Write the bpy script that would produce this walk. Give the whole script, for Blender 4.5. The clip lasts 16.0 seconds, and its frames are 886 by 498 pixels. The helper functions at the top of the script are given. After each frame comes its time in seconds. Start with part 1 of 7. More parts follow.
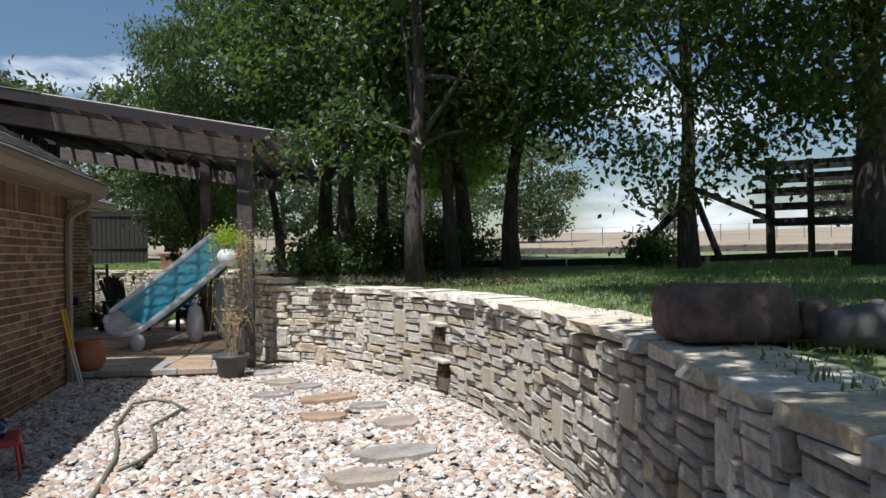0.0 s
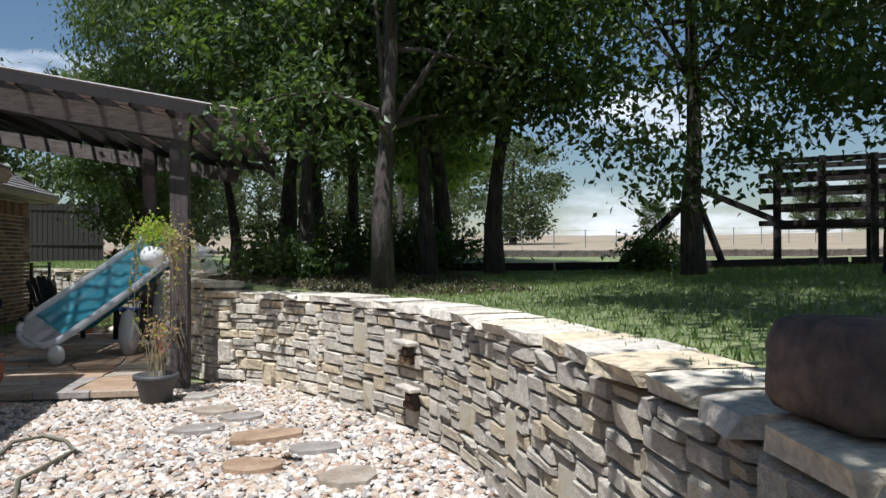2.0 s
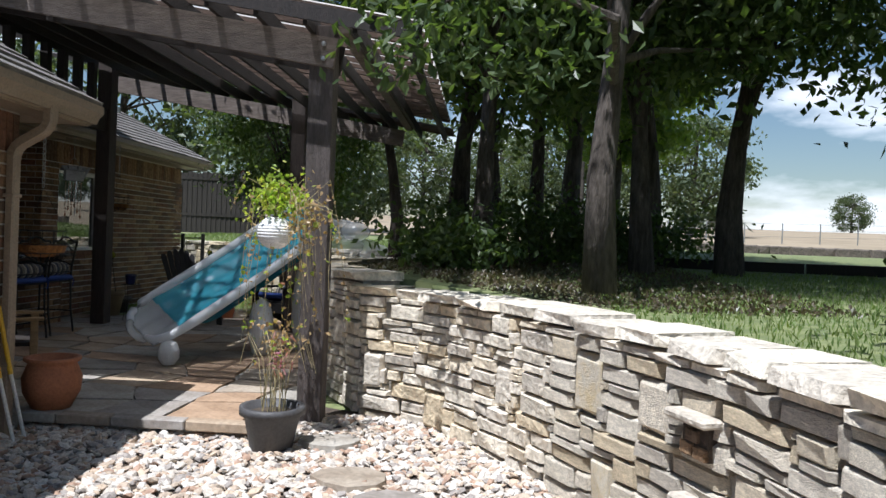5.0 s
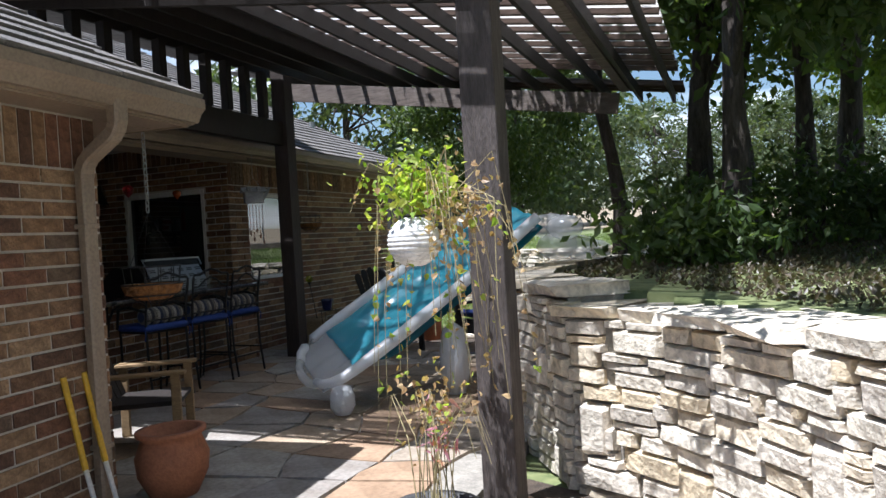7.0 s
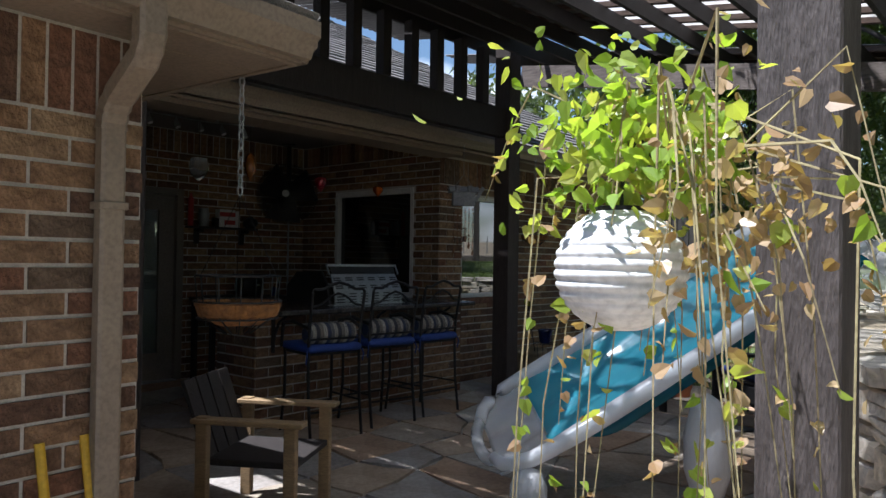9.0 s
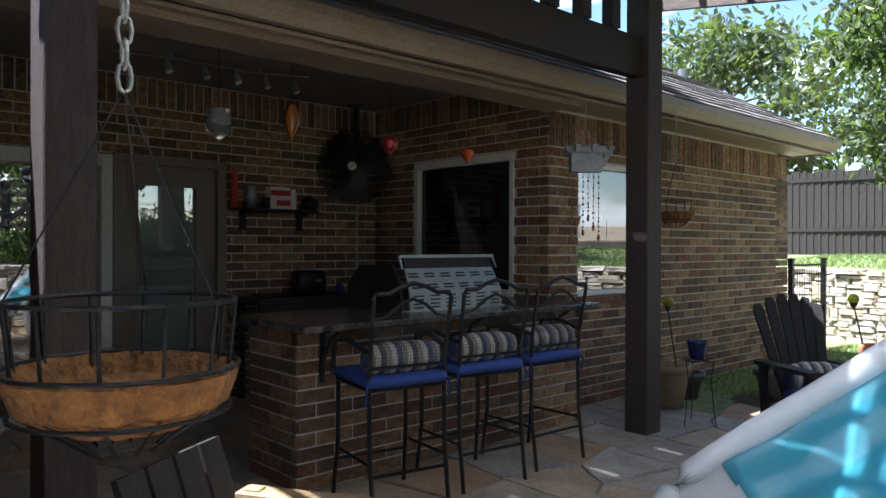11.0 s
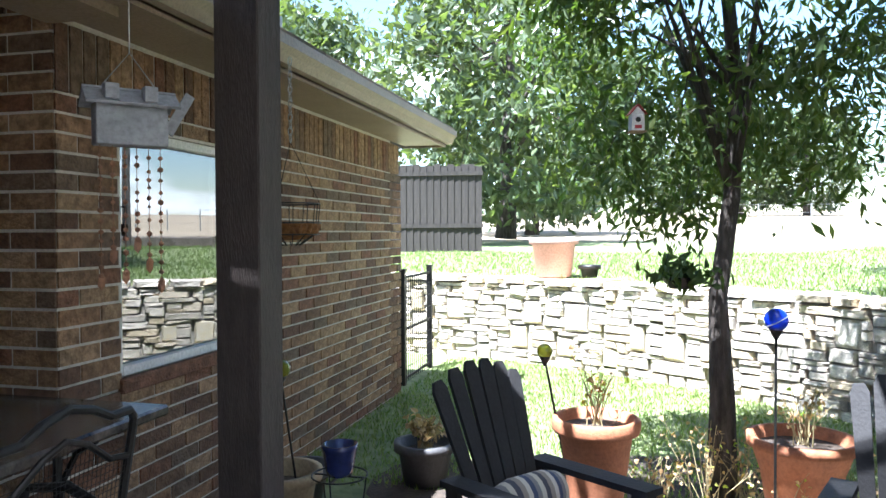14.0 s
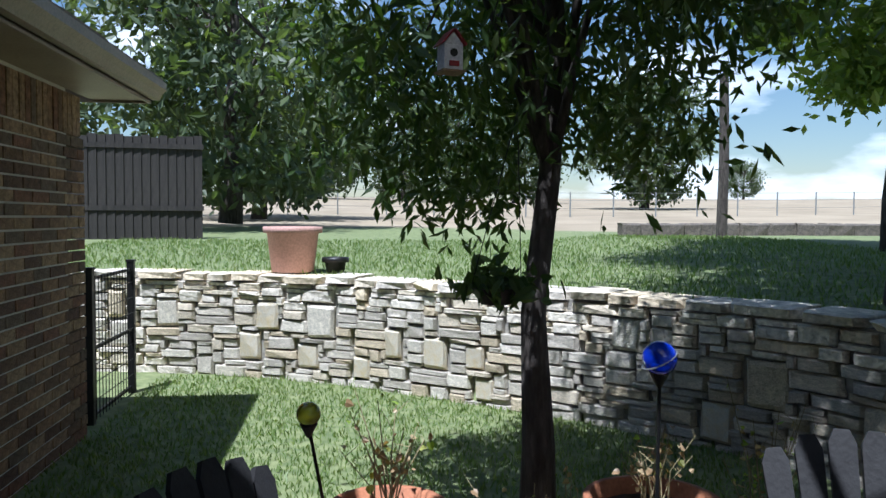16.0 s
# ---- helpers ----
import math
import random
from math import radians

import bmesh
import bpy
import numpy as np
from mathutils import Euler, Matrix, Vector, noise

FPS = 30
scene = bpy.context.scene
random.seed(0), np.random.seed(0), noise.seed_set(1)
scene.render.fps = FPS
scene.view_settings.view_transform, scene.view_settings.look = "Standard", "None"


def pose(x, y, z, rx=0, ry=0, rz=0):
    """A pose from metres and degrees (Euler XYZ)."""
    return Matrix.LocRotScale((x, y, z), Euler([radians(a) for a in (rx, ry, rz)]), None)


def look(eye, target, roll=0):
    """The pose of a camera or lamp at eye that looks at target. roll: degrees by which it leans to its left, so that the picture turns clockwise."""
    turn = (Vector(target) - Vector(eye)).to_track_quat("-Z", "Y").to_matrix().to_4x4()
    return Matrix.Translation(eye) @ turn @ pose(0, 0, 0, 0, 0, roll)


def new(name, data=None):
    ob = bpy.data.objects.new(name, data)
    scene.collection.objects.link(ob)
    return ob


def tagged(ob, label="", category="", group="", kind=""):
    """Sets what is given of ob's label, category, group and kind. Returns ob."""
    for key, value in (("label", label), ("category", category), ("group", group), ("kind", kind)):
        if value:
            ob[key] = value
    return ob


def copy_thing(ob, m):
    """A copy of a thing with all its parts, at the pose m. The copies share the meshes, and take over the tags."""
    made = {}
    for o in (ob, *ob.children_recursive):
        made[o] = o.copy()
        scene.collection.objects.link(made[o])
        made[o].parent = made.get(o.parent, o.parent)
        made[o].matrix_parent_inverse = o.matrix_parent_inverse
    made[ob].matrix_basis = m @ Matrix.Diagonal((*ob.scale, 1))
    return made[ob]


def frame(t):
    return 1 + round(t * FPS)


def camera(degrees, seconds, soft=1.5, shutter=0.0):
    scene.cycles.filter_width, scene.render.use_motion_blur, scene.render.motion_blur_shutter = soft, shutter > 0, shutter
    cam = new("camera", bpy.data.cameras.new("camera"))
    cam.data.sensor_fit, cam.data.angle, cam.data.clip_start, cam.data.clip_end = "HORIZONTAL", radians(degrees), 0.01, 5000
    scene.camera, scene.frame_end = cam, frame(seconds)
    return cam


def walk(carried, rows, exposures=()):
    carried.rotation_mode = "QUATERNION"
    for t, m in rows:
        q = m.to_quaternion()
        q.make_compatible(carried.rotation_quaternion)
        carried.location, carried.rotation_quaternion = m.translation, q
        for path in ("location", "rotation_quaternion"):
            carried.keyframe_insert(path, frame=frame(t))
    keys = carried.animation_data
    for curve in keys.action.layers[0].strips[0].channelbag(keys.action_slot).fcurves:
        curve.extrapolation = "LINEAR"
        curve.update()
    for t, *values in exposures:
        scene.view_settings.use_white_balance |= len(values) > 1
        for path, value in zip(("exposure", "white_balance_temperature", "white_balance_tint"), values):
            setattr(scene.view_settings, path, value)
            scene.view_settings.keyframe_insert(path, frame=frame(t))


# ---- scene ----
cam = camera(62.3, 16.0)
PATH = [
    (0, (1.001, 0.088, 1.454), (1.265, 2.07, 1.469), -0.9),
    (0.5, (1.054, 0.375, 1.462), (1.423, 2.34, 1.505), -1.7),
    (1, (1.177, 0.722, 1.446), (1.601, 2.676, 1.449), -2.7),
    (1.5, (1.253, 1.127, 1.445), (1.6, 3.096, 1.445), 0.2),
    (2, (1.273, 1.525, 1.458), (1.591, 3.5, 1.476), -0.2),
    (2.5, (1.279, 1.964, 1.479), (1.638, 3.932, 1.445), -1.9),
    (3, (1.232, 2.467, 1.479), (1.573, 4.434, 1.368), -1.1),
    (3.5, (1.202, 2.928, 1.467), (1.449, 4.912, 1.423), -1.9),
    (4, (1.164, 3.407, 1.497), (1.25, 5.405, 1.52), -1.4),
    (4.2, (1.121, 3.574, 1.489), (1.175, 5.573, 1.498), 0.6),
    (6.3, (0.933, 5.525, 1.469), (0.498, 7.476, 1.422), -2.2),
    (6.5, (0.93, 5.722, 1.482), (0.417, 7.654, 1.433), -2.8),
    (7, (0.875, 6.171, 1.469), (0.148, 8.034, 1.438), -3.4),
    (7.5, (0.793, 6.612, 1.458), (-0.068, 8.416, 1.411), -1.0),
    (8, (0.688, 7.071, 1.48), (-0.339, 8.787, 1.438), 0.3),
    (8.5, (0.488, 7.509, 1.458), (-0.765, 9.068, 1.431), 1.1),
    (9, (0.219, 7.901, 1.472), (-1.091, 9.412, 1.503), 0.8),
    (9.5, (-0.073, 8.241, 1.454), (-1.438, 9.701, 1.522), -1.7),
    (9.8, (-0.229, 8.434, 1.428), (-1.636, 9.854, 1.462), -0.5),
    (10, (-0.448, 8.592, 1.419), (-1.849, 10.019, 1.403), -0.3),
    (10.2, (-0.603, 8.731, 1.418), (-2.038, 10.123, 1.443), -0.5),
    (12.3, (-1.926, 9.955, 1.709), (-3.431, 11.269, 1.631), 0.2),
    (12.5, (-2.025, 10.118, 1.737), (-3.483, 11.484, 1.642), -0.2),
    (13, (-2.287, 10.505, 1.784), (-3.578, 12.03, 1.704), 0.6),
    (13.3, (-2.396, 10.743, 1.772), (-3.519, 12.397, 1.747), 0.4),
    (13.5, (-2.496, 10.892, 1.747), (-3.434, 12.657, 1.701), -0.1),
    (14, (-2.681, 11.299, 1.716), (-3.18, 13.235, 1.672), -0.2),
    (14.5, (-2.808, 11.642, 1.717), (-3.087, 13.623, 1.685), 0.1),
    (15, (-2.876, 12.011, 1.724), (-2.932, 14.009, 1.665), -1.1),
    (15.5, (-2.93, 12.366, 1.738), (-2.864, 14.364, 1.672), -0.3),
    (16, (-2.966, 12.716, 1.744), (-2.731, 14.7, 1.657), 0.4),
]

EXPOSURES = [(0.0, 0.3, 5900, 10), (4.2, 0.4, 5900, 10), (6.5, 0.9, 5800, 12), (8.0, 1.05, 5800, 12), (9.5, 0.95, 5700, 12), (10.2, 0.95, 5700, 12), (12.3, 4.8, 5800, 13), (13.0, 4.6, 5800, 13), (13.6, 3.75, 5800, 13), (14.2, 2.5, 5450, 10), (14.6, 1.95, 5450, 10), (15.2, 1.3, 5450, 10), (16.0, 0.8, 5350, 10)]
walk(cam, [(t, look(eye, target, roll)) for t, eye, target, roll in PATH], EXPOSURES)

# ---- world and sun ----
SUN_TO = Vector((-0.475, -0.78, 2.22)).normalized()
world = bpy.data.worlds.new("sky")
scene.world = world
world.use_nodes = True
wn, wl = world.node_tree.nodes, world.node_tree.links
wn.clear()
sky = wn.new("ShaderNodeTexSky")
sky.sky_type = "NISHITA"
sky.sun_disc = False
sky.sun_elevation = math.asin(SUN_TO.z)
sky.sun_rotation = math.atan2(SUN_TO.x, SUN_TO.y)
sky.air_density, sky.dust_density, sky.ozone_density = 1.35, 0.2, 3.4
coord = wn.new("ShaderNodeTexCoord")
squash = wn.new("ShaderNodeMapping")
squash.inputs["Scale"].default_value = (2.2, 2.2, 6.5)
cloud = wn.new("ShaderNodeTexNoise")
cloud.inputs["Scale"].default_value, cloud.inputs["Detail"].default_value = 1.6, 8
ramp = wn.new("ShaderNodeValToRGB")
ramp.color_ramp.elements[0].position, ramp.color_ramp.elements[1].position = 0.56, 0.70
mixc = wn.new("ShaderNodeMix")
mixc.data_type = "RGBA"
mixc.inputs[7].default_value = (15.5, 15.7, 16.1, 1)
back = wn.new("ShaderNodeBackground")
back.inputs["Strength"].default_value = 0.06
outw = wn.new("ShaderNodeOutputWorld")
wl.new(coord.outputs["Generated"], squash.inputs["Vector"])
wl.new(squash.outputs["Vector"], cloud.inputs["Vector"])
wl.new(cloud.outputs["Fac"], ramp.inputs["Fac"])
wl.new(ramp.outputs["Color"], mixc.inputs[0])
wl.new(sky.outputs["Color"], mixc.inputs[6])
wl.new(mixc.outputs[2], back.inputs["Color"])
wl.new(back.outputs["Background"], outw.inputs["Surface"])
sun_data = bpy.data.lights.new("sun", "SUN")
sun_data.energy, sun_data.angle, sun_data.color = 5.0, radians(0.53), (1.0, 0.97, 0.93)
sun = new("sun", sun_data)
sun.matrix_basis = look(SUN_TO * 50, (0, 0, 0))

# ---- materials ----
rng = np.random.default_rng(7)


def material(name, base, dark=None, scale=6.0, rough=0.8, bump=0.2, bump_scale=40.0, metal=0.0, vary=None, amount=0.5, stretch=(1, 1, 1), glow=None, sheen=0.0, stain=None):
    """A procedural surface: broad stains of a second colour, fine grain in the relief, and per-piece variation."""
    m = bpy.data.materials.new(name)
    m.use_nodes = True
    n, l = m.node_tree.nodes, m.node_tree.links
    b = n["Principled BSDF"]
    b.inputs["Roughness"].default_value, b.inputs["Metallic"].default_value = rough, metal
    tc = n.new("ShaderNodeTexCoord")
    mp = n.new("ShaderNodeMapping")
    mp.inputs["Scale"].default_value = stretch
    l.new(tc.outputs["Object"], mp.inputs["Vector"])
    big = n.new("ShaderNodeTexNoise")
    big.inputs["Scale"].default_value, big.inputs["Detail"].default_value, big.inputs["Roughness"].default_value = scale, 6, 0.65
    fine = n.new("ShaderNodeTexNoise")
    fine.inputs["Scale"].default_value, fine.inputs["Detail"].default_value = bump_scale, 5
    l.new(mp.outputs["Vector"], big.inputs["Vector"])
    l.new(mp.outputs["Vector"], fine.inputs["Vector"])
    rmp = n.new("ShaderNodeValToRGB")
    rmp.color_ramp.elements[0].position, rmp.color_ramp.elements[1].position = 0.36, 0.66
    dk = dark or tuple(c * 0.6 for c in base)
    rmp.color_ramp.elements[0].color, rmp.color_ramp.elements[1].color = (*dk, 1), (*base, 1)
    l.new(big.outputs["Fac"], rmp.inputs["Fac"])
    col = rmp.outputs["Color"]
    grain = n.new("ShaderNodeMix")
    grain.data_type, grain.blend_type = "RGBA", "MULTIPLY"
    grain.inputs[0].default_value = 0.45
    l.new(col, grain.inputs[6])
    gr = n.new("ShaderNodeValToRGB")
    gr.color_ramp.elements[0].position, gr.color_ramp.elements[1].position = 0.3, 0.6
    gr.color_ramp.elements[0].color = (0.45, 0.45, 0.45, 1)
    l.new(fine.outputs["Fac"], gr.inputs["Fac"])
    l.new(gr.outputs["Color"], grain.inputs[7])
    col = grain.outputs[2]
    if vary:
        kind, colours = vary
        src = n.new("ShaderNodeObjectInfo").outputs["Random"] if kind == "object" else n.new("ShaderNodeNewGeometry").outputs["Random Per Island"]
        pick = n.new("ShaderNodeValToRGB")
        pick.color_ramp.interpolation = "CONSTANT"
        els = pick.color_ramp.elements
        while len(els) < len(colours):
            els.new(0.5)
        for i, c in enumerate(colours):
            els[i].position, els[i].color = i / len(colours), (*c, 1)
        l.new(src, pick.inputs["Fac"])
        mx = n.new("ShaderNodeMix")
        mx.data_type, mx.blend_type = "RGBA", "MULTIPLY"
        mx.inputs[0].default_value = 1.0
        l.new(pick.outputs["Color"], mx.inputs[6])
        l.new(col, mx.inputs[7])
        col = mx.outputs[2]
    l.new(col, b.inputs["Base Color"])
    bp = n.new("ShaderNodeBump")
    bp.inputs["Strength"].default_value, bp.inputs["Distance"].default_value = bump, 0.02
    l.new(fine.outputs["Fac"], bp.inputs["Height"])
    l.new(bp.outputs["Normal"], b.inputs["Normal"])
    return m


def leaf_material(name, colours, through_light=0.45):
    m = bpy.data.materials.new(name)
    m.use_nodes = True
    n, l = m.node_tree.nodes, m.node_tree.links
    b = n["Principled BSDF"]
    b.inputs["Roughness"].default_value = 0.42
    rnd = n.new("ShaderNodeNewGeometry")
    pick = n.new("ShaderNodeValToRGB")
    els = pick.color_ramp.elements
    while len(els) < len(colours):
        els.new(0.5)
    for i, c in enumerate(colours):
        els[i].position, els[i].color = i / (len(colours) - 1), (*c, 1)
    l.new(rnd.outputs["Random Per Island"], pick.inputs["Fac"])
    l.new(pick.outputs["Color"], b.inputs["Base Color"])
    tr = n.new("ShaderNodeBsdfTranslucent")
    br = n.new("ShaderNodeMix")
    br.data_type, br.blend_type = "RGBA", "MULTIPLY"
    br.inputs[0].default_value = 1.0
    br.inputs[7].default_value = (1.6, 1.7, 0.5, 1)
    l.new(pick.outputs["Color"], br.inputs[6])
    l.new(br.outputs[2], tr.inputs["Color"])
    mix = n.new("ShaderNodeMixShader")
    mix.inputs[0].default_value = through_light
    l.new(b.outputs["BSDF"], mix.inputs[1])
    l.new(tr.outputs["BSDF"], mix.inputs[2])
    l.new(mix.outputs["Shader"], n["Material Output"].inputs["Surface"])
    return m


def glass_material(name, colour=(0.9, 0.95, 0.95), rough=0.0, clear=0.5):
    """Thin glazing: mirror gloss over see-through."""
    m = bpy.data.materials.new(name)
    m.use_nodes = True
    n, l = m.node_tree.nodes, m.node_tree.links
    n.remove(n["Principled BSDF"])
    tp = n.new("ShaderNodeBsdfTransparent")
    tp.inputs["Color"].default_value = (*colour, 1)
    gl = n.new("ShaderNodeBsdfGlossy")
    gl.inputs["Roughness"].default_value = rough
    mix = n.new("ShaderNodeMixShader")
    mix.inputs[0].default_value = clear
    l.new(tp.outputs["BSDF"], mix.inputs[1])
    l.new(gl.outputs["BSDF"], mix.inputs[2])
    l.new(mix.outputs["Shader"], n["Material Output"].inputs["Surface"])
    return m


BRICKS = [(0.165, 0.10, 0.062), (0.24, 0.155, 0.095), (0.125, 0.07, 0.045), (0.29, 0.20, 0.125), (0.20, 0.10, 0.062), (0.34, 0.245, 0.16), (0.15, 0.11, 0.08), (0.27, 0.17, 0.10)]
BRICKS = [(a * 1.08 + 0.012, b * 0.99 + 0.012, c * 0.87 + 0.012) for a, b, c in BRICKS]
M_BRICK = material("brick_clay", (1.2, 1.17, 1.12), (0.5, 0.45, 0.40), 22, 0.92, 0.8, 70, vary=("object", BRICKS))
M_BRICKS = material("brick_clay_far", (1.2, 1.17, 1.12), (0.5, 0.45, 0.40), 22, 0.92, 0.8, 70, vary=("island", BRICKS))
M_MORTAR = material("mortar", (0.66, 0.62, 0.55), (0.54, 0.50, 0.44), 10, 0.95, 0.3, 120)
STONES = [(0.68, 0.65, 0.58), (0.74, 0.70, 0.62), (0.58, 0.55, 0.50), (0.70, 0.64, 0.53), (0.76, 0.73, 0.66), (0.62, 0.59, 0.54), (0.66, 0.58, 0.44), (0.72, 0.69, 0.63)]
STONES = [(a * 1.06, b * 1.01, c * 0.95) for a, b, c in STONES]
M_STONE = material("limestone", (1.12, 1.11, 1.08), (0.72, 0.71, 0.69), 7, 0.95, 0.9, 28, vary=("object", STONES))
M_STONES = material("limestone_far", (1.12, 1.11, 1.08), (0.72, 0.71, 0.69), 7, 0.95, 0.9, 28, vary=("island", STONES))
M_OCHRE = material("ochre_stone", (0.58, 0.47, 0.29), (0.60, 0.55, 0.46), 4, 0.95, 0.6, 30)
M_JOINT = material("stone_joint", (0.40, 0.37, 0.32), (0.26, 0.24, 0.21), 9, 1.0, 0.5, 60)
PEBBLES = [(0.62, 0.55, 0.47), (0.50, 0.40, 0.31), (0.68, 0.62, 0.55), (0.42, 0.28, 0.20), (0.56, 0.50, 0.44), (0.36, 0.32, 0.29), (0.60, 0.47, 0.35), (0.70, 0.66, 0.60)]
M_PEBBLE = material("river_pebble", (1.05, 1.05, 1.05), (0.8, 0.8, 0.8), 20, 0.75, 0.1, 80, vary=("island", PEBBLES))
FLAGS = [(0.40, 0.34, 0.27), (0.46, 0.36, 0.26), (0.36, 0.33, 0.30), (0.42, 0.29, 0.19), (0.44, 0.41, 0.36)]
M_FLAG = material("flagstone", (1.05, 1.05, 1.05), (0.66, 0.62, 0.58), 3, 0.8, 0.3, 30, vary=("object", FLAGS))
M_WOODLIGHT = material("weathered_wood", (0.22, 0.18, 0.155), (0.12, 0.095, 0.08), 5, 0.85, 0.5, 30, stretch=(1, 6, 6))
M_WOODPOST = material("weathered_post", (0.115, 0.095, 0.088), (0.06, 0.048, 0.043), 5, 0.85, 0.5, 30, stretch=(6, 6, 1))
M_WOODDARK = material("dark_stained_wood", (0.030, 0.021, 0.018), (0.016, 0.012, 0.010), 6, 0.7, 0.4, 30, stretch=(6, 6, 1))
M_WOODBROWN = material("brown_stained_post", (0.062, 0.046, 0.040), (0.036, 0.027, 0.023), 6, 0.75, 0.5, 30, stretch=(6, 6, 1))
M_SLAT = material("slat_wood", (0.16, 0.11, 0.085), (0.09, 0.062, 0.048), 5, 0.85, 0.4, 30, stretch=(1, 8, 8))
M_TRIM = material("tan_paint", (0.30, 0.232, 0.165), (0.25, 0.19, 0.135), 3, 0.5, 0.05, 60)
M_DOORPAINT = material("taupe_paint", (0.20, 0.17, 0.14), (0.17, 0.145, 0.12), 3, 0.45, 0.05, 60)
M_WHITE = material("white_paint", (0.75, 0.74, 0.71), (0.66, 0.65, 0.62), 3, 0.5, 0.05, 60)
M_CEIL = material("ceiling_paint", (0.22, 0.20, 0.18), (0.19, 0.17, 0.155), 2, 0.8, 0.1, 80)
M_SHINGLE = material("asphalt_shingle", (0.24, 0.22, 0.205), (0.15, 0.14, 0.13), 5, 0.95, 0.6, 120)
M_LAWN = material("lawn_soil", (0.10, 0.13, 0.045), (0.07, 0.085, 0.03), 2.5, 1.0, 0.6, 30)
M_BARK = material("bark", (0.125, 0.105, 0.09), (0.045, 0.036, 0.03), 6, 1.0, 1.0, 16, stretch=(3, 3, 0.7))
M_TERRA = material("terracotta", (0.44, 0.17, 0.08), (0.33, 0.13, 0.065), 6, 0.8, 0.15, 60)
M_BLACKMETAL = material("black_metal", (0.035, 0.033, 0.032), (0.02, 0.02, 0.02), 8, 0.45, 0.1, 80, metal=0.6)
M_GREYPLASTIC = material("charcoal_resin", (0.022, 0.021, 0.022), (0.015, 0.014, 0.015), 6, 0.75, 0.15, 60)
M_BLUE = material("blue_fabric", (0.035, 0.075, 0.30), (0.025, 0.055, 0.23), 8, 0.9, 0.4, 200)
M_STEEL = material("grey_steel", (0.42, 0.44, 0.44), (0.36, 0.37, 0.37), 5, 0.4, 0.05, 60, metal=0.7)
M_GRANITE = material("granite", (0.15, 0.13, 0.11), (0.022, 0.02, 0.019), 16, 0.18, 0.05, 60)
M_BLUEGLAZE = material("blue_glaze", (0.02, 0.03, 0.12), (0.015, 0.02, 0.07), 6, 0.15, 0.05, 40)
M_COCO = material("coco_fibre", (0.34, 0.15, 0.04), (0.17, 0.075, 0.025), 14, 1.0, 1.0, 60)
M_PAPER = material("white_paper", (0.80, 0.79, 0.77), (0.74, 0.73, 0.71), 3, 0.8, 0.1, 60)
M_ROCK = material("brown_boulder", (0.23, 0.15, 0.11), (0.085, 0.065, 0.058), 4.5, 0.9, 1.0, 18)
M_SOIL = material("soil", (0.10, 0.075, 0.055), (0.05, 0.038, 0.03), 12, 1.0, 0.8, 50)
M_YELLOW = material("yellow_plastic", (0.70, 0.42, 0.02), (0.62, 0.37, 0.02), 4, 0.45, 0.05, 60)
M_GREYPOT = material("grey_resin_pot", (0.085, 0.083, 0.085), (0.06, 0.058, 0.06), 5, 0.6, 0.2, 50)
M_LIGHTWOOD = material("light_wood", (0.36, 0.24, 0.12), (0.26, 0.17, 0.085), 5, 0.7, 0.3, 40, stretch=(1, 1, 6))
M_LEAF_OAK = leaf_material("oak_leaf", [(0.045, 0.075, 0.028), (0.07, 0.11, 0.04), (0.11, 0.145, 0.065)], 0.5)
M_LEAF_WILLOW = leaf_material("willow_leaf", [(0.045, 0.08, 0.026), (0.07, 0.11, 0.036), (0.11, 0.14, 0.052)], 0.45)
M_LEAF_FAR = leaf_material("far_leaf", [(0.06, 0.085, 0.045), (0.085, 0.115, 0.06), (0.115, 0.14, 0.08)], 0.4)
M_LEAF_LIME = leaf_material("lime_leaf", [(0.22, 0.34, 0.05), (0.33, 0.42, 0.08), (0.42, 0.42, 0.13)], 0.5)
M_LEAF_SUNNY = leaf_material("sunny_leaf", [(0.12, 0.18, 0.05), (0.18, 0.25, 0.07), (0.24, 0.29, 0.10)], 0.5)
M_LEAF_DRY = leaf_material("dry_leaf", [(0.28, 0.17, 0.085), (0.40, 0.27, 0.15), (0.48, 0.36, 0.21)], 0.3)
M_GRASS = leaf_material("grass_blade", [(0.10, 0.16, 0.045), (0.15, 0.22, 0.065), (0.23, 0.27, 0.10)], 0.35)
M_GLASS = glass_material("window_glass", (0.3, 0.32, 0.32), 0.01, 0.55)


def glass_ball_material(name, colour):
    m = bpy.data.materials.new(name)
    m.use_nodes = True
    b = m.node_tree.nodes["Principled BSDF"]
    b.inputs["Base Color"].default_value = (*colour, 1)
    b.inputs["Roughness"].default_value = 0.06
    b.inputs["Transmission Weight"].default_value = 0.55
    return m


M_BLUEGLASS = glass_ball_material("blue_glass", (0.02, 0.06, 0.75))
M_YELLOWGLASS = glass_ball_material("yellow_glass", (0.42, 0.42, 0.04))


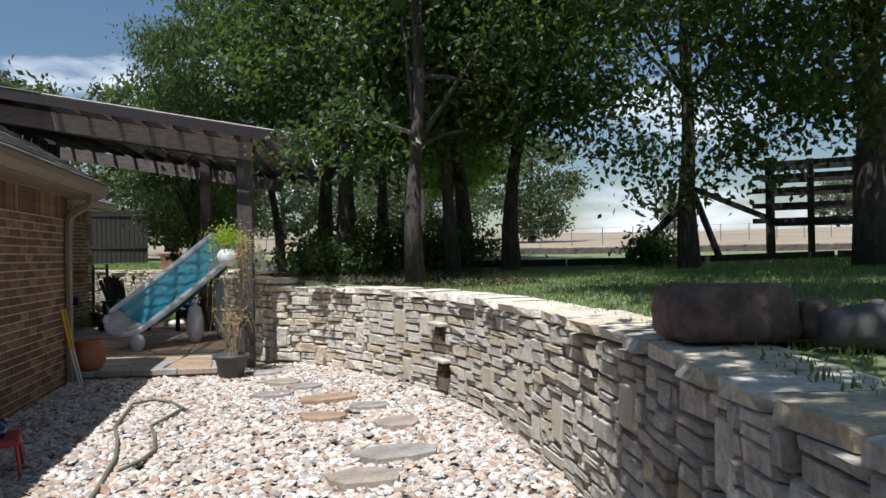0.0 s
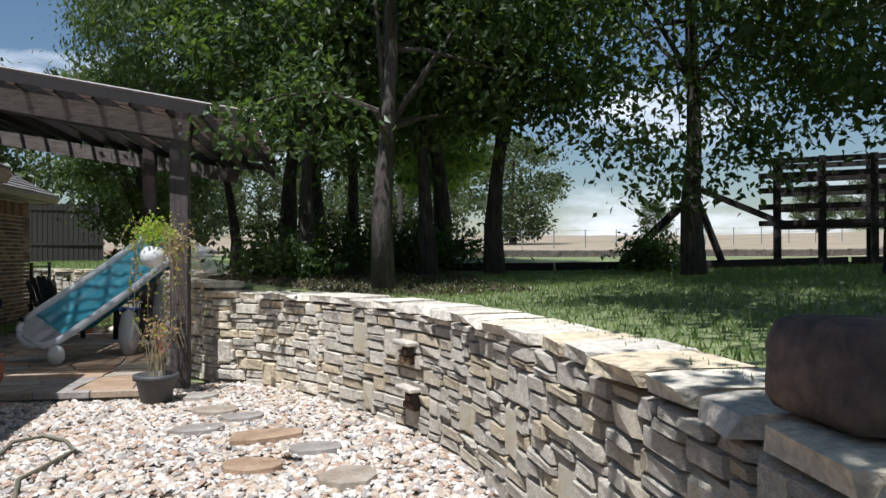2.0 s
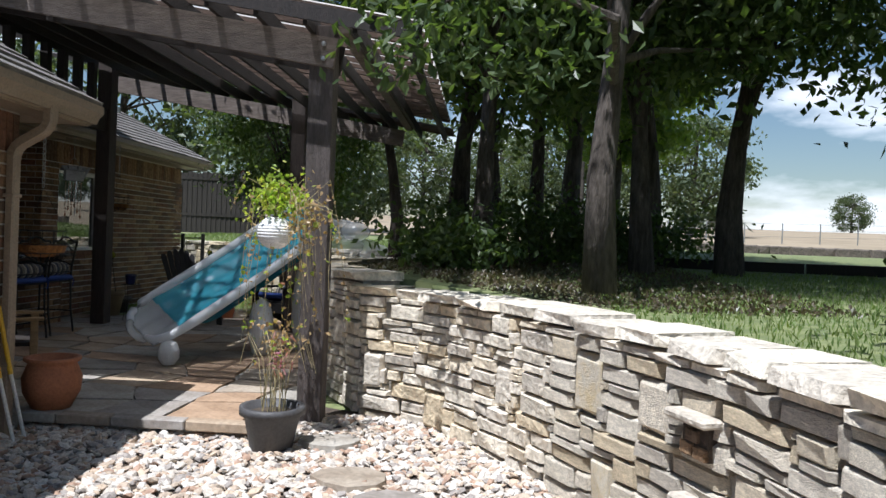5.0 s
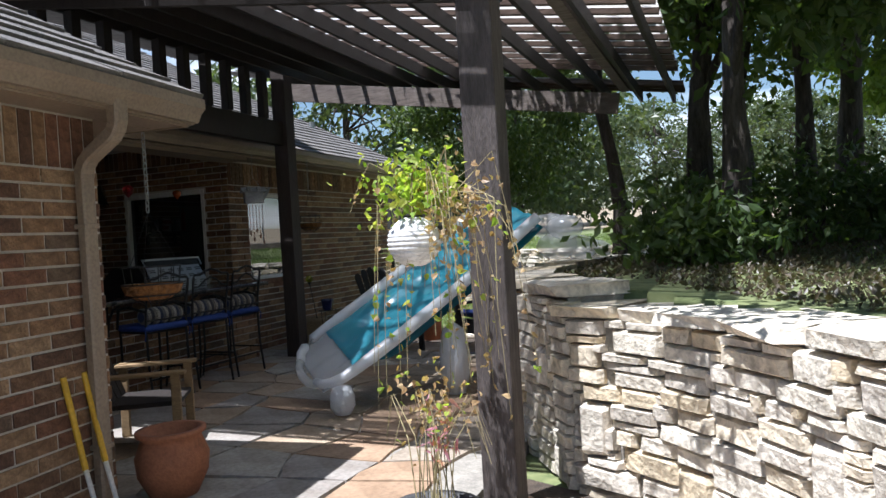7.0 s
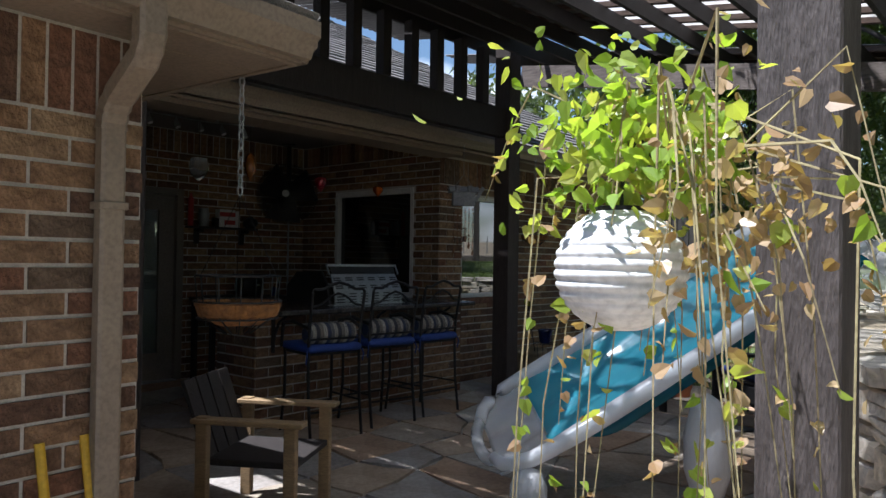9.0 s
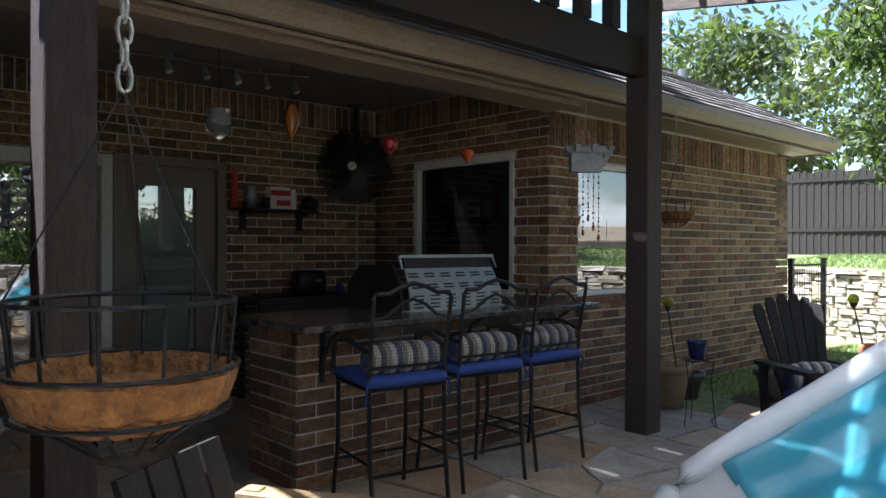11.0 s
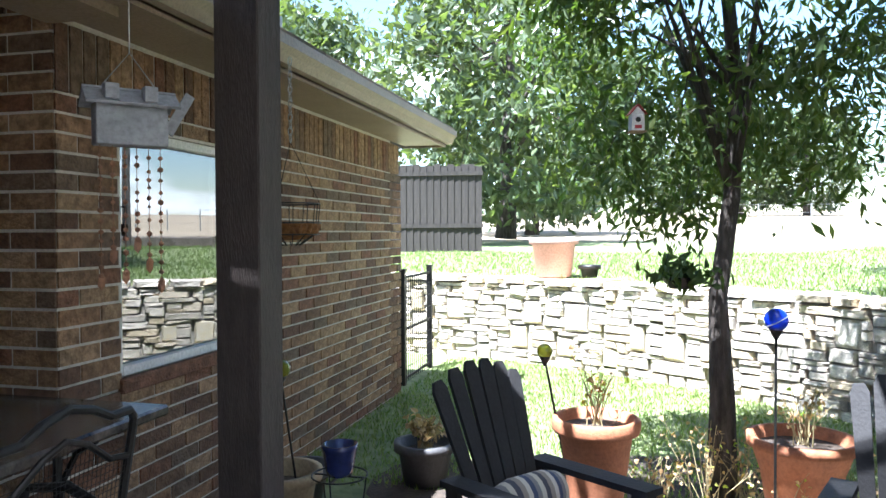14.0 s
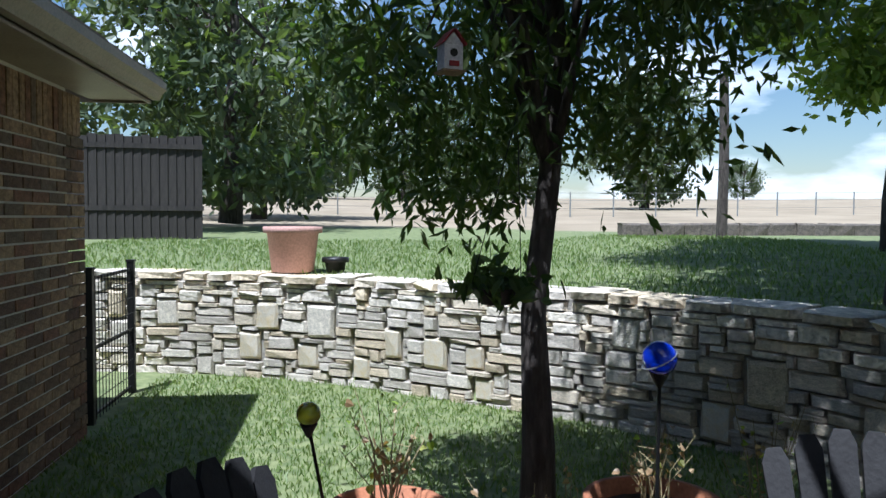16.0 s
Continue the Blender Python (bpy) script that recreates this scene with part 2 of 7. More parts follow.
def striped_material(name, colours, scale):
    """Woven stripes across the object's x axis."""
    m = bpy.data.materials.new(name)
    m.use_nodes = True
    n, l = m.node_tree.nodes, m.node_tree.links
    b = n["Principled BSDF"]
    b.inputs["Roughness"].default_value = 0.95
    tc = n.new("ShaderNodeTexCoord")
    sep = n.new("ShaderNodeSeparateXYZ")
    l.new(tc.outputs["Object"], sep.inputs["Vector"])
    mul = n.new("ShaderNodeMath")
    mul.operation = "MULTIPLY_ADD"
    mul.inputs[1].default_value, mul.inputs[2].default_value = scale, 50.0
    l.new(sep.outputs["X"], mul.inputs[0])
    fr = n.new("ShaderNodeMath")
    fr.operation = "FRACT"
    l.new(mul.outputs[0], fr.inputs[0])
    pick = n.new("ShaderNodeValToRGB")
    pick.color_ramp.interpolation = "CONSTANT"
    els = pick.color_ramp.elements
    while len(els) < len(colours):
        els.new(0.5)
    for i, c in enumerate(colours):
        els[i].position, els[i].color = i / len(colours), (*c, 1)
    l.new(fr.outputs[0], pick.inputs["Fac"])
    l.new(pick.outputs["Color"], b.inputs["Base Color"])
    return m


M_STRIPE = striped_material("striped_cloth", [(0.46, 0.42, 0.34), (0.06, 0.06, 0.075), (0.25, 0.22, 0.18), (0.50, 0.46, 0.39), (0.05, 0.065, 0.12), (0.18, 0.175, 0.175)], 5.5)


def ground_material():
    """Lawn near the house, dry tan field beyond it, bare soil under the trees."""
    m = bpy.data.materials.new("ground_cover")
    m.use_nodes = True
    n, l = m.node_tree.nodes, m.node_tree.links
    b = n["Principled BSDF"]
    b.inputs["Roughness"].default_value = 1.0
    tc = n.new("ShaderNodeTexCoord")
    big = n.new("ShaderNodeTexNoise")
    big.inputs["Scale"].default_value, big.inputs["Detail"].default_value = 0.35, 6
    mid = n.new("ShaderNodeTexNoise")
    mid.inputs["Scale"].default_value, mid.inputs["Detail"].default_value = 9.0, 8
    l.new(tc.outputs["Object"], big.inputs["Vector"])
    l.new(tc.outputs["Object"], mid.inputs["Vector"])
    grass = n.new("ShaderNodeValToRGB")
    grass.color_ramp.elements[0].position, grass.color_ramp.elements[1].position = 0.35, 0.65
    grass.color_ramp.elements[0].color, grass.color_ramp.elements[1].color = (0.11, 0.14, 0.055, 1), (0.20, 0.22, 0.095, 1)
    l.new(mid.outputs["Fac"], grass.inputs["Fac"])
    field = n.new("ShaderNodeValToRGB")
    field.color_ramp.elements[0].position, field.color_ramp.elements[1].position = 0.35, 0.65
    field.color_ramp.elements[0].color, field.color_ramp.elements[1].color = (0.24, 0.19, 0.125, 1), (0.33, 0.265, 0.18, 1)
    l.new(big.outputs["Fac"], field.inputs["Fac"])
    off = n.new("ShaderNodeVectorMath")
    off.operation = "SUBTRACT"
    off.inputs[1].default_value = (0, 10, 0)
    l.new(tc.outputs["Object"], off.inputs[0])
    ln = n.new("ShaderNodeVectorMath")
    ln.operation = "LENGTH"
    l.new(off.outputs["Vector"], ln.inputs[0])
    add = n.new("ShaderNodeMath")
    add.operation = "MULTIPLY_ADD"
    add.inputs[1].default_value = 6.0
    l.new(big.outputs["Fac"], add.inputs[0])
    l.new(ln.outputs["Value"], add.inputs[2])
    far = n.new("ShaderNodeMapRange")
    far.inputs["From Min"].default_value, far.inputs["From Max"].default_value = 24.5, 26.0
    l.new(add.outputs[0], far.inputs["Value"])
    mx = n.new("ShaderNodeMix")
    mx.data_type = "RGBA"
    l.new(far.outputs["Result"], mx.inputs[0])
    l.new(grass.outputs["Color"], mx.inputs[6])
    l.new(field.outputs["Color"], mx.inputs[7])
    l.new(mx.outputs[2], b.inputs["Base Color"])
    bp = n.new("ShaderNodeBump")
    bp.inputs["Strength"].default_value, bp.inputs["Distance"].default_value = 0.6, 0.03
    l.new(mid.outputs["Fac"], bp.inputs["Height"])
    l.new(bp.outputs["Normal"], b.inputs["Normal"])
    return m


M_GROUND = ground_material()


def film(name, colour, clear, deep):
    m = bpy.data.materials.new(name)
    m.use_nodes = True
    n, l = m.node_tree.nodes, m.node_tree.links
    b = n["Principled BSDF"]
    b.inputs["Base Color"].default_value, b.inputs["Roughness"].default_value = (*colour, 1), 0.18
    b.inputs["Subsurface Weight"].default_value, b.inputs["Subsurface Scale"].default_value = deep, 0.25
    b.inputs["Subsurface Radius"].default_value = (1.0, 1.0, 1.0)
    tl = n.new("ShaderNodeBsdfTranslucent")
    tl.inputs["Color"].default_value = (*colour, 1)
    tp = n.new("ShaderNodeBsdfTransparent")
    m1, m2 = n.new("ShaderNodeMixShader"), n.new("ShaderNodeMixShader")
    m1.inputs[0].default_value, m2.inputs[0].default_value = 0.25, clear
    l.new(b.outputs["BSDF"], m1.inputs[1])
    l.new(tl.outputs["BSDF"], m1.inputs[2])
    l.new(m1.outputs["Shader"], m2.inputs[1])
    l.new(tp.outputs["BSDF"], m2.inputs[2])
    l.new(m2.outputs["Shader"], n["Material Output"].inputs["Surface"])
    wr = n.new("ShaderNodeTexNoise")
    wr.inputs["Scale"].default_value = 5.0
    bp = n.new("ShaderNodeBump")
    bp.inputs["Strength"].default_value, bp.inputs["Distance"].default_value = 0.35, 0.05
    l.new(wr.outputs["Fac"], bp.inputs["Height"])
    l.new(bp.outputs["Normal"], b.inputs["Normal"])
    return m


M_SHEET = film("dusty_clear_sheet", (0.74, 0.70, 0.66), 0.26, 0.0)
M_SHEET.node_tree.nodes["Mix Shader"].inputs[0].default_value = 0.95
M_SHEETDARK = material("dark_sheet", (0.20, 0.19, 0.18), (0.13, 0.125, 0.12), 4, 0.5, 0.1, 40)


# ---- mesh helpers ----
def mesh_of(name, bm, mat, smooth=False):
    me = bpy.data.meshes.new(name)
    bm.normal_update()
    bm.to_mesh(me)
    bm.free()
    me.materials.append(mat)
    if smooth:
        me.shade_smooth()
    return me


def part(name, bm, mat, parent=None, label="", smooth=False):
    ob = new(name, mesh_of(name, bm, mat, smooth))
    if parent:
        ob.parent = parent
    if label:
        ob["label"] = label
    return ob


def thing(name, at, label, category, group="", turn=0.0):
    ob = new(name)
    ob.empty_display_size = 0.1
    ob.matrix_basis = pose(*at, 0, 0, turn)
    return tagged(ob, label, category, group)


def structure(name, bm, mat, label="", smooth=False):
    ob = new(name, mesh_of(name, bm, mat, smooth))
    return tagged(ob, label, "", "", "structure")


def box(bm, x0, x1, y0, y1, z0, z1, bevel=0.0):
    vs = [bm.verts.new((x, y, z)) for z in (z0, z1) for y in (y0, y1) for x in (x0, x1)]
    fs = [bm.faces.new([vs[i] for i in q]) for q in ((0, 2, 3, 1), (4, 5, 7, 6), (0, 1, 5, 4), (2, 6, 7, 3), (0, 4, 6, 2), (1, 3, 7, 5))]
    if bevel:
        es = list({e for f in fs for e in f.edges})
        bmesh.ops.bevel(bm, geom=es, offset=bevel, segments=1, affect="EDGES")
    return bm


def boxes(*args, bevel=0.0):
    bm = bmesh.new()
    for a in args:
        box(bm, *a, bevel=bevel)
    return bm


def beam(bm, a, b, w, h, up=(0, 0, 1)):
    """A squared bar from a to b, w wide and h deep."""
    a, b = Vector(a), Vector(b)
    d = (b - a).normalized()
    side = d.cross(Vector(up)).normalized()
    top = side.cross(d).normalized()
    vs = [bm.verts.new(p + side * sx * w / 2 + top * sz * h / 2) for p in (a, b) for sz in (-1, 1) for sx in (-1, 1)]
    for q in ((0, 1, 3, 2), (4, 6, 7, 5), (0, 4, 5, 1), (2, 3, 7, 6), (0, 2, 6, 4), (1, 5, 7, 3)):
        bm.faces.new([vs[i] for i in q])
    return bm


def tube(bm, pts, radii, sides=8, caps=True):
    """A round bar along points; radii one number or one for each point."""
    pts = [Vector(p) for p in pts]
    if not hasattr(radii, "__len__"):
        radii = [radii] * len(pts)
    rings = []
    ref = Vector((0.31, 0.77, 0.55))
    for i, p in enumerate(pts):
        d = (pts[min(i + 1, len(pts) - 1)] - pts[max(i - 1, 0)]).normalized()
        u = d.cross(ref)
        u = (u if u.length > 0.05 else d.cross(Vector((1, 0, 0)))).normalized()
        v = d.cross(u)
        rings.append([bm.verts.new(p + (u * math.cos(2 * math.pi * k / sides) + v * math.sin(2 * math.pi * k / sides)) * radii[i]) for k in range(sides)])
    for r0, r1 in zip(rings, rings[1:]):
        for k in range(sides):
            bm.faces.new([r0[k], r0[(k + 1) % sides], r1[(k + 1) % sides], r1[k]])
    if caps:
        bm.faces.new(rings[0][::-1])
        bm.faces.new(rings[-1])
    return bm


def lathe(profile, sides=24, wobble=0.0, cx=0.0, cy=0.0):
    """A turned body from (radius, height) pairs."""
    bm = bmesh.new()
    rings = []
    for r, z in profile:
        rings.append([bm.verts.new((cx + r * math.cos(2 * math.pi * k / sides) * (1 + wobble * math.sin(3 * k)), cy + r * math.sin(2 * math.pi * k / sides), z)) for k in range(sides)])
    for r0, r1 in zip(rings, rings[1:]):
        for k in range(sides):
            bm.faces.new([r0[k], r0[(k + 1) % sides], r1[(k + 1) % sides], r1[k]])
    if profile[0][0] > 1e-4:
        bm.faces.new(rings[0][::-1])
    if profile[-1][0] > 1e-4:
        bm.faces.new(rings[-1])
    return bm


def array_mesh(name, verts, faces, mat, smooth=False):
    """A mesh from arrays: verts (n, 3), faces (m, k)."""
    me = bpy.data.meshes.new(name)
    n, k = faces.shape
    me.vertices.add(len(verts))
    me.vertices.foreach_set("co", np.ascontiguousarray(verts, dtype=np.float32).ravel())
    me.loops.add(n * k)
    me.loops.foreach_set("vertex_index", np.ascontiguousarray(faces, dtype=np.int32).ravel())
    me.polygons.add(n)
    me.polygons.foreach_set("loop_start", np.arange(0, n * k, k, dtype=np.int32))
    me.update(calc_edges=True)
    me.materials.append(mat)
    if smooth:
        me.shade_smooth()
    else:
        me.shade_flat()
    return me


def leaves(centres, size, long=1.6, droop=0.3):
    """Folded diamond leaves at the given centres, as arrays."""
    n = len(centres)
    d = rng.normal(size=(n, 3))
    d[:, 2] -= droop * 2
    d /= np.linalg.norm(d, axis=1)[:, None]
    u = np.cross(d, rng.normal(size=(n, 3)))
    u /= np.linalg.norm(u, axis=1)[:, None]
    w = np.cross(d, u)
    s = (size * rng.uniform(0.6, 1.3, n))[:, None]
    a = centres
    b = centres + d * s * long * 0.5 + u * s * 0.42 + w * s * 0.12
    c = centres + d * s * long
    e = centres + d * s * long * 0.5 - u * s * 0.42 + w * s * 0.12
    verts = np.stack([a, b, c, e], 1).reshape(-1, 3)
    faces = np.arange(4 * n).reshape(n, 4)
    return verts, faces


def inside(poly, x, y):
    hit, j = False, len(poly) - 1
    for i in range(len(poly)):
        (xi, yi), (xj, yj) = poly[i], poly[j]
        if (yi > y) != (yj > y) and x < (xj - xi) * (y - yi) / (yj - yi) + xi:
            hit = not hit
        j = i
    return hit


def along(pts, step):
    """Evenly spaced points along a smoothed line in the plan, with the left-hand normals."""
    p = np.array(pts, float)
    for _ in range(3):
        q = np.empty((2 * len(p) - 2, 2))
        q[0::2], q[1::2] = 0.75 * p[:-1] + 0.25 * p[1:], 0.25 * p[:-1] + 0.75 * p[1:]
        p = np.vstack([p[:1], q, p[-1:]])
    seg = np.hypot(*np.diff(p, axis=0).T)
    s = np.concatenate([[0], np.cumsum(seg)])
    t = np.arange(0, s[-1], step)
    xy = np.stack([np.interp(t, s, p[:, 0]), np.interp(t, s, p[:, 1])], 1)
    d = np.gradient(xy, axis=0)
    d /= np.linalg.norm(d, axis=1)[:, None]
    return xy, np.stack([-d[:, 1], d[:, 0]], 1), s[-1]


# ---- plan ----
PATIO = 0.13
H1X, H1Y = -2.20, 9.11          # near house: east face and north corner
H2X, H2Y0, H2Y1 = -4.93, 13.77, 18.0   # far wing: east face, south corner, north corner
BACKX = -7.23                   # back wall of the covered patio
WALL_A = [(1.75, -7.0), (1.75, -2.5), (1.95, 0.2), (2.2, 2.2), (2.36, 3.8), (2.33, 5.6), (2.12, 7.1), (1.62, 8.2), (1.05, 9.25), (0.5, 9.95), (-0.02, 10.2)]
WALL_B = [(-0.02, 10.2), (-0.35, 10.75), (-0.8, 11.4), (-0.95, 12.6), (-0.7, 14.2), (-0.1, 15.6), (0.22, 16.5), (-0.28, 17.4), (-1.25, 18.4), (-2.3, 19.2), (-3.1, 19.8), (-4.2, 20.3), (-5.3, 20.6), (-8.0, 20.9), (-14.0, 21.0)]
TOP_A, TOP_B = 1.06, 1.16


def terrain(x, y):
    k = min(1.0, max(0.0, (x - 0.3) / 1.7))
    d = math.hypot(max(0, x - 2.6), max(0, y - 19.0 + 8.2 * k), max(0, -9 - x))
    r = math.hypot(x, y - 10)
    return 1.03 + (0.08 if k == 0 else 0.08 * (1 - k)) + 0.028 * min(d, 13) + 0.034 * max(0, r - 26) - 0.025 * max(0, r - 150) + 0.015 * math.sin(x * 0.7) * math.sin(y * 0.6)


# ---- ground ----
def build_ground():
    xa, na, _ = along(WALL_A, 0.25)
    xb, nb, _ = along(WALL_B, 0.25)
    rim = [tuple(p) for p in xa - na * 0.2] + [tuple(p) for p in xb - nb * 0.2]
    poly = rim + [(-14, -7.5)]

    def axis(lo, hi, step):
        core = list(np.arange(lo, hi + 1e-6, step))
        out, d = [], step
        lo_side, hi_side = [], []
        a, b = lo, hi
        while b - hi < 900:
            d *= 1.35
            a, b = a - d, b + d
            lo_side.append(a)
            hi_side.append(b)
        return lo_side[::-1] + core + hi_side

    xs, ys = axis(-9, 12, 0.15), axis(-7, 24, 0.15)
    verts = []
    for y in ys:
        for x in xs:
            low = -7.4 < y < 21.2 and -13.9 < x < 2.7 and inside(poly, x, y)
            z = (0.0 if y < 10 else 0.0 + 0.12 * min(1, (y - 10) / 5)) if low else terrain(x, y)
            verts.append((x, y, z))
    nx = len(xs)
    i = np.arange(len(ys) - 1)[:, None] * nx + np.arange(nx - 1)[None, :]
    i = i.ravel()
    faces = np.stack([i, i + 1, i + nx + 1, i + nx], 1)
    ob = new("ground", array_mesh("ground", np.array(verts), faces, M_GROUND, True))
    tagged(ob, "uneven lawn with dry tan field beyond it", "ground", "", "structure")
    return poly


LOWER = build_ground()


# ---- stone retaining walls ----
def unit_stones(count, mat):
    """Rough-faced blocks one unit wide (x), deep (y, front at 0) and high (z)."""
    out = []
    for i in range(count):
        g = (-0.5, -0.40, 0.40, 0.5)
        verts, faces = [], []
        for iz, z in enumerate(g):
            for ix, x in enumerate(g):
                edge = ix in (0, 3) or iz in (0, 3)
                y = rng.uniform(0.17, 0.34) if edge else rng.uniform(-0.06, 0.10)
                jx, jz = rng.uniform(-0.03, 0.03, 2)
                verts.append((x * (0.99 if edge else 1.0) + jx, y, z * (0.98 if edge else 0.98) + jz))
        for iz in range(3):
            for ix in range(3):
                a = iz * 4 + ix
                faces.append((a, a + 1, a + 5, a + 4))
        ring = [0, 1, 2, 3, 7, 11, 15, 14, 13, 12, 8, 4]
        base = len(verts)
        for k in ring:
            x, y, z = verts[k]
            verts.append((x, 1.0, z))
        m = len(ring)
        for k in range(m):
            faces.append((ring[k], base + k, base + (k + 1) % m, ring[(k + 1) % m]))
        out.append((np.array(verts), np.array(faces)))
    return out


STONE_KINDS = unit_stones(24, M_STONE)
STONE_MESHES = [array_mesh("stone", v, f, M_STONE) for v, f in STONE_KINDS]
OCHRE_MESHES = [array_mesh("stone", v, f, M_OCHRE) for v, f in STONE_KINDS[:8]]


def pack(length, height, seed):
    """Fill a strip with stones of mixed size: (s, z, width, height, upright slab or not)."""
    r = random.Random(seed)
    cs, cz = 0.062, 0.044
    ns, nz = int(length / cs), int(round(height / cz))
    taken = np.zeros((ns + 1, nz + 1), bool)
    out = []
    for _ in range(int(ns * 0.22)):
        w, h = r.choice([(4, 7), (3, 7), (5, 8), (4, 6), (4, 8), (3, 5)])
        i, k = r.randrange(0, max(1, ns - w)), r.randrange(0, max(1, nz - h))
        if not taken[max(0, i - 2):i + w + 2, k:k + h].any():
            taken[i:i + w, k:k + h] = True
            out.append((i * cs + w * cs / 2, k * cz + h * cz / 2, w * cs, h * cz, True))
    for k in range(nz):
        i = 0
        while i < ns:
            if taken[i, k]:
                i += 1
                continue
            w, h = r.choice([3, 4, 4, 5, 6, 6, 7]), r.choice([1, 1, 2, 2, 2, 2, 3])
            while w > 1 and (i + w > ns or taken[i:i + w, k].any()):
                w -= 1
            while h > 1 and (k + h > nz or taken[i:i + w, k:k + h].any()):
                h -= 1
            taken[i:i + w, k:k + h] = True
            out.append((i * cs + w * cs / 2, k * cz + h * cz / 2, w * cs, h * cz, False))
            i += w
    return out


def stone_wall(name, pts, top, bottom, seed, near, label):
    """A dry-laid retaining wall along a line; near(x, y) says which stones are pieces of their own."""
    xy, nrm, length = along(pts, 0.05)
    core = bmesh.new()
    prof = [(0.05, bottom), (0.05, top - 0.07), (0.42, top - 0.07), (0.42, bottom)]
    rows = []
    for (x, y), (nx_, ny_) in zip(xy[::3], nrm[::3]):
        rows.append([core.verts.new((x - nx_ * o, y - ny_ * o, z)) for o, z in prof])
    for a, b in zip(rows, rows[1:]):
        for k in range(3):
            core.faces.new([a[k], a[k + 1], b[k + 1], b[k]])
    core.faces.new(rows[0])
    core.faces.new(rows[-1][::-1])
    wall = structure(name, core, M_JOINT, label)
    vs, fs, base, made = [], [], 0, 0
    r = random.Random(seed)

    def place(s, z, w, h, depth, out, kind, own, ochre):
        nonlocal base, made
        k = min(len(xy) - 1, max(0, int(s / 0.05)))
        (x, y), (nx_, ny_) = xy[k], nrm[k]
        tx, ty = ny_, -nx_
        px, py = x + nx_ * out, y + ny_ * out
        if own and made < 300:
            ob = new("stone", (OCHRE_MESHES[kind % 8] if ochre else STONE_MESHES[kind]))
            ob.matrix_basis = Matrix(((tx * w, -nx_ * depth, 0, px), (ty * w, -ny_ * depth, 0, py), (0, 0, h, z), (0, 0, 0, 1)))
            ob.parent = wall
            made += 1
        else:
            v, f = STONE_KINDS[kind]
            g = np.empty_like(v)
            g[:, 0] = px + v[:, 0] * w * tx - v[:, 1] * depth * nx_
            g[:, 1] = py + v[:, 0] * w * ty - v[:, 1] * depth * ny_
            g[:, 2] = z + v[:, 2] * h
            vs.append(g)
            fs.append(f + base)
            base += len(v)

    for s, z, w, h, slab in pack(length, top - 0.07 - bottom, seed):
        k = min(len(xy) - 1, int(s / 0.05))
        x, y = xy[k]
        place(s, bottom + z, w * 0.965, h * 0.915, 0.13, r.uniform(0.0, 0.024), r.randrange(24), near(x, y), slab and r.random() < 0.5)
    # cap stones
    s = 0.0
    while s < length - 0.1:
        w = r.uniform(0.22, 0.52)
        k = min(len(xy) - 1, int((s + w / 2) / 0.05))
        x, y = xy[k]
        place(s + w / 2, top - 0.035 + r.uniform(-0.012, 0.012), w * 0.97, 0.075, 0.46, r.uniform(0.02, 0.06), r.randrange(24), near(x, y), False)
        s += w
    rest = new("stones", array_mesh("stones", np.vstack(vs), np.vstack(fs), M_STONES))
    rest.parent = wall
    rest["kind"] = "stuff"
    return wall


# ---- brick walls ----
BRICK_H, BRICK_L, JOINT = 0.080, 0.245, 0.013


def brick_mesh(w, h, d):
    bm = bmesh.new()
    box(bm, -w / 2, w / 2, 0, d, -h / 2, h / 2)
    return mesh_of("brick", bm, M_BRICK)


BRICK_WHOLE = brick_mesh(BRICK_L - JOINT, BRICK_H - JOINT, 0.05)


